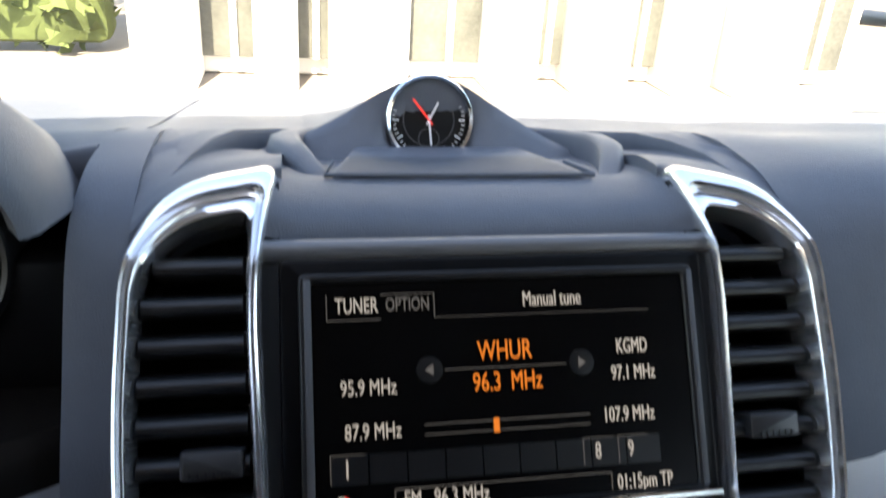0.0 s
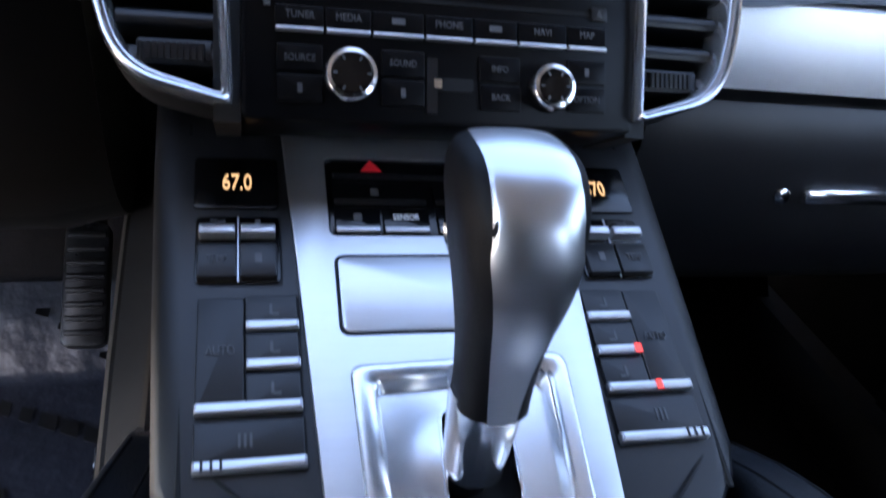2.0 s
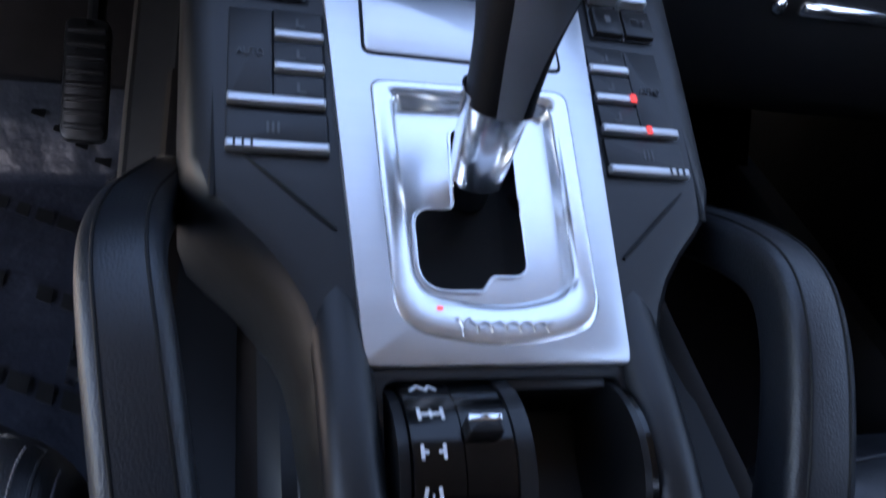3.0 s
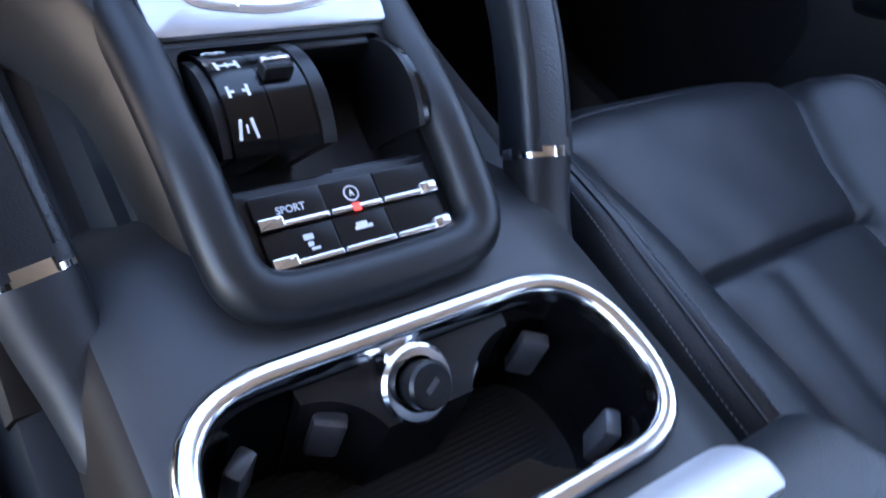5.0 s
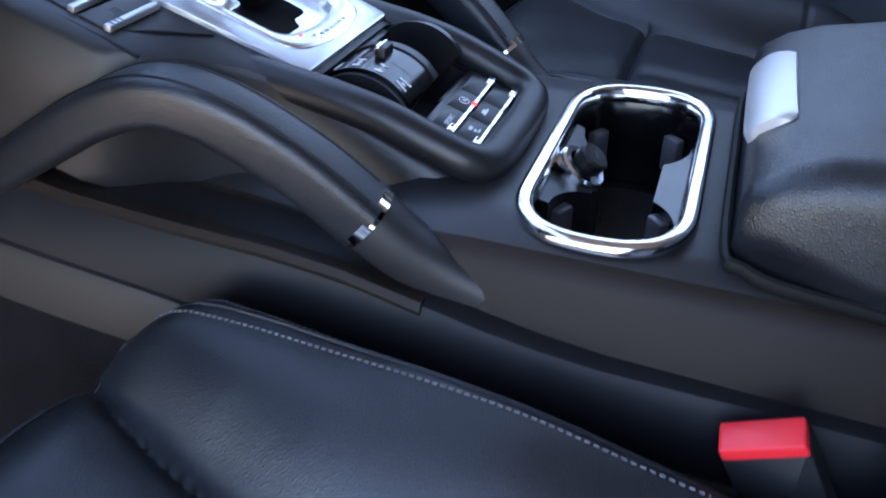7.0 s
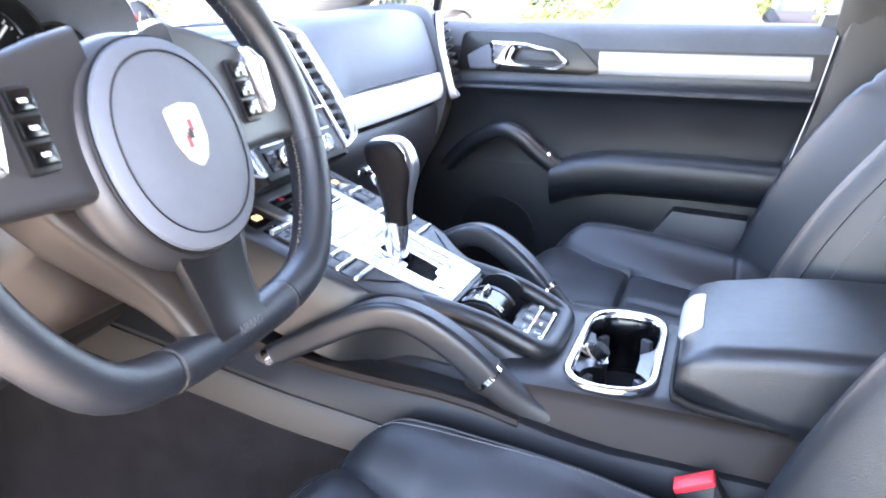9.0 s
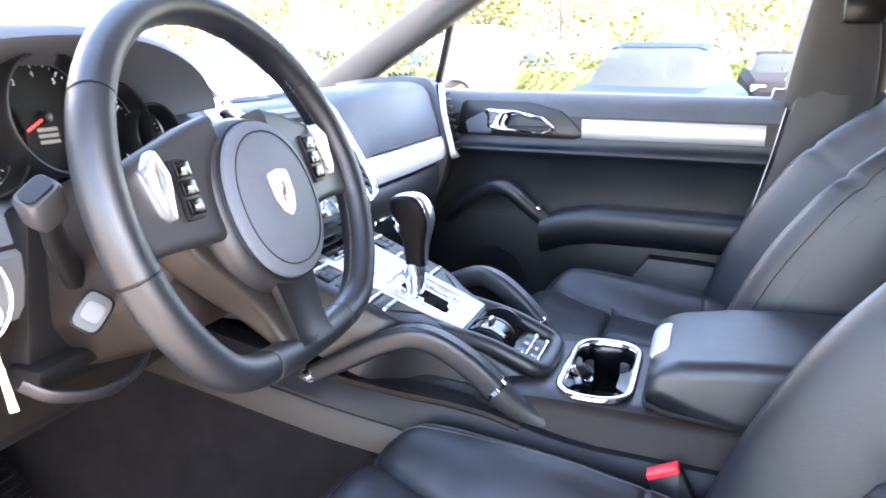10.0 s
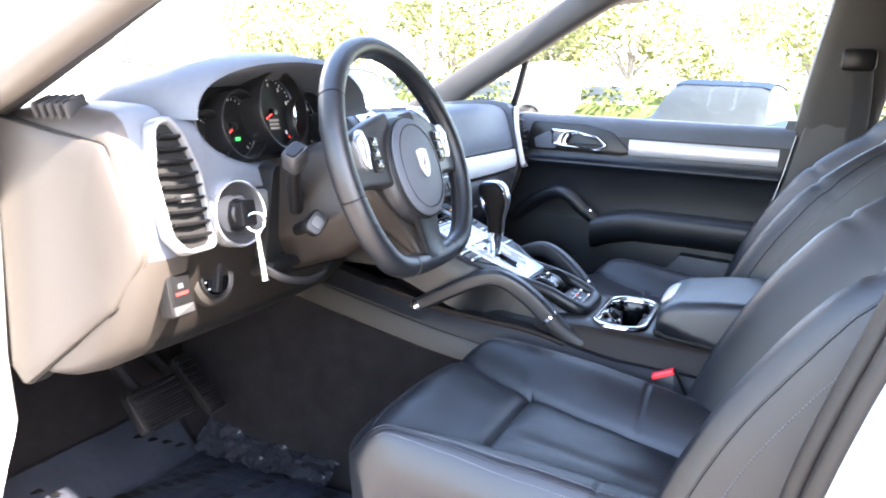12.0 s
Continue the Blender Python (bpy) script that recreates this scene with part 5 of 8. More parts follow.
# raised saddle behind the radio, hollowed into a tray for the clock pod
OUTER = [(0.0, 0.4235), (0.060, 0.4240), (0.0755, 0.432), (0.0965, 0.475), (0.0985, 0.510), (0.089, 0.545), (0.068, 0.568), (0.036, 0.579), (0.0, 0.582)]
INNER_T = [(0.0, 0.4295), (0.055, 0.4300), (0.0655, 0.437), (0.0790, 0.475), (0.0790, 0.508), (0.0705, 0.540), (0.054, 0.560), (0.028, 0.570), (0.0, 0.572)]


def round_about(half, n=4):
    pts = spline([Vector((x, y, 0)) for x, y in half], n)
    return pts + [Vector((-p.x, p.y, 0)) for p in reversed(pts[1:-1])]


def deck_z(y):
    return 0.7325 - 0.114 * (y - 0.43) - 0.12 * max(0.0, y - 0.50)


bm = bmesh.new()
out_, in_ = round_about(OUTER), round_about(INNER_T)
rings = []
for t, h in ((0.0, -0.006), (0.03, 0.0), (0.16, 0.0062), (0.40, 0.0082), (0.80, 0.0088), (0.95, 0.0078), (1.0, 0.0055), (1.05, -0.004), (1.10, -0.030)):
    ring = []
    for p, q in zip(out_, in_):
        c = p.lerp(q, t)
        rise = min(1.0, max(0.0, (c.y - 0.424) / 0.05))
        rise = rise * rise * (3 - 2 * rise)
        ring.append(Vector((c.x, c.y, deck_z(c.y) + 0.0010 - 0.0045 * (1 - rise) + h * (0.12 + 0.88 * rise))))
    rings.append(ring)
loft(bm, rings, cap=False)
part("centre_saddle", bm, DASH_SKIN, dash, "raised black grained saddle round the clock pod", sharp=60)
pod = thing("dash_clock", (0, 0.53, 0.70), "round chronometer with chrome ring in a black pod", "clock")
mclock = frame_at((-0.009, 0.5085, 0.7385), (1, 0, 0), (0, 0.30, 0.954))
bm = bmesh.new()
rows = []
for y, kh in ((0.476, 0.0), (0.484, 0.10), (0.492, 0.28), (0.500, 0.52), (0.507, 0.78)):
    rows.append([Vector((-0.009 + 0.064 * u * (1.0 + 0.9 * abs(u) ** 3), y + 0.0, 0.7130 - 0.30 * (0.512 - y) * -1 * 0.4 - 0.004 + 0.054 * kh * min(1.0, (abs(u) / 0.42) ** 3) * max(0.0, (1 - u * u)) ** 1.15)) for u in np.linspace(-1, 1, 21)] + [Vector((-0.009 + 0.058, y, 0.68)), Vector((-0.009 - 0.058, y, 0.68))])
for k in range(9):
    t = k / 8
    y = 0.5125 + 0.19 * t
    h = 0.0460 * (1 - t) ** 0.8 + 0.002
    w = 0.034 + 0.03 * (1 - t)
    zb = 0.7130 - 0.10 * (y - 0.512)
    rows.append([Vector((-0.009 + w * u * (1.0 + 0.9 * abs(u) ** 3), y, zb - 0.004 + (h + 0.006) * max(0.0, (1 - u * u)) ** 1.15)) for u in np.linspace(-1, 1, 21)] + [Vector((-0.009 + w * 0.9, y, zb - 0.03)), Vector((-0.009 - w * 0.9, y, zb - 0.03))])
loft(bm, rows)
part("pod", bm, DASH_SKIN, pod, "black grained hood", sharp=60)
bm = bmesh.new()
lathe(bm, [(0.0245, -0.012), (0.0255, 0.000), (0.0252, 0.004), (0.0242, 0.0052), (0.0226, 0.0045), (0.0218, 0.0)], mclock, 48, ring=True)
part("clock_ring", bm, CHROME, pod, "satin chrome ring")
bm = bmesh.new()
lathe(bm, [(0.0219, -0.004), (0.0219, -0.0005), (0.0005, -0.0005)], mclock, 40)
face = part("clock_face", bm, SATIN, pod, "black clock face with white ticks")
for k in range(48):
    a = 2 * math.pi * k / 48
    big = k % 4 == 0
    bar_on(flat(mclock @ pose(0, 0, 0, 0, 0, math.degrees(a))), 0.0172 if big else 0.0188, 0.0206, -0.0004 if big else -0.0002, 0.0004 if big else 0.0002, -0.0005, 0.0, WHITE_DIAL, face, "tick")
bm = bmesh.new()
lathe(bm, [(0.0148, -0.0006), (0.0148, -0.0002), (0.0142, -0.0002), (0.0142, -0.0006)], mclock, 40, ring=True)
part("clock_track", bm, PRINT_DIM, face)
for u, v, r in ((0.0, -0.0105, 0.0062), (0.0, 0.006, 0.0040)):
    bm = bmesh.new()
    lathe(bm, [(r, -0.0005), (r, 0.0), (r - 0.0006, 0.0), (r - 0.0006, -0.0005)], mclock @ Matrix.Translation((u, v, 0)), 28, ring=True)
    part("sub_dial", bm, PRINT_DIM, face)
for ang, l, mt, nm in ((128, 0.0185, LIT_RED, "hand"), (62, 0.011, WHITE_DIAL, "hand"), (-85, 0.014, WHITE_DIAL, "hand")):
    bar_on(flat(mclock @ pose(0, 0, 0, 0, 0, ang)), -0.003, l, -0.0005, 0.0005, 0.0004, 0.0009, mt, face, nm)
grille = thing("speaker_grille", (0, 0.46, 0.735), "flat black perforated speaker grille on the dash top", "speaker grille")
gm = frame_at((-0.005, 0.4640, 0.7290), (1, 0, 0), (0, 0.9935, -0.114))
GR = rounded([(-0.0620, -0.0325), (0.0620, -0.0325), (0.0460, 0.034), (-0.0460, 0.034)], [0.003, 0.003, 0.012, 0.012], 5)
# black plate in the lighter dash skin, so its sheen is in the colour
bm = bmesh.new()
slab(bm, GR, -0.004, 0.0012, flat(gm), 0.0006)
part("grille_plate", bm, DASH_SKIN, grille)
bm = bmesh.new()
for i in range(54):
    for j in range(20):
        u, v = -0.0600 + i * 0.00225 + (0.00112 if j % 2 else 0), -0.0305 + j * 0.0019
        if abs(u) > 0.0600 - 0.24 * (v + 0.0325):
            continue
        g = bmesh.ops.create_circle(bm, segments=5, radius=0.00062, cap_ends=True, matrix=gm @ Matrix.Translation((u, v, 0.00135)))
tagged(part("grille_hole", bm, RECESS, grille), kind="stuff")
bm = bmesh.new()
sweep(bm, [flat(gm)(u, v, 0.0012) for u, v in ((-0.0605, -0.0050), (-0.0655, -0.0345), (0.0655, -0.0345), (0.0605, -0.0050))], oval(0.0012, 0.0012, 8), up=(0, 0, 1))
part("grille_edge", bm, DASH_SKIN, grille)

# driver side: lower panel, cowl, hood
SHELF = [(0.86, 0.648), (0.74, 0.674), (0.60, 0.694), (0.52, 0.690), (0.485, 0.665), (0.46, 0.648), (0.42, 0.643), (0.385, 0.641), (0.360, 0.639), (0.347, 0.630)]
profile_loft("driver_cowl", (-0.60, -0.52, -0.375, -0.27, -0.235), [SHELF] * 5, DASH_SKIN, "black grained shelf below the instruments", back=0.10)
SIDE = [(0.86, 0.648), (0.74, 0.674), (0.60, 0.705), (0.50, 0.733), (0.42, 0.739), (0.386, 0.736), (0.369, 0.726), (0.359, 0.700), (0.353, 0.66), (0.350, 0.630)]
profile_loft("driver_side_pad", (-0.660, -0.64, -0.61, -0.600), [SIDE] * 4, DASH_SKIN, "black grained pad beside the side vent", back=0.08)
TOP = [(0.86, 0.657), (0.74, 0.679), (0.60, 0.704), (0.53, 0.716), (0.505, 0.714), (0.492, 0.702), (0.486, 0.680), (0.485, 0.655)]
NEAR_TOP = [(0.86, 0.659), (0.74, 0.681), (0.60, 0.707), (0.53, 0.7265), (0.50, 0.7340), (0.470, 0.7365), (0.458, 0.7350), (0.455, 0.70)]
profile_loft("driver_dash_top", (-0.60, -0.45, -0.30, -0.235, -0.205, -0.174), [TOP] * 3 + [mixed(TOP, NEAR_TOP, 0.35), mixed(TOP, NEAR_TOP, 0.85), NEAR_TOP], DASH_SKIN, "black grained dash top behind the instruments", back=0.06)
# solid near-black block, its colour giving the shade of a gap beside the dials
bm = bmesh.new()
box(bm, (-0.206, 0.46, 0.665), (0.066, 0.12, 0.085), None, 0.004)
part("cluster_shade_block", bm, RECESS, dash, "black block standing in for the shaded gap beside the instruments")
profile_loft("driver_pad", (-0.176, -0.1745, -0.170, -0.163, -0.157, -0.150), [[(y + 0.006 * (i > 3), z - 0.006) for i, (y, z) in enumerate(NEAR)], [(y + 0.001 * (i > 3), z - 0.001) for i, (y, z) in enumerate(NEAR)], NEAR, NEAR, NEAR, NEAR], DASH_SKIN, "black grained pad beside the instruments", back=0.10)
LOW = [(0.352, 0.645), (0.345, 0.632), (0.343, 0.600), (0.348, 0.572), (0.356, 0.540), (0.364, 0.505), (0.378, 0.470), (0.405, 0.437), (0.46, 0.405), (0.55, 0.385)]


def low_ring(x, dy):
    pts = spline([Vector((x, y + dy, z)) for y, z in LOW], 4)
    return pts + [Vector((x, 0.58, 0.42)), Vector((x, 0.50, 0.65))]


bm = bmesh.new()
loft(bm, [low_ring(x, dy) for x, dy in ((-0.66, 0.012), (-0.62, 0.004), (-0.56, 0.0), (-0.46, 0.0), (-0.30, 0.004), (-0.20, 0.012), (-0.165, 0.03))])
knee = part("knee_panel", bm, KNEE_PANEL, dash, "dark brown-grey knee panel, its underside painted dark as shade")
# faces below 0.455 go near black: the shade under the panel, as colour
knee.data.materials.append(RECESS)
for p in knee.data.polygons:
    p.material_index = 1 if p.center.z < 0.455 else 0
bm = bmesh.new()
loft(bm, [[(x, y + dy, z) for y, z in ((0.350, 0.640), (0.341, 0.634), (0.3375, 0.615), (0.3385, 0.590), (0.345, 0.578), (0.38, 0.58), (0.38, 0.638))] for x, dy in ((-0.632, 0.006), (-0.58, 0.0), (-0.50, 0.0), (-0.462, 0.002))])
part("trim_strip", bm, SILVER_SHADED, dash, "satin silver trim strip")


def side_block(s):
    """The dash's outer end with its cap."""
    bm = bmesh.new()
    rings = []
    for x, g in ((0.640, 0.0), (0.675, 0.0), (0.700, 0.006), (0.716, 0.020), (0.720, 0.034)):
        pr = [(0.62 - g * 0.3, 0.735 - g), (0.50, 0.752 - g), (0.42, 0.752 - g), (0.393 + g * 0.4, 0.745 - g), (0.376 + g * 0.8, 0.720 - g * 0.4), (0.360 + g, 0.66), (0.350 + g, 0.60), (0.352 + g, 0.56), (0.372 + g, 0.50), (0.41 + g, 0.44), (0.48 + g * 0.5, 0.40 + g * 0.5), (0.60, 0.39 + g * 0.4)]
        rings.append(spline([Vector((s * x, y, z)) for y, z in pr], 4) + [Vector((s * x, 0.64, 0.55))])
    loft(bm, rings)
    end = part("dash_end", bm, DASH_SKIN, dash, "grained dash end, tan-grey below the vent", sharp=55)
    end.data.materials.append(CAP_TAN)
    for p in end.data.polygons:
        c = p.center
        p.material_index = 1 if c.z < 0.575 or abs(c.x) > 0.706 else 0
    bm = bmesh.new()
    m = frame_at((s * 0.7185, 0.47, 0.57), (0, -1, 0), (0, 0, 1)) if s < 0 else frame_at((s * 0.7185, 0.47, 0.57), (0, 1, 0), (0, 0, 1))
    k = 1 if s < 0 else -1
    out = rounded([(-0.105 * k, -0.165), (-0.082 * k, -0.188), (0.076 * k, -0.062), (0.114 * k, 0.006), (0.072 * k, 0.138), (-0.105 * k, 0.162)], [0.01, 0.01, 0.03, 0.035, 0.014, 0.01], 6)

    def bent(u, v, n=0.0):
        p = m @ Vector((u, v, n))
        p.x -= s * 5.0 * max(0.0, u * k - 0.050) ** 2
        return p
    mid_ = Vector((sum(p[0] for p in out) / len(out), sum(p[1] for p in out) / len(out)))
    rings = [[bent(u, v, -0.02) for u, v in out], [bent(u, v, 0.0055) for u, v in out], [bent(u, v, 0.0082) for u, v in grown(out, -0.0012)]]
    rings += [[bent(*(Vector(p).lerp(mid_, t)), 0.0095) for p in grown(out, -0.004)] for t in (0, 0.12, 0.24, 0.36, 0.48, 0.6, 0.72, 0.84, 0.96)]
    loft(bm, rings)
    # near-black band round the cap: the gap and its rim's shadow, as colour
    gap = bmesh.new()
    loft(gap, [[bent(u, v, n) for u, v in grown(out, g)] for g, n in ((0.0022, -0.02), (0.0022, 0.0030), (-0.002, 0.0034))])
    part("cap_gap_shade", gap, RECESS, end)
    part("end_cap", bm, CAP_TAN, end, "dark grey removable end cap")
    for j in range(5):
        bm = bmesh.new()
        box(bm, (s * 0.7020, 0.457 + 0.0136 * j, 0.7430 - 0.0008 * j), (0.034, 0.0070, 0.0340), Euler((0, radians(22 * s), 0)).to_matrix(), 0.004)
        part("defroster_slat", bm, PLASTIC, end)


side_block(-1)
side_block(1)


def side_vent(s):
    vent = thing("side_vent", (s * 0.66, 0.34, 0.57), "tall black side vent with slats in a satin silver frame", "air vent", "side vents")
    m = frame_at((s * 0.655, 0.3390 if s < 0 else 0.3440, 0.657), (1, 0, 0), (0, 0.25, 0.968))

    def put(u, v, n=0.0):
        p = m @ Vector((u * s, v, n))
        p.y += (1.7 if s < 0 else 3.6) * max(0.0, u + 0.004) ** 1.5
        return p
    out = rounded([(-0.030, -0.080), (0.018, -0.082), (0.034, -0.06), (0.038, 0.02), (0.026, 0.082), (0.004, 0.088), (-0.012, 0.070), (-0.030, 0.02)], [0.012, 0.015, 0.02, 0.05, 0.02, 0.008, 0.03, 0.06], 5)
    inn = rounded([(-0.022, -0.071), (0.015, -0.074), (0.027, -0.056), (0.030, 0.02), (0.020, 0.072), (0.006, 0.077), (-0.006, 0.062), (-0.023, 0.015)], [0.010, 0.013, 0.018, 0.05, 0.018, 0.006, 0.03, 0.06], 5)
    bm = bmesh.new()
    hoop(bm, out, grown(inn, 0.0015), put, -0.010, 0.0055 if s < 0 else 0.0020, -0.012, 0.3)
    # driver frame takes the shaded silver, passenger frame the plain one
    part("vent_frame", bm, SILVER_SHADED if s < 0 else SILVER, vent, "satin silver frame")
    bm = bmesh.new()
    slab(bm, grown(out, -0.001), -0.012, -0.0025 if s < 0 else -0.0075, put)
    part("vent_back", bm, RECESS, vent)
    for k in range(9):
        v = 0.0615 - 0.0152 * k
        us = []
        for i in range(len(inn)):
            (u0, v0), (u1, v1) = inn[i], inn[(i + 1) % len(inn)]
            if (v0 - v) * (v1 - v) <= 0 and abs(v1 - v0) > 1e-9:
                us.append(u0 + (u1 - u0) * (v - v0) / (v1 - v0))
        a, b = min(us), max(us)
        bm = bmesh.new()
        up_ = 0.0 if s < 0 else 0.004
        pr = [(-0.003, -0.011), (0.0016, 0.002 + up_), (0.0028, 0.0058 + up_), (0.0014, 0.0078 + up_), (-0.0012, 0.0062 + up_), (-0.0050, -0.0105)]
        loft(bm, [[put(u, v + dv, dn) for dv, dn in pr] for u in (a + 0.0005, (a + b) / 2, b - 0.0005)])
        slat = part("slat", bm, SATIN, vent)
        if k == 5:
            bm = bmesh.new()
            slab(bm, rect((a + b) / 2 - 0.012, (a + b) / 2 + 0.009, v - 0.004, v + 0.006, 0.0015), -0.004, 0.006, put, 0.0015)
            part("slat_tab", bm, PLASTIC, slat, "black slider tab")


side_vent(-1)
side_vent(1)

# instrument hood and dials
cluster = thing("instrument_cluster", (-0.375, 0.42, 0.68), "five overlapping round dials with lit red needles under a black hood", "instruments")
CX = -0.385


def hood_ring(y, g, dz=0.0):
    """An arch over the dials, its two feet level with the top of the radio."""
    pts = []
    for k in range(33):
        a = math.pi * k / 32
        x = -math.cos(a)
        z = math.sin(a) ** (0.72 if x < 0 else 0.72 + 0.33 * x)
        pts.append(Vector((CX + x * ((0.218 if x < 0 else 0.203) + g + (0.30 * max(0.0, y - 0.36) * x * x if x < 0 else 0.0)), y + 0.014 * x * x, 0.735 + dz * min(1.0, z * 4) + (0.077 + g) * z - 0.30 * max(0.0, y - 0.37) * max(0.0, x) ** 1.5)))
    return pts


bm = bmesh.new()
loft(bm, [hood_ring(0.44, -0.034), hood_ring(0.40, -0.014), hood_ring(0.358, -0.004), hood_ring(0.352, 0.0), hood_ring(0.347, 0.003), hood_ring(0.352, 0.008, 0.002), hood_ring(0.40, 0.008, 0.008), hood_ring(0.48, -0.008, 0.004), hood_ring(0.56, -0.034, -0.016), hood_ring(0.64, -0.07, -0.046)], closed=False, cap=False)
part("hood", bm, DASH_SKIN, cluster, "black grained hood", sharp=60)
# grained bowl under the dials, running into the dash on both sides
def bowl(w, h, y):
    pts = []
    for k in range(33):
        a = math.pi * k / 32
        c, sn = -math.cos(a), math.sin(a)
        p = 2.0 if c < 0 else 3.0
        pts.append(Vector((CX + w * math.copysign(abs(c) ** (2 / p), c), y + 0.014 * c * c, 0.737 - h * sn ** (2 / p))))
    return pts


front = bowl(0.220, 0.090, 0.354)[:23]
bm = bmesh.new()
loft(bm, [[Vector((p.x, 0.352, 0.630)) for p in front], [Vector((p.x, 0.349, min(p.z, 0.640))) for p in front], front, bowl(0.213, 0.084, 0.357)[:23], bowl(0.205, 0.078, 0.366)[:23], bowl(0.180, 0.072, 0.425)[:23]], closed=False, cap=False)
part("bowl", bm, DASH_SKIN, cluster, "black grained bowl round the dials", sharp=60)
bm = bmesh.new()
loft(bm, [[(CX - 0.17, 0.425, 0.635), (CX + 0.17, 0.425, 0.635), (CX + 0.17, 0.445, 0.795), (CX - 0.17, 0.445, 0.795)], [(CX - 0.17, 0.455, 0.635), (CX + 0.17, 0.455, 0.635), (CX + 0.17, 0.475, 0.795), (CX - 0.17, 0.475, 0.795)]])
part("dial_carrier", bm, RECESS, cluster)
DN = Vector((0, 0.22, 0.975))
for x, z, r, dy, needle, red in ((CX, 0.738, 0.060, 0.004, 205, True), (CX - 0.084, 0.718, 0.050, 0.012, 215, True), (CX + 0.084, 0.718, 0.050, 0.012, 40, False), (CX - 0.150, 0.703, 0.037, 0.016, 235, True), (CX + 0.150, 0.703, 0.037, 0.016, 300, True)):
    m = frame_at((x, 0.408 + dy, z), (1, 0, 0), DN)
    bm = bmesh.new()
    lathe(bm, [(r + 0.001, -0.03), (r + 0.001, 0.024), (r - 0.0006, 0.0265), (r - 0.003, 0.0255), (r - 0.0035, 0.0)], m, 48, ring=True)
    dial = part("dial", bm, SATIN, cluster, "black dial with white figures")
    bm = bmesh.new()
    lathe(bm, [(r - 0.0036, 0.002), (r - 0.003, 0.0045), (r - 0.0048, 0.0055), (r - 0.0062, 0.0035)], m, 48, ring=True)
    part("dial_ring", bm, CHROME, dial, "thin bright ring")
    bm = bmesh.new()
    lathe(bm, [(r - 0.0036, -0.002), (r - 0.0036, 0.0012), (0.0005, 0.0012)], m, 40)
    part("dial_face", bm, RECESS, dial)
    n = 33 if r > 0.05 else 25
    for k in range(n):
        a = -50 + 280 * k / (n - 1)
        big = k % 4 == 0
        bar_on(flat(m @ pose(0, 0, 0, 0, 0, a)), (r - 0.0125) if big else (r - 0.0100), r - 0.0075, -0.0006 if big else -0.0003, 0.0006 if big else 0.0003, 0.0012, 0.0017, LIT_RED if (r > 0.05 and k < 5) else WHITE_DIAL, dial, "tick")
    if r > 0.05:
        for k in range(9):
            a = radians(230 - 280 * k / 8)
            words("lettering", str(k), 0.0085, m @ Matrix.Translation((math.cos(a) * (r - 0.0185), math.sin(a) * (r - 0.0185), 0.0015)), WHITE_DIAL, dial)
        for v in (-0.012, -0.018, -0.024):
            bar_on(flat(m), -0.012, 0.012, v - 0.0018, v + 0.0018, 0.0012, 0.0016, LIT_DIM, dial, "readout_line")
    bar_on(flat(m @ pose(0, 0, 0, 0, 0, needle)), 0.004, r - 0.013, -0.0010, 0.0010, 0.0035, 0.0048, LIT_RED if red else PRINT, dial, "needle", "lit red needle")
    bm = bmesh.new()
    lathe(bm, [(0.0065, 0.001), (0.0065, 0.006), (0.004, 0.007)], m, 24)
    part("needle_hub", bm, SATIN, dial)
    if abs(x - CX + 0.082) < 0.01:
        bar_on(flat(m), 0.002, 0.012, -0.020, -0.015, 0.0012, 0.0018, LIT_GREEN, dial, "warning_lamp", "lit green lamp")

# ignition, key, light switch, brake switch
ign = thing("ignition_switch", (-0.545, 0.33, 0.61), "round ignition lock in a wide satin silver ring", "ignition lock")
m = frame_at((-0.562, 0.3360, 0.613), (1, -0.14, 0), (0, 0.16, 1))
bm = bmesh.new()
lathe(bm, [(0.0450, -0.024), (0.0448, 0.004), (0.0440, 0.0072), (0.0428, 0.0080), (0.0413, 0.0070), (0.0405, 0.002)], m, 64, ring=True)
part("ring", bm, SATIN_METAL, ign, "thin satin silver ring")
bm = bmesh.new()
lathe(bm, [(0.0408, 0.004), (0.0385, 0.001), (0.0345, -0.003), (0.0335, -0.001), (0.0315, -0.001), (0.0305, -0.005), (0.024, -0.006)], m, 56, ring=True)
part("dish", bm, PLASTIC, ign, "dark grey stepped dish")
bm = bmesh.new()
lathe(bm, [(0.0250, -0.014), (0.0245, -0.004), (0.021, -0.003), (0.018, 0.001), (0.017, 0.008), (0.0145, 0.010)], m, 48)
part("barrel", bm, SATIN, ign)
bm = bmesh.new()
slab(bm, rect(-0.0125, 0.0135, -0.0175, 0.0175, 0.004), 0.0, 0.022, flat(m), 0.003)
part("key_head", bm, SATIN, ign, "black key head")
key = thing("car_key", (-0.545, 0.31, 0.60), "key ring with a bright metal tag hanging from the ignition", "key")
bm = bmesh.new()
mk = frame_at((-0.5600, 0.3080, 0.6045), (0.61, -0.79, 0.0), (0, 0, 1))
sweep(bm, [mk @ Vector((0.0125 * math.cos(2 * math.pi * k / 24), 0.0125 * math.sin(2 * math.pi * k / 24), 0)) for k in range(24)], oval(0.0016, 0.0016, 8), up=mk.to_3x3() @ Vector((0, 0, 1)), loop=True)
part("key_ring", bm, BRIGHT, key, "bright steel ring")
bm = bmesh.new()
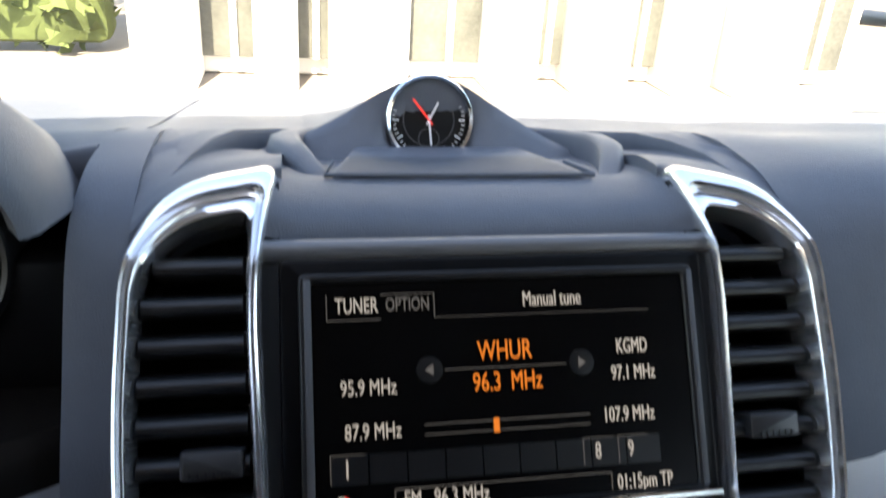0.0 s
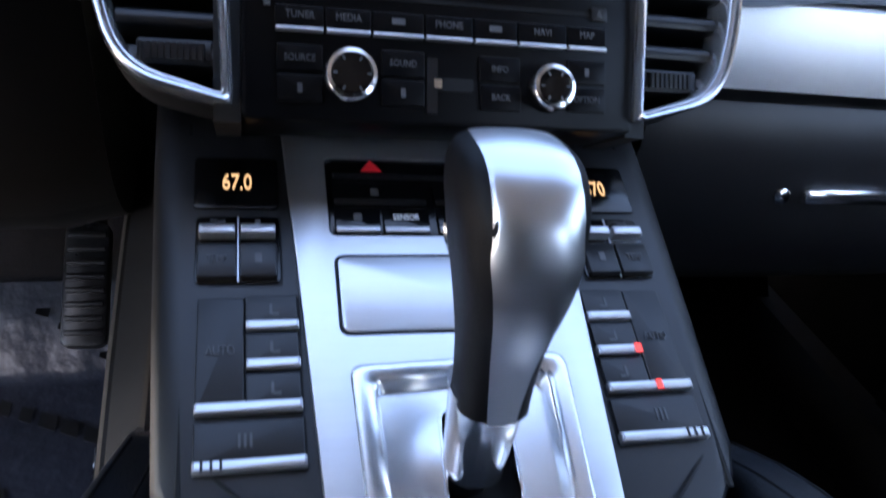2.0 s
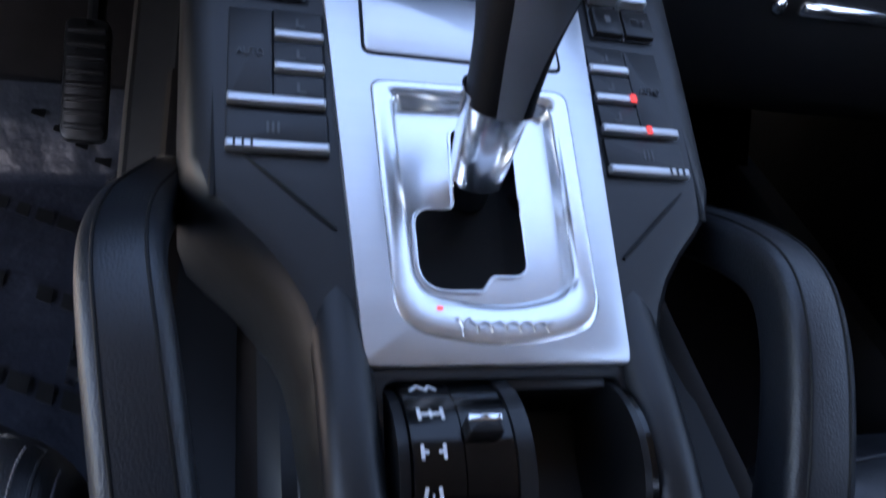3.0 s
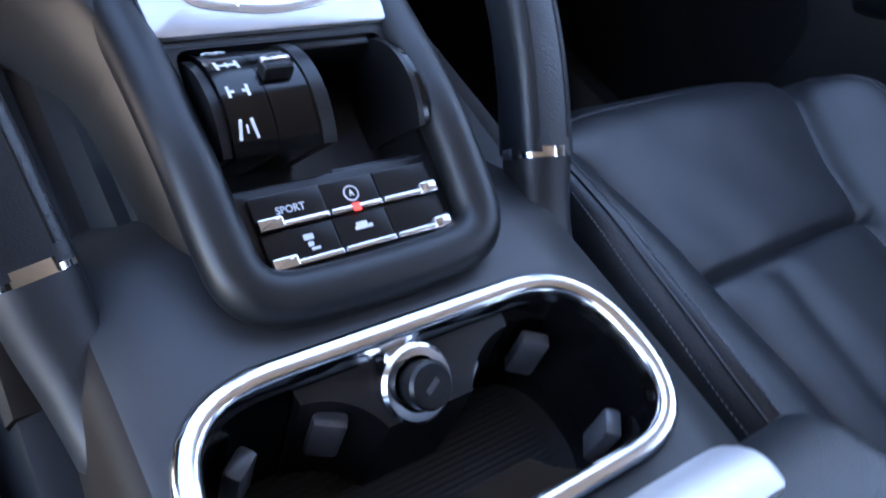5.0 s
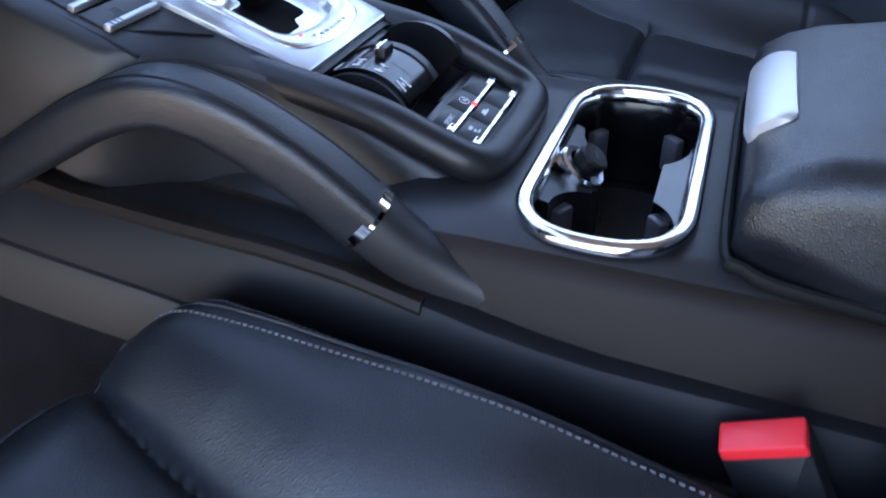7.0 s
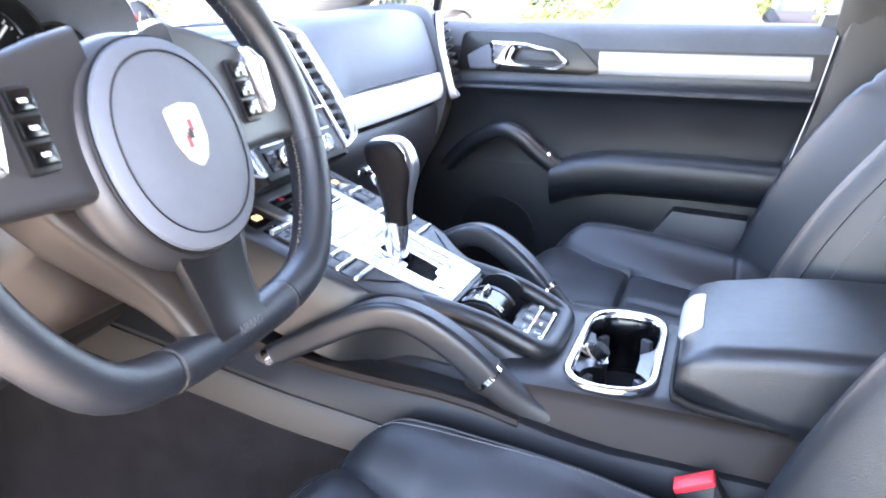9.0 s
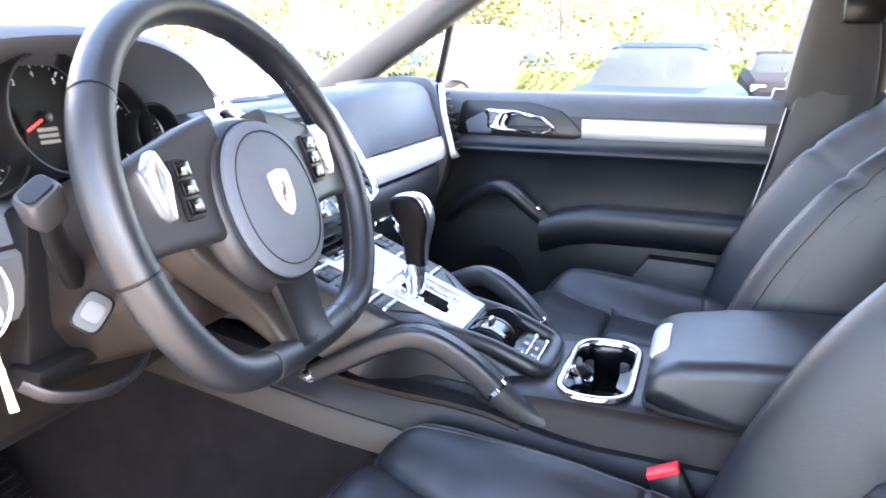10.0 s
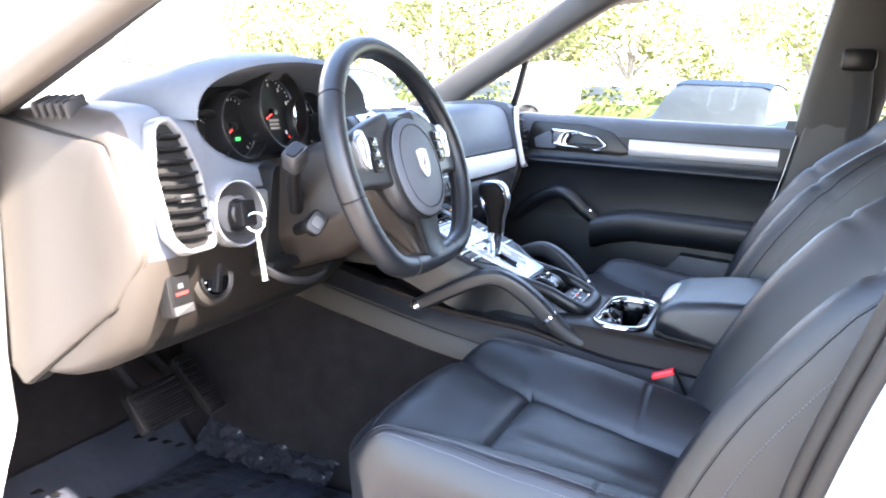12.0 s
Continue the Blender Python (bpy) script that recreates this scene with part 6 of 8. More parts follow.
sweep(bm, [Vector((-0.5600, 0.3065, 0.5935)), Vector((-0.5580, 0.3040, 0.575)), Vector((-0.5540, 0.3005, 0.5415)), Vector((-0.5520, 0.2990, 0.524))], lambda t: oval(0.0022 + 0.0016 * t, 0.0011, 10, 3), up=(-0.79, -0.61, 0.0))
part("key_tag", bm, SATIN_METAL, key, "bright metal tag")
lights = thing("light_switch", (-0.588, 0.36, 0.525), "round black rotary light switch in a satin ring", "light switch")
m = frame_at((-0.579, 0.3635, 0.524), (1, -0.06, 0), (0, 0.20, 0.98))
bm = bmesh.new()
lathe(bm, [(0.0385, -0.012), (0.0375, 0.0), (0.0320, 0.004), (0.0270, 0.001)], m, 48, ring=True)
part("bezel", bm, TRIM_DARK, lights, "dark satin bezel")
bm = bmesh.new()
lathe(bm, [(0.0270, -0.004), (0.0265, 0.004), (0.0250, 0.0055), (0.0235, 0.0045)], m, 48, ring=True)
part("ring", bm, SATIN, lights, "thin satin ring")
bm = bmesh.new()
lathe(bm, [(0.0240, -0.004), (0.0240, 0.003), (0.0005, 0.0035)], m, 40)
part("dial", bm, GLOSS, lights)
bm = bmesh.new()
slab(bm, rect(-0.0055, 0.0055, -0.0200, 0.0200, 0.005), 0.003, 0.0125, flat(m @ pose(0, 0, 0, 0, 0, -20)), 0.003)
part("grip", bm, SATIN, lights)
for k in range(6):
    a = radians(60 + 32 * k)
    bar_on(flat(m), 0.0195 * math.cos(a) - 0.0016, 0.0195 * math.cos(a) + 0.0016, 0.0195 * math.sin(a) - 0.0008, 0.0195 * math.sin(a) + 0.0008, 0.0035, 0.0040, PRINT, lights, "position_mark")
pb = thing("parking_brake_switch", (-0.655, 0.36, 0.51), "black parking brake switch with a lit red lamp", "switch")
m = frame_at((-0.655, 0.3565, 0.522), (1, 0.0, 0), (0, 0.20, 0.98))
bm = bmesh.new()
slab(bm, rect(-0.020, 0.020, -0.030, 0.026, 0.006), -0.012, 0.006, flat(m), 0.002)
part("switch_frame", bm, RECESS, pb)
bm = bmesh.new()
slab(bm, rect(-0.0165, 0.0165, -0.014, 0.0235, 0.002), 0.004, 0.0075, flat(m), 0.001)
part("switch_pad", bm, SATIN, pb)
bar_on(flat(m), -0.0100, 0.0110, -0.0025, 0.0012, 0.0075, 0.0080, LIT_RED, pb, "switch_lamp", "lit red lamp")
bar_on(flat(m), -0.0040, 0.0040, 0.0060, 0.0120, 0.0075, 0.0078, PRINT_DIM, pb, "switch_icon", r=0.001)
bm = bmesh.new()
slab(bm, rect(-0.0165, 0.0165, -0.0275, -0.0155, 0.002), 0.002, 0.0095, flat(m), 0.002)
part("switch_lip", bm, STALK_GREY, pb, "dark satin lip")

# steering column, stalks and wheel
col = thing("steering_column", (-0.385, 0.28, 0.60), "dark steering column shroud with two control stalks", "steering column")
WC = Vector((-0.385, 0.181, 0.680))
WT = radians(21)
WM = frame_at(WC, (1, 0, 0), (0, math.sin(WT), math.cos(WT)))


def wh(u, v, n=0.0):
    return WM @ Vector((u, v, n))


bm = bmesh.new()
rings = []
for n, w, h0, h1 in ((-0.055, 0.072, -0.080, 0.052), (-0.075, 0.086, -0.098, 0.060), (-0.12, 0.088, -0.106, 0.062), (-0.19, 0.090, -0.104, 0.055), (-0.27, 0.090, -0.098, 0.05)):
    rings.append([wh(u, v, n) for u, v in rounded([(-w, h0 * 0.5), (-w * 0.62, h0), (w * 0.62, h0), (w, h0 * 0.5), (w * 0.95, h1), (-w * 0.95, h1)], [0.03, 0.03, 0.03, 0.03, 0.02, 0.02], 5)])
loft(bm, rings)
part("shroud", bm, KNEE_SKIN, col, "dark brown-grey shroud", sharp=50)
bm = bmesh.new()
loft(bm, [[wh(u, v, n) for u, v in oval(a, b, 24, 2.6)] for n, a, b in ((-0.030, 0.060, 0.060), (-0.060, 0.066, 0.068))])
part("boss", bm, PLASTIC, col)
# black plate painting the shaded opening round the column, and the reach lever under it
bm = bmesh.new()
slab(bm, rounded([(-0.508, 0.508), (-0.280, 0.500), (-0.280, 0.660), (-0.485, 0.672)], 0.016, 5), 0.0, 0.0275, lambda u, v, n=0.0: Vector((u, 0.362 - n, v)), 0.002)
part("column_shade_plate", bm, RECESS, col, "black plate standing in for the shaded opening round the column")
bm = bmesh.new()
sweep(bm, spline([(-0.528, 0.318, 0.533), (-0.512, 0.300, 0.519), (-0.475, 0.284, 0.510), (-0.435, 0.284, 0.512), (-0.400, 0.296, 0.522)], 6), oval(0.0035, 0.0065, 14, 2.4), up=(0, -0.5, 1))
part("reach_lever", bm, CONSOLE_BLACK, col, "dark curved adjusting lever")
# solid black block for the shade behind the lever
bm = bmesh.new()
box(bm, (-0.462, 0.335, 0.531), (0.100, 0.040, 0.016), bevel=0.006)
part("lever_shade_block", bm, RECESS, col)
for root, tip, r in (((-0.472, 0.305, 0.610), (-0.541, 0.260, 0.699), 0.0090), ((-0.466, 0.305, 0.580), (-0.527, 0.235, 0.607), 0.0085), ((-0.300, 0.285, 0.655), (-0.22, 0.255, 0.675), 0.008)):
    root, tip = Vector(root), Vector(tip)
    bm = bmesh.new()
    sweep(bm, [root, root.lerp(tip, 0.5) + Vector((0, 0.003, 0)), root.lerp(tip, 0.78)], lambda t: oval(r * (1.15 - 0.25 * t), r * (1.1 - 0.2 * t), 14), up=(0, 1, 0.3))
    st = part("stalk", bm, SATIN, col, "black control stalk")
    bm = bmesh.new()
    d = (tip - root).normalized()
    sweep(bm, [root.lerp(tip, 0.74), root.lerp(tip, 0.80), tip, tip + d * 0.004], lambda t: oval((0.011, 0.0155, 0.0165, 0.0145)[min(3, int(t * 3.01))], (0.009, 0.0120, 0.0125, 0.0105)[min(3, int(t * 3.01))], 18, 4), up=(0, 1, 0.3))
    low = root.z < 0.6
    part("stalk_tip", bm, SATIN if low else STALK_GREY, st, "black stalk tip with white marks" if low else "satin grey stalk tip")
    bm = bmesh.new()
    sweep(bm, [tip + d * 0.003, tip + d * 0.0065], oval(0.0075 if low else 0.0125, 0.0075, 18, 4), up=(0, 1, 0.3))
    part("end_button", bm, STALK_GREY if low else SATIN, st, "satin grey end button" if low else "black end button")

wheel = thing("steering_wheel", WC, "black leather three-spoke steering wheel with a flat bottom", "steering wheel")
R = 0.172


def rim_pt(a):
    """Rim centre line; flattened at the bottom."""
    u, v = R * math.cos(a), R * math.sin(a)
    lo = -0.150
    if v < lo + 0.03:
        k = (lo + 0.03 - v)
        v = lo + 0.03 - 0.03 * (1 - math.exp(-k / 0.03)) * 1.0
    return wh(u, v, 0.004 * math.cos(2 * a))


def arc(a0, a1, n):
    return [rim_pt(radians(a0 + (a1 - a0) * k / n)) for k in range(n + 1)]


def rim_part(a0, a1, n, material, label="", grow=0.0, name="rim"):
    bm = bmesh.new()
    axis = WM.to_3x3() @ Vector((0, 0, 1))
    def sec(t):
        return oval(0.0150 + grow, 0.0172 + grow, 16, 2.2)
    sweep(bm, arc(a0, a1, n), sec, up=axis)
    return part(name, bm, material, wheel, label)


CUTS = (34, 146, 192, 247, 293, 348, 394)
for a0, a1 in zip(CUTS, CUTS[1:]):
    rim_part(a0 + 0.25, a1 - 0.25, max(8, int((a1 - a0) / 4)), LEATHER, "black leather rim section")
rim_part(-0.001, 360, 90, RECESS, grow=-0.0008, name="rim_core")
# perforated grip stitching
axis = WM.to_3x3() @ Vector((0, 0, 1))
bm = bmesh.new()
for a0, a1 in ((-60, 40), (140, 240)):
    for k in range(int((a1 - a0) * 0.9)):
        a = a0 + k / 0.9
        p, q = rim_pt(radians(a)), rim_pt(radians(a + 0.6))
        c = (p - WC).normalized()
        box(bm, p - c * 0.0150, (0.0035, 0.0012, 0.0012), Matrix.Rotation(radians(a + (35 if k % 2 else -35)), 3, "Z"))
tagged(part("rim_stitch", bm, SEAM_PALE, wheel, "grey seam stitching inside the rim"), kind="stuff")
# hub
HUB = [(u, v - 0.012) for u, v in oval(0.0755, 0.0790, 48, 2.2)]
bm = bmesh.new()
loft(bm, [[wh(u, v, n) for u, v in pts] for pts, n in ((grown(HUB, -0.010), -0.035), (HUB, -0.018), (grown(HUB, 0.001), 0.004), (grown(HUB, -0.003), 0.0125), (grown(HUB, -0.010), 0.0175))])
part("hub", bm, PLASTIC, wheel)
# brown-grey housing behind the hub, narrowing down into the lower spoke
bm = bmesh.new()
loft(bm, [[wh(u, v, n) for u, n in rounded([(-w, n0), (w, n0), (w, n1), (-w, n1)], 0.010, 4)] for v, w, n0, n1 in ((0.020, 0.100, -0.050, -0.012), (-0.022, 0.097, -0.050, -0.008), (-0.050, 0.082, -0.046, -0.004), (-0.080, 0.060, -0.038, 0.000), (-0.105, 0.046, -0.026, 0.003), (-0.128, 0.040, -0.014, 0.006), (-0.146, 0.038, -0.008, 0.008))])
part("hub_housing", bm, KNEE_SKIN, wheel, "dark brown-grey hub housing", sharp=60)
CAPO = [(u, v) for u, v in oval(0.0665, 0.0715, 48, 2.15)]
bm = bmesh.new()
loft(bm, [[wh(u * k, v * k - 0.012, n) for u, v in CAPO] for k, n in ((1.0, 0.010), (1.0, 0.0200), (0.985, 0.0235), (0.94, 0.0255), (0.86, 0.0270), (0.84, 0.0262), (0.82, 0.0268), (0.5, 0.0295), (0.2, 0.0305), (0.02, 0.0307))])
part("airbag_cover", bm, DASH_SKIN, wheel, "oval black airbag cover", sharp=25)
for k, n, r in ((1.012, 0.0195, 0.0014), (0.845, 0.0268, 0.0007)):
    bm = bmesh.new()
    sweep(bm, [wh(u * k, v * k - 0.012, n) for u, v in CAPO], oval(r, r, 6), up=WM.to_3x3() @ Vector((0, 0, 1)), loop=True)
    part("cover_groove", bm, RECESS, wheel)
SH = rounded([(-0.0135, 0.0165), (0.0, 0.0185), (0.0135, 0.0165), (0.0130, -0.003), (0.0075, -0.0140), (0.0, -0.0190), (-0.0075, -0.0140), (-0.0130, -0.003)], 0.003, 3)
SH = [(u * 1.1, v * 1.1) for u, v in SH]
bm = bmesh.new()
slab(bm, [(u, v - 0.009) for u, v in SH], 0.0290, 0.0322, wh, 0.0008)
CREST_RED = mat("crest_red", (0.22, 0.015, 0.02), 0.3, var=0.1, scale=60)
GOLD = mat("pale_gold_enamel", (0.42, 0.38, 0.33), 0.35, metal=0.4, var=0.1, scale=60)
crest = part("emblem", bm, GOLD, wheel, "small shield emblem, gold red and silver")
for u0, u1, v0, v1, mt in ((-0.0105, -0.0012, 0.0015, 0.0095, GOLD), (0.0012, 0.0045, 0.0015, 0.0095, CREST_RED), (0.0060, 0.0100, 0.0015, 0.0095, GOLD), (-0.0095, -0.0060, -0.0085, 0.0, GOLD), (-0.0045, -0.0012, -0.0085, 0.0, CREST_RED), (0.0012, 0.0090, -0.0085, 0.0, GOLD), (-0.0095, 0.0095, 0.0112, 0.0150, GOLD), (-0.0028, 0.0028, -0.0028, 0.0040, SATIN)):
    bar_on(wh, u0, u1, v0 - 0.009, v1 - 0.009, 0.0320, 0.0326, mt, crest, "emblem_field")
words("lettering", "AIRBAG", 0.0085, WM @ Matrix.Translation((0.0, -0.141, 0.0185)), PRINT_DIM, wheel, wide=0.9)
# side spokes with shift buttons and keys
for s in (-1, 1):
    bm = bmesh.new()
    secs = []
    for u, v0, v1, n0, n1 in ((0.040, -0.036, 0.072, -0.016, 0.0150), (0.066, -0.032, 0.067, -0.014, 0.0140), (0.092, -0.029, 0.060, -0.012, 0.0120), (0.125, -0.027, 0.051, -0.010, 0.0092), (0.162, -0.028, 0.040, -0.009, 0.0075)):
        secs.append([wh(s * u, v, n) for v, n in rounded([(v0, n0), (v1, n0), (v1, n1), (v0, n1)], 0.008, 4)])
    loft(bm, secs)
    part("spoke", bm, PLASTIC, wheel)
    bm = bmesh.new()
    pd = rounded([(0.1190, 0.053), (0.1380, 0.036), (0.1310, 0.001), (0.1225, -0.008), (0.1118, 0.028)], [0.006, 0.008, 0.006, 0.005, 0.012], 5)
    pd = [(s * u, v) for u, v in (pd[::-1] if s > 0 else pd)]
    loft(bm, [[wh(u, v, n) for u, v in pts] for pts, n in ((pd, 0.006), (pd, 0.0125), (grown(pd, -0.0015), 0.0165), (grown(pd, -0.003), 0.0168), (grown(pd, -0.004), 0.0150), (grown(pd, -0.008), 0.0142))])
    part("shift_button", bm, SATIN_METAL, wheel, "satin silver shift button", sharp=30)
    bm = bmesh.new()
    slab(bm, rect(*sorted((s * 0.0880, s * 0.1075)), -0.009, 0.0400, 0.003), 0.009, 0.0150, wh, 0.001)
    pad = part("control_pad", bm, SATIN, wheel, "black control pad")
    for v in (0.0005, 0.0155, 0.0305):
        bar_on(wh, *sorted((s * 0.0895, s * 0.1060)), v - 0.006, v + 0.0068, 0.0135, 0.0178, GLOSS, pad, "button", r=0.0018, bevel=0.0012)
        bar_on(wh, *sorted((s * 0.0950, s * 0.1005)), v - 0.001, v + 0.0012, 0.0178, 0.0181, PRINT, pad, "button_icon")
bm = bmesh.new()
secs = []
for v, w, n in ((-0.070, 0.036, 0.0150), (-0.092, 0.0310, 0.0125), (-0.115, 0.0275, 0.0115), (-0.132, 0.0275, 0.0120), (-0.142, 0.0285, 0.0135)):
    secs.append([wh(u, v, n + d) for u, d in ((-w, -0.008), (-w * 0.97, -0.001), (-w * 0.90, 0.0), (w * 0.90, 0.0), (w * 0.97, -0.001), (w, -0.008))])
loft(bm, secs)
part("spoke", bm, SATIN, wheel, "dark satin lower spoke")
for a0 in (248, 292):
    rim_part(a0 - 0.30, a0 + 0.30, 2, SEAM_PALE, "pale seam across the rim", 0.0003, "rim_seam")


# ---- armrest box ----
arm = thing("armrest_box", (0, -0.3, 0.39), "padded black leather armrest lid with a wide silver latch", "armrest")


def lid_ring(y, zt, zb, w, r=0.02):
    pts = rounded([(-w + 0.010, zb), (w - 0.010, zb), (w + 0.004, zt * 0.45 + zb * 0.55), (w - 0.002, zt), (-w + 0.002, zt), (-w - 0.004, zt * 0.45 + zb * 0.55)], [0.010, 0.010, 0.02, r, r, 0.02], 6)
    return [Vector((x, y, z + 0.004 * (1 - (x / w) ** 2) * (1 if z > zt - 0.01 else 0))) for x, z in pts]


bm = bmesh.new()
loft(bm, [lid_ring(*q) for q in ((-0.158, 0.428, 0.410, 0.097, 0.006), (-0.1560, 0.436, 0.404, 0.100, 0.009), (-0.160, 0.4430, 0.400, 0.103, 0.012), (-0.172, 0.4515, 0.396, 0.105, 0.016), (-0.19, 0.4585, 0.384, 0.107), (-0.215, 0.462, 0.368, 0.109), (-0.25, 0.468, 0.352, 0.112), (-0.30, 0.472, 0.342, 0.114), (-0.36, 0.474, 0.340, 0.114), (-0.50, 0.474, 0.345, 0.112), (-0.53, 0.466, 0.375, 0.104), (-0.545, 0.45, 0.385, 0.10))])
part("lid", bm, LEATHER, arm, "padded black leather lid", sharp=45)
bm = bmesh.new()
sweep(bm, spline([(-0.112, -0.30, 0.3905), (-0.109, -0.19, 0.398), (-0.104, -0.163, 0.4025), (-0.092, -0.1545, 0.4035), (0.0, -0.1535, 0.404), (0.092, -0.1545, 0.4035), (0.104, -0.163, 0.4025), (0.109, -0.19, 0.398), (0.112, -0.30, 0.3905)], 5), oval(0.0028, 0.0045, 8))
part("lid_gap", bm, RECESS, arm)
m = frame_at((0.0050, -0.1665, 0.4450), (-1, 0, 0), (0, -0.84, 0.54))
bm = bmesh.new()
rows = []
for u in (-0.0512, -0.0510, -0.0503, -0.0490, -0.0465, -0.043, -0.03, -0.015, 0.0, 0.015, 0.03, 0.043, 0.0465, 0.0490, 0.0503, 0.0510, 0.0512):
    e = 1 - 0.30 * (max(0.0, abs(u) - 0.0462) / 0.005) ** 2
    rows.append([m @ Vector((u * 0.94, v * e * 0.95, 0.0030 + 0.0050 * max(0.0, 1 - (v / 0.0146) ** 2) ** 0.6 + 0.0015 * (1 - (u / 0.051) ** 2))) for v in np.linspace(-0.0145, 0.0140, 11)] + [m @ Vector((u * 0.94, 0.0133 * e, -0.012)), m @ Vector((u * 0.94, -0.0138 * e, -0.012))])
loft(bm, rows)
part("latch", bm, SILVER, arm, "satin silver latch")
for s in (-1, 1):
    bm = bmesh.new()
    sweep(bm, [Vector((s * 0.1045, -0.185, 0.4345)), Vector((s * 0.1065, -0.25, 0.4480)), Vector((s * 0.1075, -0.38, 0.4545)), Vector((s * 0.1075, -0.50, 0.4545))], oval(0.0008, 0.0008, 6))
    part("lid_seam", bm, RECESS, arm)
    for k in range(58):
        bm = bmesh.new()
        t = k / 57
        y = -0.19 - 0.30 * t
        z = 0.4405 + 0.0165 * min(1, t * 2.4) ** 0.7
        box(bm, (s * (0.1045 + 0.002 * min(1, 3 * t)), y, z + 0.0022), (0.0009, 0.0036, 0.0009))
        part("stitch", bm, STITCH, arm)



# ---- seats ----
def groove(d, w, depth):
    return -depth * math.exp(-(d / w) ** 2)


def seat(cx, dy, recline, label, fwd=0.0):
    th = thing("driver_seat" if cx < 0 else "passenger_seat", (cx, -0.05 + dy, 0.0), label, "seat", "front seats")
    # base
    bm = bmesh.new()
    loft(bm, [[(cx + x, y + dy, z) for x, y in rect(-0.19, 0.19, -0.27, 0.13, 0.04, 5)] for z in (0.06, 0.20)])
    part("seat_base", bm, PLASTIC, th, "black plastic seat base")
    for s in (-1, 1):
        bm = bmesh.new()
        box(bm, (cx + s * 0.17, -0.05 + dy, 0.03), (0.03, 0.46, 0.06), bevel=0.006)
        part("seat_rail", bm, SATIN, th)
    # cushion
    NU, NV, HW = 170, 150, 0.222

    def half_w(v):
        return HW - 0.030 * max(0, (0.50 - v) / 0.50) ** 1.4

    def seam_x(v):
        return 0.078 + 0.040 * v + 0.055 * v ** 3

    def cushion(u, v):
        """u -1..1 across, v 0..1 from back to front."""
        x = u * half_w(v)
        y = -0.30 + 0.486 * v - 0.074 * abs(u) ** 5 * (v > 0.35) * ((v - 0.35) / 0.65) ** 2
        ax = abs(x)
        sx = seam_x(v)
        drop = 0.026 * (1 - min(1.0, max(0.0, (v - 0.72) / 0.28)) ** 1.5)
        z = 0.303 + 0.058 * v + 0.005 * math.sin(v * math.pi) - drop
        if ax > sx:
            k = (ax - sx) / (half_w(v) - sx)
            z += 0.026 * math.sin(min(1.0, k * 1.25) * math.pi * 0.5) * (1 - 0.75 * v ** 4) + drop * math.sin(min(1.0, k * 1.6) * math.pi * 0.5)
            z -= 0.045 * max(0, (k - 0.72) / 0.28) ** 2.2
        else:
            z += 0.004 * math.cos(ax / sx * math.pi / 2)
        z += groove(ax - sx, 0.018, 0.004) + groove(ax - sx, 0.0048, 0.007 * (1 if v < 0.90 else max(0, (1.0 - v) / 0.10)))
        if ax < sx + 0.004:
            z += groove(v - 0.622, 0.030, 0.0050) + groove(v - 0.622, 0.0065, 0.0080) + (groove(x + 0.035, 0.014, 0.0030) if v < 0.60 else 0.0)
        else:
            z += groove(v - 0.27, 0.0045, 0.0032)
        z -= 0.056 * max(0, (v - 0.84) / 0.16) ** 2.3
        z += 0.0016 * noise.noise(Vector((x * 18, y * 18, cx * 3)))
        return Vector((cx + x, y + dy, z))
    bm = bmesh.new()
    grid = [[cushion(-1 + 2 * i / NU, j / NV) for i in range(NU + 1)] for j in range(NV + 1)]
    vs = [[bm.verts.new(p) for p in row] for row in grid]
    for j in range(NV):
        for i in range(NU):
            bm.faces.new((vs[j][i], vs[j][i + 1], vs[j + 1][i + 1], vs[j + 1][i]))
    edge = vs[0] + [vs[j][NU] for j in range(1, NV + 1)] + vs[NV][NU - 1::-1] + [vs[j][0] for j in range(NV - 1, 0, -1)]
    c = Vector((cx, -0.06 + dy, 0))
    last = edge
    for dz, k in ((0.02, 0.996), (0.06, 0.980), (0.12, 0.955)):
        ring = [bm.verts.new(Vector((c.x + (e.co.x - c.x) * k, c.y + (e.co.y - c.y) * k, max(0.165, e.co.z - dz)))) for e in edge]
        for i in range(len(edge)):
            j = (i + 1) % len(edge)
            bm.faces.new((last[i], last[j], ring[j], ring[i]))
        last = ring
    bm.faces.new(last)
    part("cushion", bm, LEATHER, th, "black leather cushion", sharp=70)
    # piping along the cushion's rim and twin stitches on the seams
    bm = bmesh.new()
    loop = [cushion(-0.90, j / 30) + Vector((0, 0, 0.0008)) for j in range(4, 29)] + [cushion(-0.90 + 1.8 * i / 20, 0.935) + Vector((0, 0, 0.001)) for i in range(1, 20)] + [cushion(0.90, j / 30) + Vector((0, 0, 0.0008)) for j in range(28, 3, -1)]
    sweep(bm, loop, oval(0.0010, 0.0008, 8))
    part("piping", bm, LEATHER, th)
    for ku in (0.865, 0.935):
        for s in (-1, 1):
            bm = bmesh.new()
            for k in range(95):
                p = cushion(s * ku, 0.10 + 0.82 * k / 95)
                q = cushion(s * ku, 0.10 + 0.82 * (k + 0.6) / 95)
                sweep(bm, [p + Vector((0, 0, 0.0006)), q + Vector((0, 0, 0.0006))], oval(0.0007, 0.0006, 4))
            tagged(part("seam_thread", bm, STITCH, th), kind="stuff")
    # backrest
    a = radians(recline)
    ax_v, ax_n = Vector((0, -math.sin(a), math.cos(a))), Vector((0, math.cos(a), math.sin(a)))
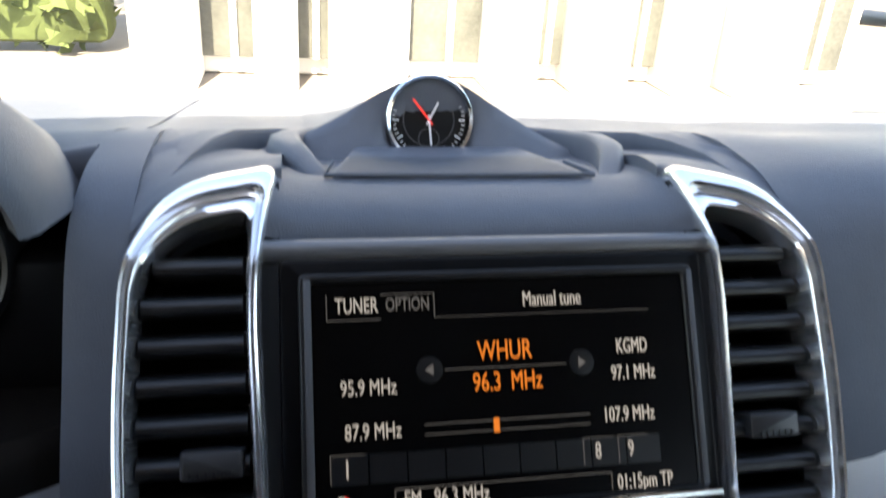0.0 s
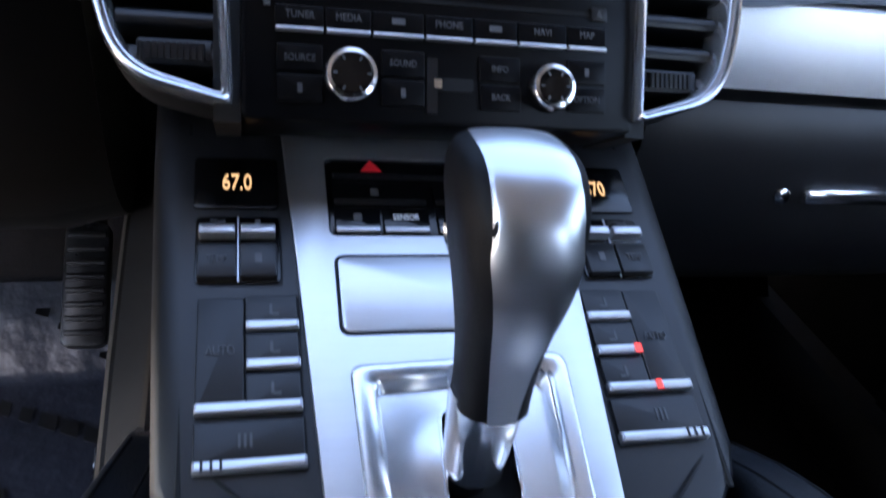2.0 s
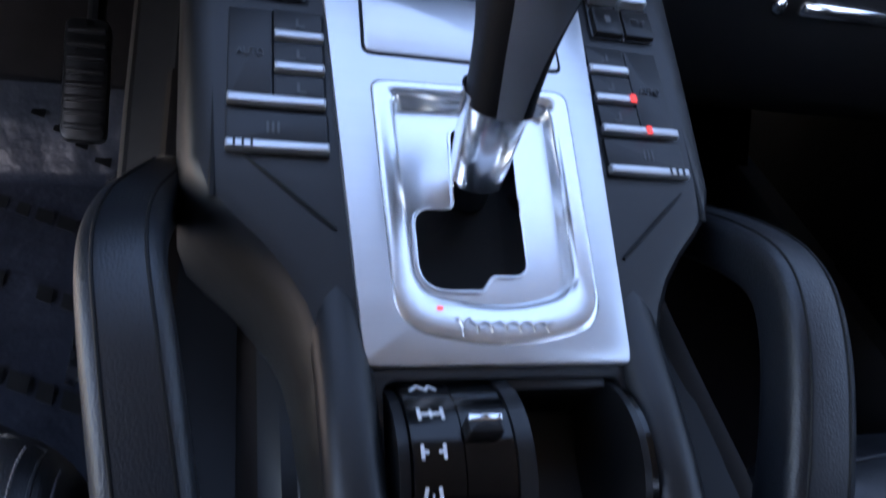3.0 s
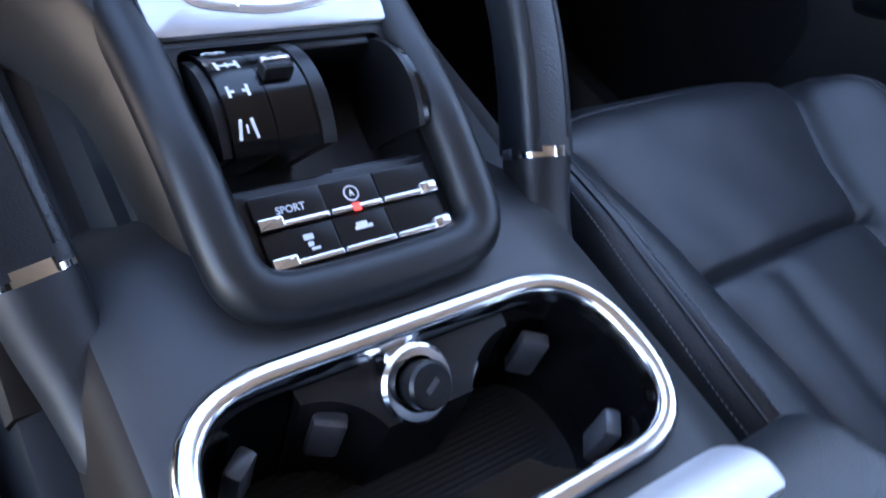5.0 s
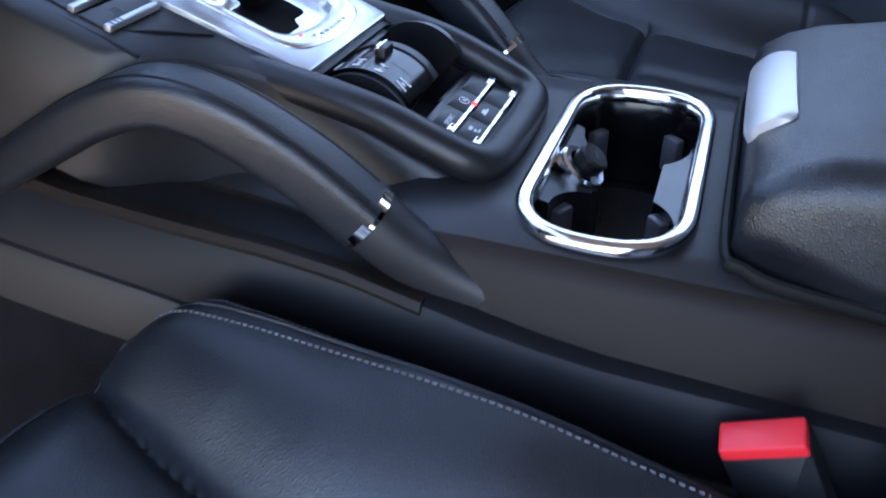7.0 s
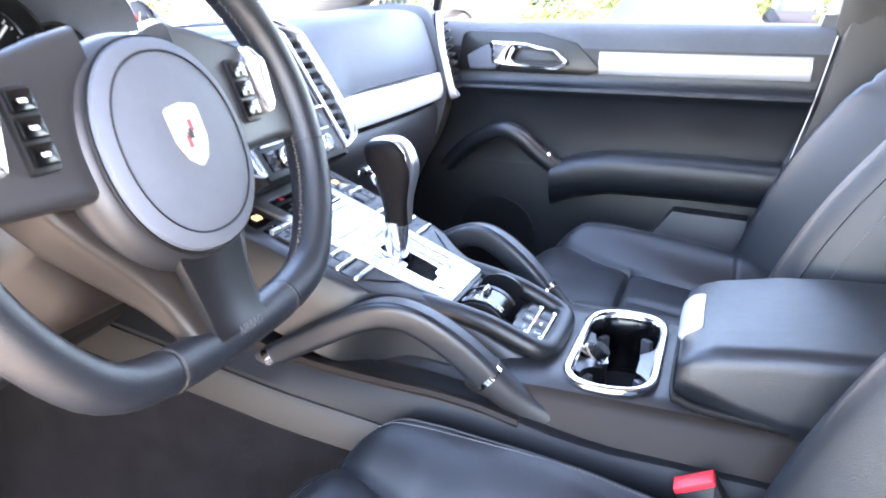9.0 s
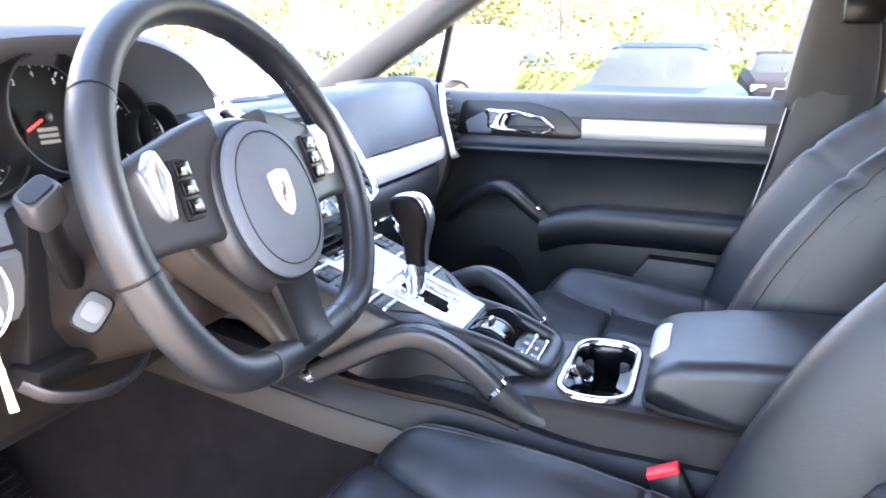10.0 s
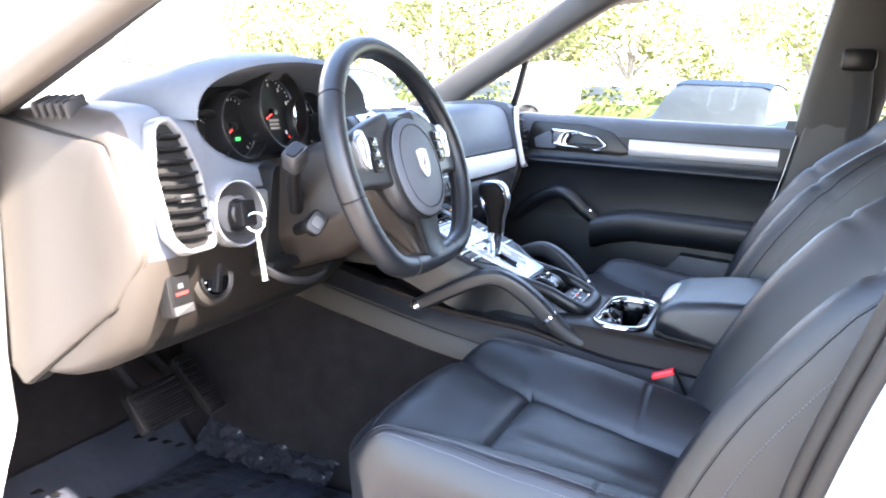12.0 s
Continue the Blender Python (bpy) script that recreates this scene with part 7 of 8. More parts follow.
    foot = Vector((cx, -0.285 + dy + fwd, 0.265))

    def back(u, v):
        x = u * (0.235 - 0.045 * max(0, v - 0.45) ** 1.5)
        axx = abs(x)
        sx = 0.130 - 0.01 * v
        n = 0.012 + 0.012 * math.sin(v * math.pi)
        if axx > sx:
            k = (axx - sx) / (0.235 - sx)
            n += 0.062 * math.sin(min(1, k * 1.2) * math.pi * 0.55) * (1 - 0.55 * max(0, v - 0.55) / 0.45)
            n += 0.042 * math.sin(min(1, k * 1.3) * math.pi * 0.5) * math.sin(math.pi * min(1.0, max(0.0, (v + 0.05) / 0.85))) ** 0.8
            n -= 0.13 * max(0, (k - 0.55) / 0.45) ** 2
        n += groove(axx - sx, 0.0045, 0.010)
        if axx < sx:
            n += groove(v - 0.32, 0.010, 0.008) + groove(v - 0.66, 0.010, 0.008)
        if axx > sx:
            n += groove(v - 0.60 - 0.25 * (axx - sx), 0.006, 0.004)
        n -= 0.05 * max(0, (v - 0.92) / 0.08) ** 2
        n += 0.0015 * noise.noise(Vector((x * 16, v * 9, cx * 5)))
        return foot + Vector((x, 0, 0)) + ax_v * (0.62 * v) + ax_n * n
    bm = bmesh.new()
    NU, NV = 56, 60
    vs = [[bm.verts.new(back(-1 + 2 * i / NU, j / NV)) for i in range(NU + 1)] for j in range(NV + 1)]
    for j in range(NV):
        for i in range(NU):
            bm.faces.new((vs[j][i], vs[j][i + 1], vs[j + 1][i + 1], vs[j + 1][i]))
    edge = vs[0] + [vs[j][NU] for j in range(1, NV + 1)] + vs[NV][NU - 1::-1] + [vs[j][0] for j in range(NV - 1, 0, -1)]
    last = edge
    for dn, k in ((0.03, 1.01), (0.09, 1.0), (0.13, 0.93)):
        cc = foot + ax_v * 0.31
        ring = []
        for e in edge:
            p = e.co - cc
            ring.append(bm.verts.new(cc + Vector((p.x * k, 0, 0)) + ax_v * (p.dot(ax_v) * k) + ax_n * (min(0.0, p.dot(ax_n)) * 0.3 - dn)))
        for i in range(len(edge)):
            j = (i + 1) % len(edge)
            bm.faces.new((last[i], last[j], ring[j], ring[i]))
        last = ring
    bm.faces.new(last)
    part("backrest", bm, LEATHER, th, "black leather backrest", sharp=70)
    for s in (-1, 1):
        bm = bmesh.new()
        sweep(bm, [back(s * 0.90, 0.04 + 0.93 * k / 40) + ax_n * 0.0006 for k in range(41)], oval(0.0016, 0.0014, 8), up=ax_n)
        part("piping", bm, LEATHER, th)
        bm = bmesh.new()
        for k in range(120):
            sweep(bm, [back(s * 0.935, 0.04 + 0.9 * k / 120) + ax_n * 0.0006, back(s * 0.935, 0.04 + 0.9 * (k + 0.6) / 120) + ax_n * 0.0006], oval(0.0007, 0.0006, 4), up=ax_n)
        tagged(part("stitch_row", bm, STITCH, th), kind="stuff")
    return th


seat(-0.378, 0.0, 33, "black leather driver seat with stitched bolsters, reclined a little")
seat(0.378, -0.050, 30, "black leather passenger seat with stitched bolsters, set further back", 0.062)

# seat belt buckle
buckle = thing("seat_belt_buckle", (-0.155, -0.20, 0.25), "black seat belt buckle with a red release button", "buckle")
m = frame_at((-0.1575, -0.199, 0.324), (0.0, -0.90, 0.44), (-0.08, 0.44, 0.90))
bm = bmesh.new()
slab(bm, rect(-0.0195, 0.0195, -0.05, 0.0335, 0.003), -0.008, 0.008, flat(m), 0.003)
part("buckle_body", bm, PLASTIC, buckle)
m2 = m @ Matrix.Translation((0, 0.034, 0)) @ Matrix.Rotation(radians(-90), 4, "X")
bm = bmesh.new()
slab(bm, rect(-0.0185, 0.0185, -0.0085, 0.0085, 0.002), -0.003, 0.0035, flat(m2), 0.0015)
part("release_button", bm, RED, buckle, "bright red release button")
bm = bmesh.new()
sweep(bm, [m @ Vector((0, -0.045, 0)), m @ Vector((0, -0.09, 0)), Vector((-0.160, -0.19, 0.16))], oval(0.012, 0.004, 10))
part("buckle_stalk", bm, SATIN, buckle)
# filler between seat and console
bm = bmesh.new()
loft(bm, [[(-0.150, y, 0.22), (-0.163, y, 0.265), (-0.178, y, 0.262), (-0.182, y, 0.20)] for y in (-0.32, -0.05, 0.1)])
tagged(part("trim", bm, PLASTIC), "black plastic filler beside the console", "trim", kind="structure")

# ---- passenger door ----
door = thing("passenger_door", (0.76, -0.05, 0.05), "closed black passenger door panel with silver trim and pull handle", "car door")


def door_sheet(name, rows, ys, material, label="", smooth=3, thick=0.03, sharp=50):
    """rows: list of (x, z) profiles, one for each y, front to back."""
    bm = bmesh.new()
    rings = []
    for y, pr in zip(ys, rows):
        pts = spline([Vector((x, y + (0.24 * (0.69 - z) * min(1.0, max(0.0, (0.05 - y) / 0.35)) if z < 0.69 else 0.0), z)) for x, z in pr], smooth)
        hi, lo = pts[0], pts[-1]
        pts += [Vector((max(lo.x + thick, 0.79), lo.y, lo.z)), Vector((max(hi.x + thick, 0.79), hi.y, hi.z))]
        rings.append(pts)
    loft(bm, rings)
    return part(name, bm, material, door, label, sharp=sharp)


YS = (0.56, 0.40, 0.30, 0.15, 0.0, -0.15, -0.30, -0.335)
# sill shoulder, upper panel, armrest, lower panel
door_sheet("door_shoulder", [[(0.765, 0.722), (0.745, 0.722), (0.730, 0.714), (0.722, 0.700), (0.7205, 0.673)]] * 8, YS, DASH_SKIN, "black grained door shoulder")
door_sheet("upper_panel", [[(0.7215, 0.6735), (0.7215, 0.65), (0.722, 0.622), (0.716, 0.606), (0.703, 0.600), (0.700, 0.592), (0.714, 0.575), (0.728, 0.52), (0.732, 0.46), (0.730, 0.43)]] * 8, YS, LEATHER, "black grained upper door panel")
bm = bmesh.new()
loft(bm, [[(x, y, z) for x, z in ((0.7195, 0.668), (0.7165, 0.664), (0.7160, 0.632), (0.7190, 0.6265), (0.735, 0.63), (0.735, 0.665))] for y in (0.066, -0.10, -0.305)])
strip = part("trim_strip", bm, SILVER, door, "satin silver trim strip")
# armrest
door_sheet("door_armrest", [[(0.735, 0.448 + d), (0.690, 0.452 + d), (0.665, 0.446 + d), (0.655, 0.430 + d), (0.660, 0.395 + d), (0.680, 0.372 + d), (0.715, 0.362 + d)] for d in (0.002, 0.021, 0.033, 0.033, 0.030)], (0.14, 0.09, 0.02, -0.15, -0.325), LEATHER, "padded black leather armrest")
door_sheet("lower_panel", [[(0.730, 0.440), (0.722, 0.36), (0.722, 0.25), (0.730, 0.14), (0.735, 0.06)]] * 8, YS, CONSOLE_BLACK, "dark lower door panel")
# pull handle
pull = part("pull_handle", sweep(bmesh.new(), spline([(0.712, 0.37, 0.430), (0.690, 0.31, 0.484), (0.672, 0.245, 0.515), (0.668, 0.205, 0.507), (0.675, 0.165, 0.472), (0.690, 0.11, 0.430)], 6), oval(0.020, 0.0165, 16, 2.5)), LEATHER, door, "arched black leather pull handle")
bm = bmesh.new()
sweep(bm, [Vector((0.6785, 0.158, 0.4670)), Vector((0.6800, 0.152, 0.4625))], oval(0.0208, 0.0172, 18, 2.5))
part("handle_collar", bm, BRIGHT, pull, "bright chrome collar")
# bright edge strip along the rear of the door
bm = bmesh.new()
sweep(bm, spline([(0.722, -0.338, 0.705), (0.718, -0.318, 0.60), (0.712, -0.294, 0.50), (0.714, -0.260, 0.36), (0.718, -0.212, 0.16)], 5), oval(0.0009, 0.0012, 8), up=(0, 1, 0))
part("door_edge", bm, SILVER, door, "thin bright edge strip")
# map pocket, speaker and bin
bm = bmesh.new()
loft(bm, [[(x, y + 0.10 * (zt - z), z) for x, z in ((0.728, zt + 0.004), (0.692, zt), (0.684, zt - 0.03), (0.672, 0.20), (0.69, 0.08), (0.735, 0.07))] for y, zt in ((-0.050, 0.312), (-0.058, 0.322), (-0.097, 0.376), (-0.19, 0.372), (-0.232, 0.370))])
part("door_bin", bm, PLASTIC, door, "black door bin")
m = frame_at((0.7195, 0.26, 0.285), (0, -1, 0), (0, 0, 1))
bm = bmesh.new()
lathe(bm, [(0.082, -0.002), (0.080, 0.005), (0.074, 0.006), (0.070, 0.002), (0.002, 0.004)], m @ Matrix.Rotation(math.pi, 4, "Y"), 40)
part("door_speaker", bm, SATIN, door, "round black speaker grille")
# inner release handle with its oval surround
m = Matrix.Translation((0.7205, 0.205, 0.655)) @ Matrix(((0, 0, -1), (-1, 0, 0), (0, 1, 0))).to_4x4()
dm = flat(m)
bm = bmesh.new()
SURR = rounded([(-0.150, -0.030), (0.120, -0.032), (0.146, -0.022), (0.095, 0.028), (0.02, 0.046), (-0.135, 0.048)], [0.01, 0.01, 0.012, 0.03, 0.04, 0.02], 6)
slab(bm, SURR, -0.01, 0.0035, dm, 0.002)
part("release_surround", bm, SATIN, door, "black oval handle surround")
bm = bmesh.new()
RO = rounded([(-0.078, -0.014), (0.060, -0.024), (0.088, -0.010), (0.055, 0.016), (-0.005, 0.028), (-0.080, 0.030)], [0.008, 0.008, 0.01, 0.02, 0.02, 0.008], 6)
RI = rounded([(-0.030, -0.011), (0.050, -0.017), (0.074, -0.008), (0.048, 0.010), (0.004, 0.018), (-0.012, 0.017)], [0.008, 0.008, 0.01, 0.02, 0.01, 0.008], 6)
hoop(bm, RO, RI, dm, 0.003, 0.016, 0.002, 0.25)
part("release_handle", bm, BRIGHT, door, "bright chrome release handle")
bm = bmesh.new()
slab(bm, grown(RI, -0.003), 0.002, 0.007, dm, 0.002)
part("lock_switch", bm, PLASTIC, door, "blue-grey lock switch")
bm = bmesh.new()
slab(bm, rounded([(-0.118, -0.026), (-0.062, -0.026), (-0.055, 0.010), (-0.085, 0.022), (-0.125, 0.0)], 0.008, 4), 0.003, 0.014, dm, 0.004)
part("mirror_switch", bm, DASH_SKIN, door)
# window frame: quarter pane bar, top seal
bm = bmesh.new()
sweep(bm, [Vector((0.742, 0.415, 0.712)), Vector((0.724, 0.390, 0.785)), Vector((0.705, 0.365, 0.870))], oval(0.011, 0.009, 10, 3), up=(0, 1, 0))
part("quarter_bar", bm, SATIN, door, "black window divider bar")
bm = bmesh.new()
f = bm.faces.new([bm.verts.new(p) for p in ((0.752, 0.60, 0.712), (0.752, -0.40, 0.712), (0.655, -0.46, 1.13), (0.655, 0.12, 1.10), (0.708, 0.40, 0.915))])
pane = part("window_pane", bm, GLASS, door, "clear side window")
pane.visible_shadow = False

# passenger side mirror outside the window
mirror = thing("side_mirror", (0.86, 0.40, 0.70), "white painted side mirror beside the passenger window", "side mirror")
mm = frame_at((0.935, 0.335, 0.792), (0.945, -0.327, 0), (0, 0, 1))
MO = oval(0.118, 0.080, 36, 2.9)
bm = bmesh.new()
loft(bm, [[mm @ Vector((u * k, v * k, n)) for u, v in MO] for k, n in ((0.90, -0.004), (0.97, 0.006), (1.0, 0.0), (1.0, -0.03), (0.94, -0.07), (0.80, -0.105), (0.50, -0.125), (0.1, -0.13))])
shell_ = part("mirror_shell", bm, mat("mirror_white_paint", (0.75, 0.75, 0.74), 0.3, var=0.02, scale=5), mirror)
bm = bmesh.new()
slab(bm, [(u * 0.88, v * 0.88) for u, v in MO], -0.01, 0.0075, flat(mm), 0.002)
part("mirror_glass", bm, MIRROR, mirror, "silvered mirror glass")
bm = bmesh.new()
sweep(bm, [Vector((0.775, 0.43, 0.705)), Vector((0.83, 0.41, 0.715)), Vector((0.88, 0.39, 0.735))], oval(0.03, 0.018, 14, 2.6))
part("mirror_foot", bm, SATIN, mirror, "black mirror foot")
# lower trim of the passenger middle pillar, behind the door's slanting edge
bm = bmesh.new()
loft(bm, [[(0.738, y0 + 0.030, z), (0.730, y0 - 0.004, z), (0.718, y0 - 0.014, z), (0.712, y0 - 0.05, z), (0.716, -0.58, z), (0.80, -0.58, z), (0.80, y0 + 0.030, z)] for z, y0 in ((0.02, -0.170), (0.16, -0.206), (0.36, -0.255), (0.50, -0.289), (0.60, -0.313), (0.70, -0.336), (0.74, -0.345))])
tagged(part("trim_pillar_passenger", bm, PLASTIC), "dark lower trim of the passenger side door pillar", "pillar trim", kind="structure")
# driver door sill and the open doorway's edge
bm = bmesh.new()
loft(bm, [[(0.66, y, 0.0), (0.67, y, 0.045), (0.70, y, 0.070), (0.80, y, 0.070), (0.80, y, -0.2), (0.66, y, -0.2)] for y in (-0.9, 0.2, 0.95)])
tagged(part("trim_sill_passenger", bm, PLASTIC), "black plastic sill under the passenger door", "sill", kind="structure")
bm = bmesh.new()
loft(bm, [[(-0.66, y, 0.0), (-0.67, y, 0.035), (-0.70, y, 0.048), (-0.78, y, 0.045), (-0.80, y, -0.02), (-0.80, y, -0.2), (-0.66, y, -0.2)] for y in (-0.9, 0.2, 0.75)])
tagged(part("trim_sill", bm, PLASTIC), "black plastic door sill of the open doorway", "sill", kind="structure")
WHITE_PAINT = mat("white_car_paint", (0.78, 0.78, 0.77), 0.25, var=0.02, scale=5, coat=0.6, rvar=0.2)
bm = bmesh.new()
loft(bm, [[(-0.728, 0.575 + d, z), (-0.728, 0.88, z), (-0.83, 0.90, z), (-0.83, 0.62 + d, z), (-0.79, 0.58 + d, z), (-0.75, 0.55 + d, z)] for z, d in ((-0.25, 0.09), (0.10, 0.075), (0.24, 0.030), (0.33, -0.004), (0.42, 0.006), (0.60, 0.0), (0.715, -0.006), (0.74, 0.0))])
tagged(part("wall_hinge_post", bm, WHITE_PAINT), "white painted hinge post of the open driver doorway", "door post", kind="structure")
# painted body beside the driver doorway: front pillar and middle pillar with its ribbed seal
bm = bmesh.new()
sweep(bm, spline([(-0.772, 0.72, 0.70), (-0.758, 0.556, 0.769), (-0.745, 0.31, 0.898), (-0.715, 0.04, 1.035), (-0.685, -0.25, 1.10), (-0.66, -0.60, 1.12)], 6), oval(0.030, 0.036, 16, 3))
tagged(part("pillar_painted_front", bm, PILLAR_TAN), "tan-grey front pillar of the open doorway", "pillar", kind="structure")
EDGE = spline([(-0.765, -0.315, 0.05), (-0.765, -0.325, 0.25), (-0.765, -0.345, 0.42), (-0.762, -0.357, 0.50), (-0.758, -0.375, 0.57), (-0.752, -0.397, 0.64), (-0.742, -0.425, 0.74), (-0.70, -0.47, 0.95), (-0.65, -0.51, 1.10)], 5)
seal = thing("door_seal", (-0.765, -0.33, 0.05), "dark ribbed rubber door seal along the doorway's rear edge", "door seal")
for dx, dy, r in ((0.014, -0.004, 0.0085), (-0.002, 0.0, 0.0095), (-0.018, -0.010, 0.0085)):
    bm = bmesh.new()
    sweep(bm, [p + Vector((dx, dy, 0)) for p in EDGE], oval(r, r, 10), up=(0, 1, 0))
    part("seal_rib", bm, TRIM_DARK, seal)
bm = bmesh.new()
loft(bm, [[p + Vector((dx, dy, 0)) for dx, dy in ((-0.014, -0.012), (-0.032, -0.018), (-0.055, -0.036), (-0.062, -0.07), (-0.062, -0.50), (-0.02, -0.50), (-0.004, -0.03))] for p in EDGE])
tagged(part("wall_painted_middle", bm, WHITE_PAINT, sharp=50), "white painted middle pillar and rear door of the car", "door post", kind="structure")
bm = bmesh.new()
loft(bm, [[(x, y, z) for x, z in ((-0.668, 0.0495), (-0.676, 0.0530), (-0.684, 0.0530), (-0.690, 0.0485))] for y in (-0.30, 0.2, 0.70)])
tagged(part("trim_sill_plate", bm, CHROME), "bright metal strip along the door sill", "sill strip", kind="structure")
# driver side belt and middle pillar trim come into view beside the seat
for s, y0 in ((1, -0.455), (-1, -0.50)):
    belt = thing("seat_belt", (s * 0.70, y0, 0.3), "grey-black seat belt hanging from the middle pillar", "seat belt", "front seat belts")
    bm = bmesh.new()
    sweep(bm, spline([(s * 0.662, y0 + 0.005, 0.895), (s * 0.680, y0 - 0.008, 0.80), (s * 0.69, y0 - 0.01, 0.6), (s * 0.70, y0 - 0.02, 0.25)], 6), oval(0.0235, 0.0012, 10, 4), up=(s, 0.3, 0.2))
    part("webbing", bm, mat("belt_webbing", (0.03, 0.03, 0.032), 0.7, var=0.1, scale=60, bump=0.5, bscale=900, stretch=(1, 1, 0.2)), belt)
    bm = bmesh.new()
    box(bm, (s * 0.664, y0 + 0.010, 0.888), (0.032, 0.075, 0.050), None, 0.012)
    part("belt_guide", bm, SATIN, belt, "black belt guide")

# ---- driver footwell ----
fm = thing("floor_mat", (-0.40, 0.40, 0.0), "black pile floor mat in the driver footwell", "floor mat")
bm = bmesh.new()
loft(bm, [[(x, y, z + 1.1 * max(0, y - 0.735)) for x, z in ((-0.63 + e, 0.0), (-0.205 - e, 0.0), (-0.205 - e, 0.009), (-0.209 - e, 0.012), (-0.626 + e, 0.012), (-0.63 + e, 0.009))] for y, e in ((0.16, 0.02), (0.17, 0.006), (0.19, 0.0), (0.45, 0.0), (0.735, 0.004), (0.82, 0.01))])
part("mat_sheet", bm, MAT_PILE, fm)
plastic = thing("plastic_sheet", (-0.40, 0.45, 0.014), "clear protective film with dark print lying on the floor mat", "plastic film")


def film_z(x, y):
    return 0.0155 + 1.12 * max(0, y - 0.73) + 0.004 * abs(noise.noise(Vector((x * 9, y * 9, 2.0)))) + 0.003 * abs(noise.noise(Vector((x * 30, y * 30, 5.0))))


def ruffle(bm, x0, x1, y0, y1, n1, n2, height):
    vs = [[bm.verts.new((x0 + (x1 - x0) * i / n1, y0 + (y1 - y0) * j / n2, height(x0 + (x1 - x0) * i / n1, y0 + (y1 - y0) * j / n2))) for i in range(n1 + 1)] for j in range(n2 + 1)]
    for j in range(n2):
        for i in range(n1):
            bm.faces.new((vs[j][i], vs[j][i + 1], vs[j + 1][i + 1], vs[j + 1][i]))
    return bm


part("film", ruffle(bmesh.new(), -0.61, -0.215, 0.18, 0.81, 50, 70, film_z), FILM, plastic, sharp=180)
# rows of unreadable dark print across the film
prng = random.Random(5)
for row in range(8):
    for k in range(15):
        x, y = -0.60 + 0.025 * k + 0.004 * row, 0.24 + 0.115 * row - 0.20 * (0.025 * k) / 0.4 - 0.02
        if not (0.2 < y < 0.79 and x < -0.235) or prng.random() < 0.12:
            continue
        bm = bmesh.new()
        dx, dy = 0.0085 * prng.uniform(0.7, 1.15), 0.011
        loft(bm, [[(x + sx * dx, y + sy * dy - 0.5 * sx * dx, film_z(x, y) + 0.0035 + dz) for sx, sy in ((-1, -1), (1, -1), (1, 1), (-1, 1))] for dz in (0, 0.0006)])
        part("print_bar", bm, RECESS, plastic)
scrap = thing("film_scrap", (-0.215, 0.58, 0.02), "crumpled clear film bunched against the tunnel carpet", "plastic film")
bm = ruffle(bmesh.new(), -0.245, -0.186, 0.40, 0.72, 22, 70, lambda x, y: 0.020 + 0.45 * max(0, x + 0.262) * (1 + 0.6 * max(0, y - 0.6) / 0.1) + 0.014 * abs(noise.noise(Vector((x * 30, y * 26, 3.0)))) + 0.010 * abs(noise.noise(Vector((x * 80, y * 80, 1.0)))))
part("film", bm, CRUMPLED, scrap, sharp=180)


def pedal(name, at, w, h, tilt, label, ribs):
    th = thing(name, at, label, "pedal", "pedals")
    m = frame_at(at, (1, 0, 0), (0, math.sin(radians(tilt)), math.cos(radians(tilt))))
    bm = bmesh.new()
    slab(bm, rect(-w, w, -h, h, 0.012), -0.012, 0.004, flat(m), 0.004)
    pad = part("pedal_pad", bm, PEDAL, th)
    for k in range(ribs):
        v = -h * 0.78 + 1.56 * h * k / (ribs - 1)
        bar_on(flat(m), -w * 0.84, w * 0.84, v - 0.0028, v + 0.0028, 0.003, 0.0085, PEDAL, pad, "pedal_rib", r=0.002, bevel=0.0015)
    bm = bmesh.new()
    sweep(bm, spline([m @ Vector((0, 0, -0.01)), m @ Vector((0, 0.05, -0.04)), m @ Vector((0, 0.16, -0.06)), m @ Vector((0, 0.30, -0.03))], 5), oval(0.010, 0.014, 10))
    part("pedal_arm", bm, SATIN, th, "black steel pedal arm")
    return th


pedal("brake_pedal", (-0.402, 0.642, 0.215), 0.062, 0.040, 38, "wide black ribbed rubber brake pedal", 6)
pedal("accelerator_pedal", (-0.252, 0.690, 0.190), 0.023, 0.068, 48, "tall black ribbed accelerator pedal", 8)


# ---- outside: lot, hedges, parked cars, building ----
LEAF = mat("hedge_leaf", (0.070, 0.088, 0.032), 0.9, var=0.45, scale=3, spec=0.08)
TREE_LEAF = mat("sunlit_leaf", (0.19, 0.20, 0.085), 0.9, var=0.5, scale=2, spec=0.08)
BARK = mat("bark", (0.22, 0.19, 0.15), 0.9, var=0.3, scale=10, bump=0.6, bscale=40)
WALL = mat("white_render", (0.78, 0.77, 0.74), 0.85, var=0.05, scale=2, bump=0.2, bscale=80)
DARKGLASS = mat("dark_window", (0.020, 0.024, 0.026), 0.3, var=0.1, scale=3, spec=0.05)
SHOP_GLASS = mat("shop_window_glass", (0.10, 0.10, 0.085), 0.25, var=0.5, scale=2.5, spec=0.3)
TYRE = mat("tyre_rubber", (0.02, 0.02, 0.021), 0.8, var=0.2, scale=20)
rng = random.Random(7)


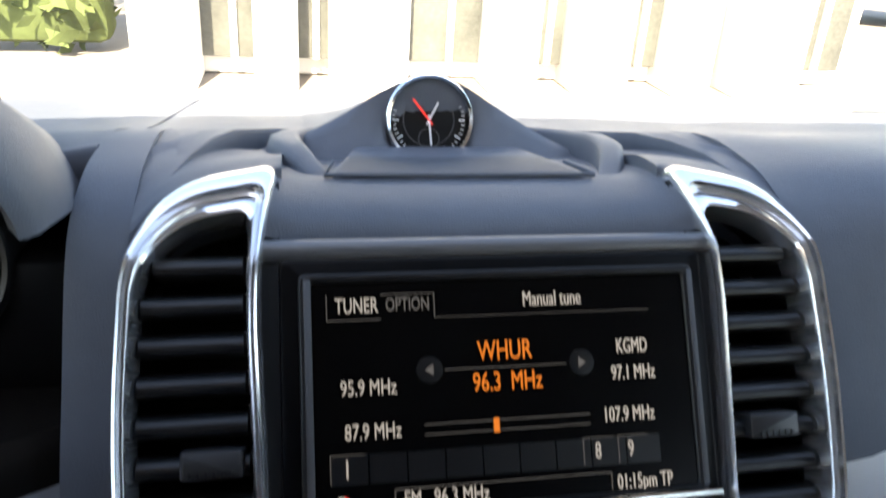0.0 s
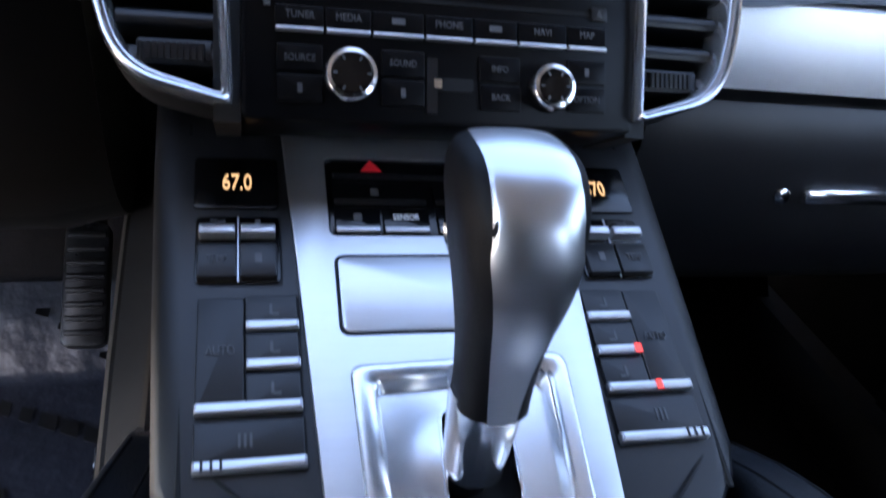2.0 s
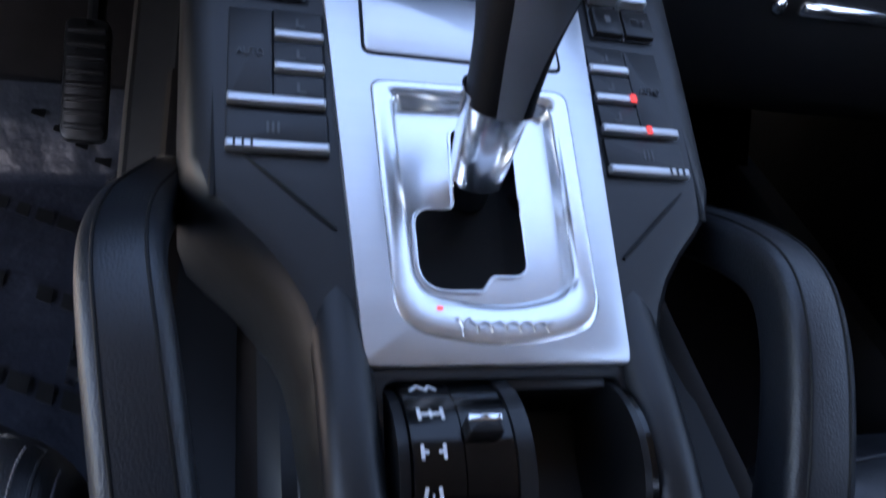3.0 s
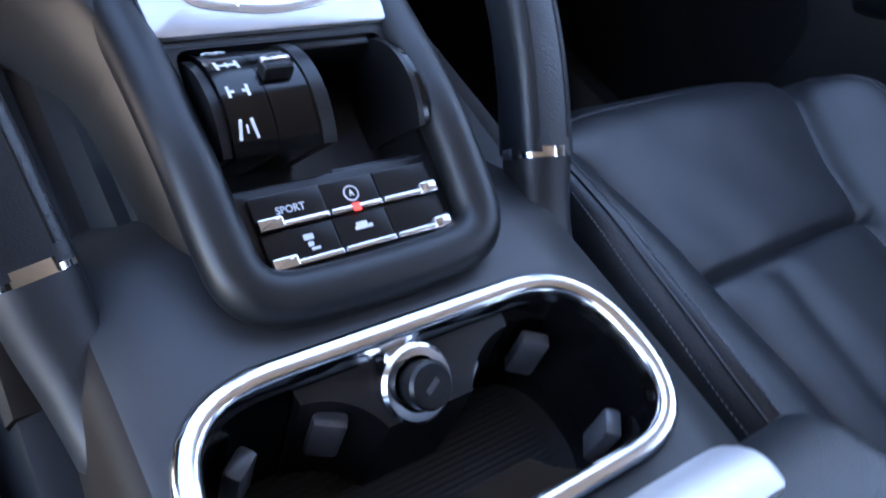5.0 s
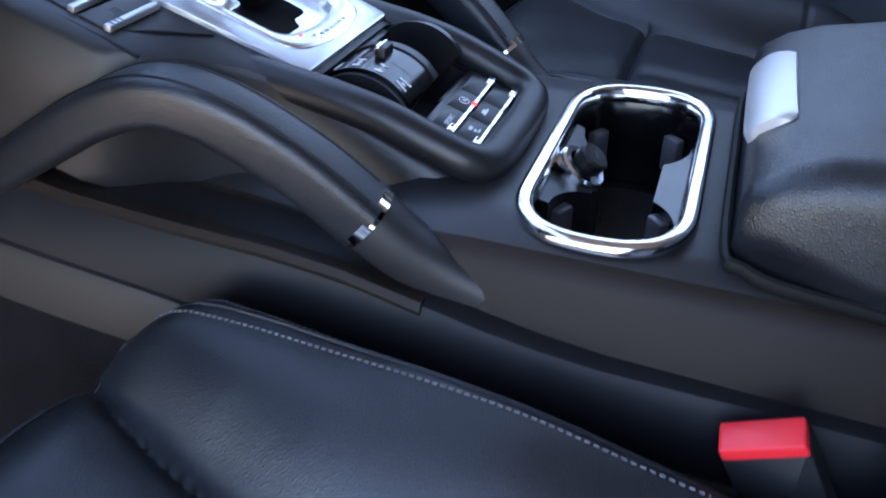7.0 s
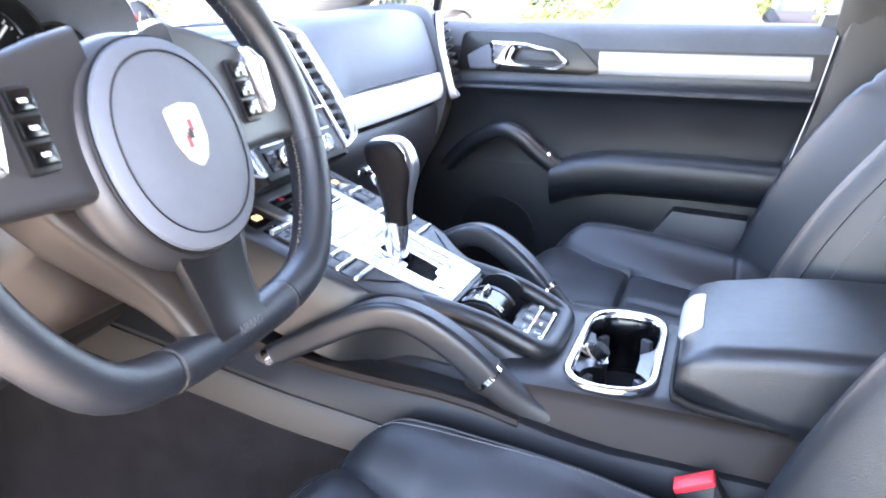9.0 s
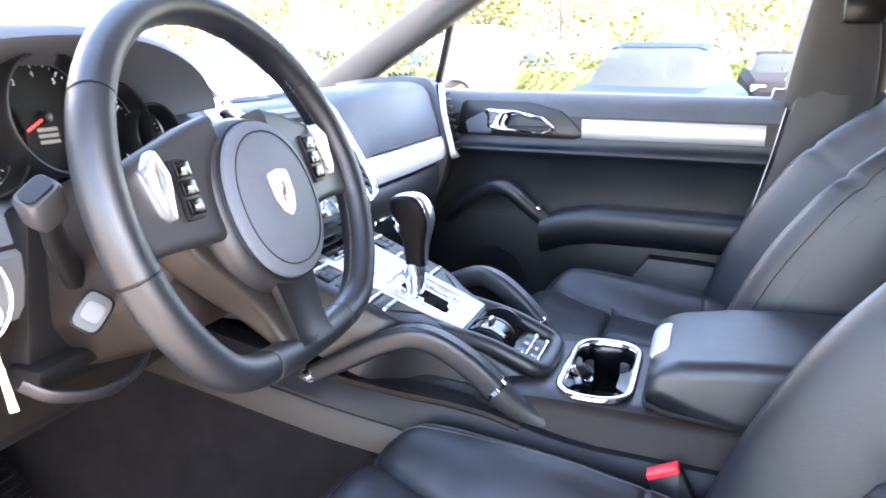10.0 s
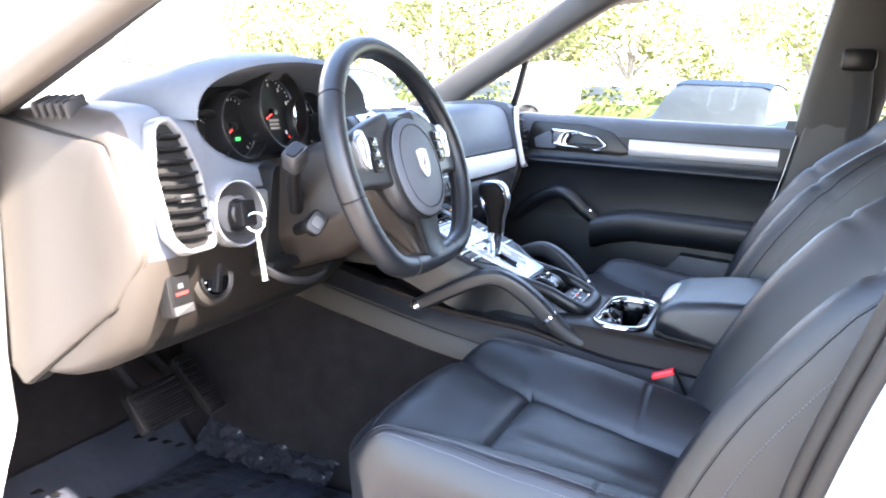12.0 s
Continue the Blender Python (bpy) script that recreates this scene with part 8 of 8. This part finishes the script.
def leaves(name, spots, material, parent=None):
    """Many small leaf blades scattered on given (centre, radii, count) clumps."""
    verts, faces = [], []
    for c, rad, count in spots:
        for _ in range(count):
            d = Vector((rng.gauss(0, 1), rng.gauss(0, 1), rng.gauss(0, 1))).normalized() * (0.55 + 0.5 * rng.random())
            p = Vector((c[0] + d.x * rad[0], c[1] + d.y * rad[1], c[2] + d.z * rad[2]))
            a = Vector((rng.uniform(-1, 1), rng.uniform(-1, 1), rng.uniform(-0.6, 0.6))).normalized()
            b = a.cross(Vector((rng.uniform(-1, 1), rng.uniform(-1, 1), rng.uniform(-1, 1)))).normalized()
            s = min(0.16, rad[2] * rng.uniform(0.10, 0.2))
            k = len(verts)
            verts += [p - a * s, p + b * s * 0.45, p + a * s, p - b * s * 0.45]
            faces.append((k, k + 1, k + 2, k + 3))
    me = bpy.data.meshes.new(name)
    me.from_pydata([tuple(v) for v in verts], [], faces)
    me.materials.append(material)
    ob = new(name, me)
    if parent is not None:
        under(ob, parent)
    return ob


def hedge(x0, y0, x1, y1, h, label="clipped green hedge along the car park"):
    th = thing("hedge", ((x0 + x1) / 2, (y0 + y1) / 2, GROUND_Z), label, "hedge", "hedges")
    d = Vector((x1 - x0, y1 - y0, 0))
    n = max(3, int(d.length / 0.5))
    spots = []
    for k in range(n):
        p = Vector((x0, y0, 0)) + d * ((k + 0.5) / n)
        for zz in (0.35, 0.8):
            spots.append(((p.x + rng.uniform(-0.1, 0.1), p.y + rng.uniform(-0.1, 0.1), GROUND_Z + h * zz * 0.9), (0.42, 0.42, h * 0.34), 130))
    tagged(leaves("foliage", spots, LEAF, th), kind="stuff")
    bm = bmesh.new()
    box(bm, ((x0 + x1) / 2, (y0 + y1) / 2, GROUND_Z + h * 0.40), (d.length, 0.45, h * 0.72), Matrix.Rotation(math.atan2(d.y, d.x), 3, "Z"), 0.1)
    part("inner_growth", bm, LEAF, th)


def parked_car(x, y, turn, paint, label):
    th = thing("parked_car", (x, y, GROUND_Z), label, "car", "parked cars")
    m = Matrix.Translation((x, y, GROUND_Z)) @ Matrix.Rotation(radians(turn), 4, "Z")
    P = [(-2.2, 0.45, 0.62), (-2.15, 0.75, 0.80), (-1.6, 0.92, 0.86), (-0.8, 0.98, 0.88), (0.4, 0.98, 0.89), (1.3, 0.92, 0.87), (2.0, 0.80, 0.80), (2.25, 0.55, 0.60)]
    P = [tuple(q) for q in spline([Vector(q) for q in P], 4)]
    bm = bmesh.new()
    loft(bm, [[m @ Vector((px, yy, zz)) for yy, zz in ((-w * 0.96, 0.26), (-w, 0.5), (-w * 0.97, top * 0.86), (-w * 0.80, top), (w * 0.80, top), (w * 0.97, top * 0.86), (w, 0.5), (w * 0.96, 0.26))] for px, top, w in P])
    part("body", bm, paint, th, sharp=30)
    bm = bmesh.new()
    C = [(-1.75, 0.86, 0.66), (-1.0, 1.28, 0.60), (-0.3, 1.42, 0.57), (0.4, 1.36, 0.57), (1.15, 0.90, 0.66)]
    C = [tuple(q) for q in spline([Vector(q) for q in C], 4)]
    loft(bm, [[m @ Vector((px, yy, zz)) for yy, zz in ((-0.74, 0.84), (-w, top - 0.04), (-w * 0.8, top), (w * 0.8, top), (w, top - 0.04), (0.74, 0.84))] for px, top, w in C])
    part("cabin_glass", bm, DARKGLASS, th, "dark cabin windows")
    bm = bmesh.new()
    loft(bm, [[m @ Vector((px, yy, zz)) for yy, zz in ((-w, top - 0.015), (-w * 0.8, top + 0.012), (w * 0.8, top + 0.012), (w, top - 0.015))] for px, top, w in C[4:13]])
    part("roof", bm, paint, th)
    for px in (-1.35, 1.40):
        for s in (-1, 1):
            bm = bmesh.new()
            wm = m @ Matrix.Translation((px, s * 0.80, 0.32)) @ Matrix.Rotation(radians(90), 4, "X")
            lathe(bm, [(0.20, -0.11), (0.31, -0.11), (0.325, -0.08), (0.325, 0.08), (0.31, 0.11), (0.20, 0.11)], wm, 28, ring=True)
            ty = part("wheel", bm, TYRE, th)
            bm = bmesh.new()
            lathe(bm, [(0.205, -0.09), (0.205, 0.09), (0.03, 0.10)], wm, 20)
            part("wheel_rim", bm, SILVER, ty, "silver wheel rim")
    for s in (-1, 1):
        for px, mt in ((2.12, PRINT), (-2.17, RED)):
            bm = bmesh.new()
            box(bm, m @ Vector((px, s * 0.55, 0.62)), (0.10, 0.32, 0.14), Matrix.Rotation(radians(turn), 3, "Z"), 0.03)
            part("headlight" if px > 0 else "tail_light", bm, mt, th)
    return th


PAINTS = {n: mat(n + "_car_paint", c, 0.6, var=0.03, scale=3, spec=0.02) for n, c in (("blue_grey", (0.010, 0.017, 0.030)), ("silver", (0.30, 0.31, 0.32)), ("dark", (0.012, 0.012, 0.015)), ("pale", (0.7, 0.7, 0.69)))}
parked_car(8.95, 0.42, 172, PAINTS["blue_grey"], "blue-grey parked saloon beyond the passenger window")
parked_car(8.6, 6.2, 185, PAINTS["pale"], "white parked car beyond the hedge")
parked_car(8.0, 10.5, 150, PAINTS["silver"], "silver parked car in the row ahead")
for k, (dx, paint) in enumerate(((0.0, "pale"), (0.3, "dark"), (-0.2, "silver"), (0.2, "pale"), (0.0, "silver"), (0.1, "pale"), (-0.1, "dark"), (0.2, "pale"))):
    parked_car(19.0 + dx, -4.5 + 2.9 * k, 178 + 3 * (k % 3), PAINTS[paint], {"pale": "white", "dark": "black", "silver": "silver"}[paint] + " parked car in the far row")
for k, paint in enumerate(("silver", "pale", "blue_grey", "pale", "dark", "silver")):
    parked_car(27.0, -2.0 + 3.6 * k, 182, PAINTS[paint], {"pale": "white", "dark": "black", "silver": "silver", "blue_grey": "blue-grey"}[paint] + " parked car far across the lot")
hedge(13.0, -7.0, 12.8, -1.4, 1.35)
hedge(12.6, 1.6, 12.2, 13.0, 1.35)
hedge(22.5, -9.0, 22.5, 26.0, 1.5)
hedge(-6.5, 6.4, -1.5, 6.8, 2.0)


def tree(x, y, h, label="sunlit green tree beyond the car park"):
    th = thing("tree", (x, y, GROUND_Z), label, "tree", "trees")
    bm = bmesh.new()
    sweep(bm, spline([(x, y, GROUND_Z), (x + 0.06 * h, y, GROUND_Z + 0.3 * h), (x, y + 0.04 * h, GROUND_Z + 0.62 * h)], 5), lambda t: oval(0.020 * h * (1 - 0.6 * t), 0.020 * h * (1 - 0.6 * t), 9), up=(0, 1, 0))
    tr = part("trunk", bm, BARK, th)
    spots = []
    for k in range(6):
        a = k * 1.05 + rng.random()
        tip = Vector((x + math.cos(a) * 0.24 * h, y + math.sin(a) * 0.24 * h, GROUND_Z + h * rng.uniform(0.30, 0.80)))
        bm = bmesh.new()
        sweep(bm, [Vector((x, y, GROUND_Z + 0.25 * h)), Vector((x, y, GROUND_Z + 0.4 * h)).lerp(tip, 0.6), tip], lambda t: oval(0.014 * h * (1 - 0.7 * t), 0.014 * h * (1 - 0.7 * t), 6), up=(0, 1, 0.2))
        part("limb", bm, BARK, tr)
        spots.append((tip, (0.21 * h, 0.21 * h, 0.16 * h), 300))
        spots.append((tip + Vector((rng.uniform(-0.1, 0.1) * h, rng.uniform(-0.1, 0.1) * h, 0.1 * h)), (0.17 * h, 0.17 * h, 0.13 * h), 220))
    tagged(leaves("crown", spots, TREE_LEAF, th), kind="stuff")


for x, y, h in ((22, 15, 5.5), (34, -5, 6), (36, 3, 5.5), (35, 10, 6.5), (37, 18, 6), (33, 26, 6), (-2.9, 8.4, 3.6), (-5.0, 8.0, 4.0), (30, -1, 7), (29, 5.5, 6.5), (31, 9, 7.5), (30, 13.5, 7), (27, 19, 6.5)):
    tree(x, y, h)
# lamp post
post = thing("street_lamp", (16.5, 8.0, GROUND_Z), "tall pale steel lamp post in the car park", "street lamp")
bm = bmesh.new()
sweep(bm, [Vector((16.5, 8.0, GROUND_Z)), Vector((16.5, 8.0, 7.0))], lambda t: oval(0.09 - 0.03 * t, 0.09 - 0.03 * t, 12), up=(0, 1, 0))
part("pole", bm, SILVER, post)
# showroom front close ahead of the car: white piers, panes and a low plinth
shop = thing("showroom_building", (1.5, 5.6, GROUND_Z), "white showroom front with broad piers and dark glass", "building")
bm = bmesh.new()
box(bm, (1.75, 8.0, GROUND_Z + 2.0), (5.8, 4.0, 4.0), None, 0.05)
part("wall", bm, WALL, shop)
bm = bmesh.new()
box(bm, (1.75, 5.62, GROUND_Z + 3.2), (6.0, 1.0, 0.9), None, 0.04)
part("canopy", bm, WALL, shop)
x = -1.15
k = 0
while x < 4.3:
    w = (0.42, 0.30, 0.55, 0.36)[k % 4]
    gap = (0.38, 0.22, 0.60, 0.30)[k % 4]
    bm = bmesh.new()
    box(bm, (x + w / 2, 5.75, GROUND_Z + 1.5), (w, 0.5, 3.0), None, 0.02)
    part("pier", bm, WALL, shop)
    bm = bmesh.new()
    box(bm, (x + w + gap / 2, 5.93, GROUND_Z + 1.45), (gap + 0.02, 0.06, 2.6), None, 0.008)
    pane_ = part("window", bm, SHOP_GLASS, shop, "dim shop window")
    bm = bmesh.new()
    box(bm, (x + w + gap * 0.6, 5.885, GROUND_Z + 1.45), (0.05, 0.06, 2.6), None, 0.008)
    part("mullion", bm, WALL, pane_)
    x += w + gap
    k += 1
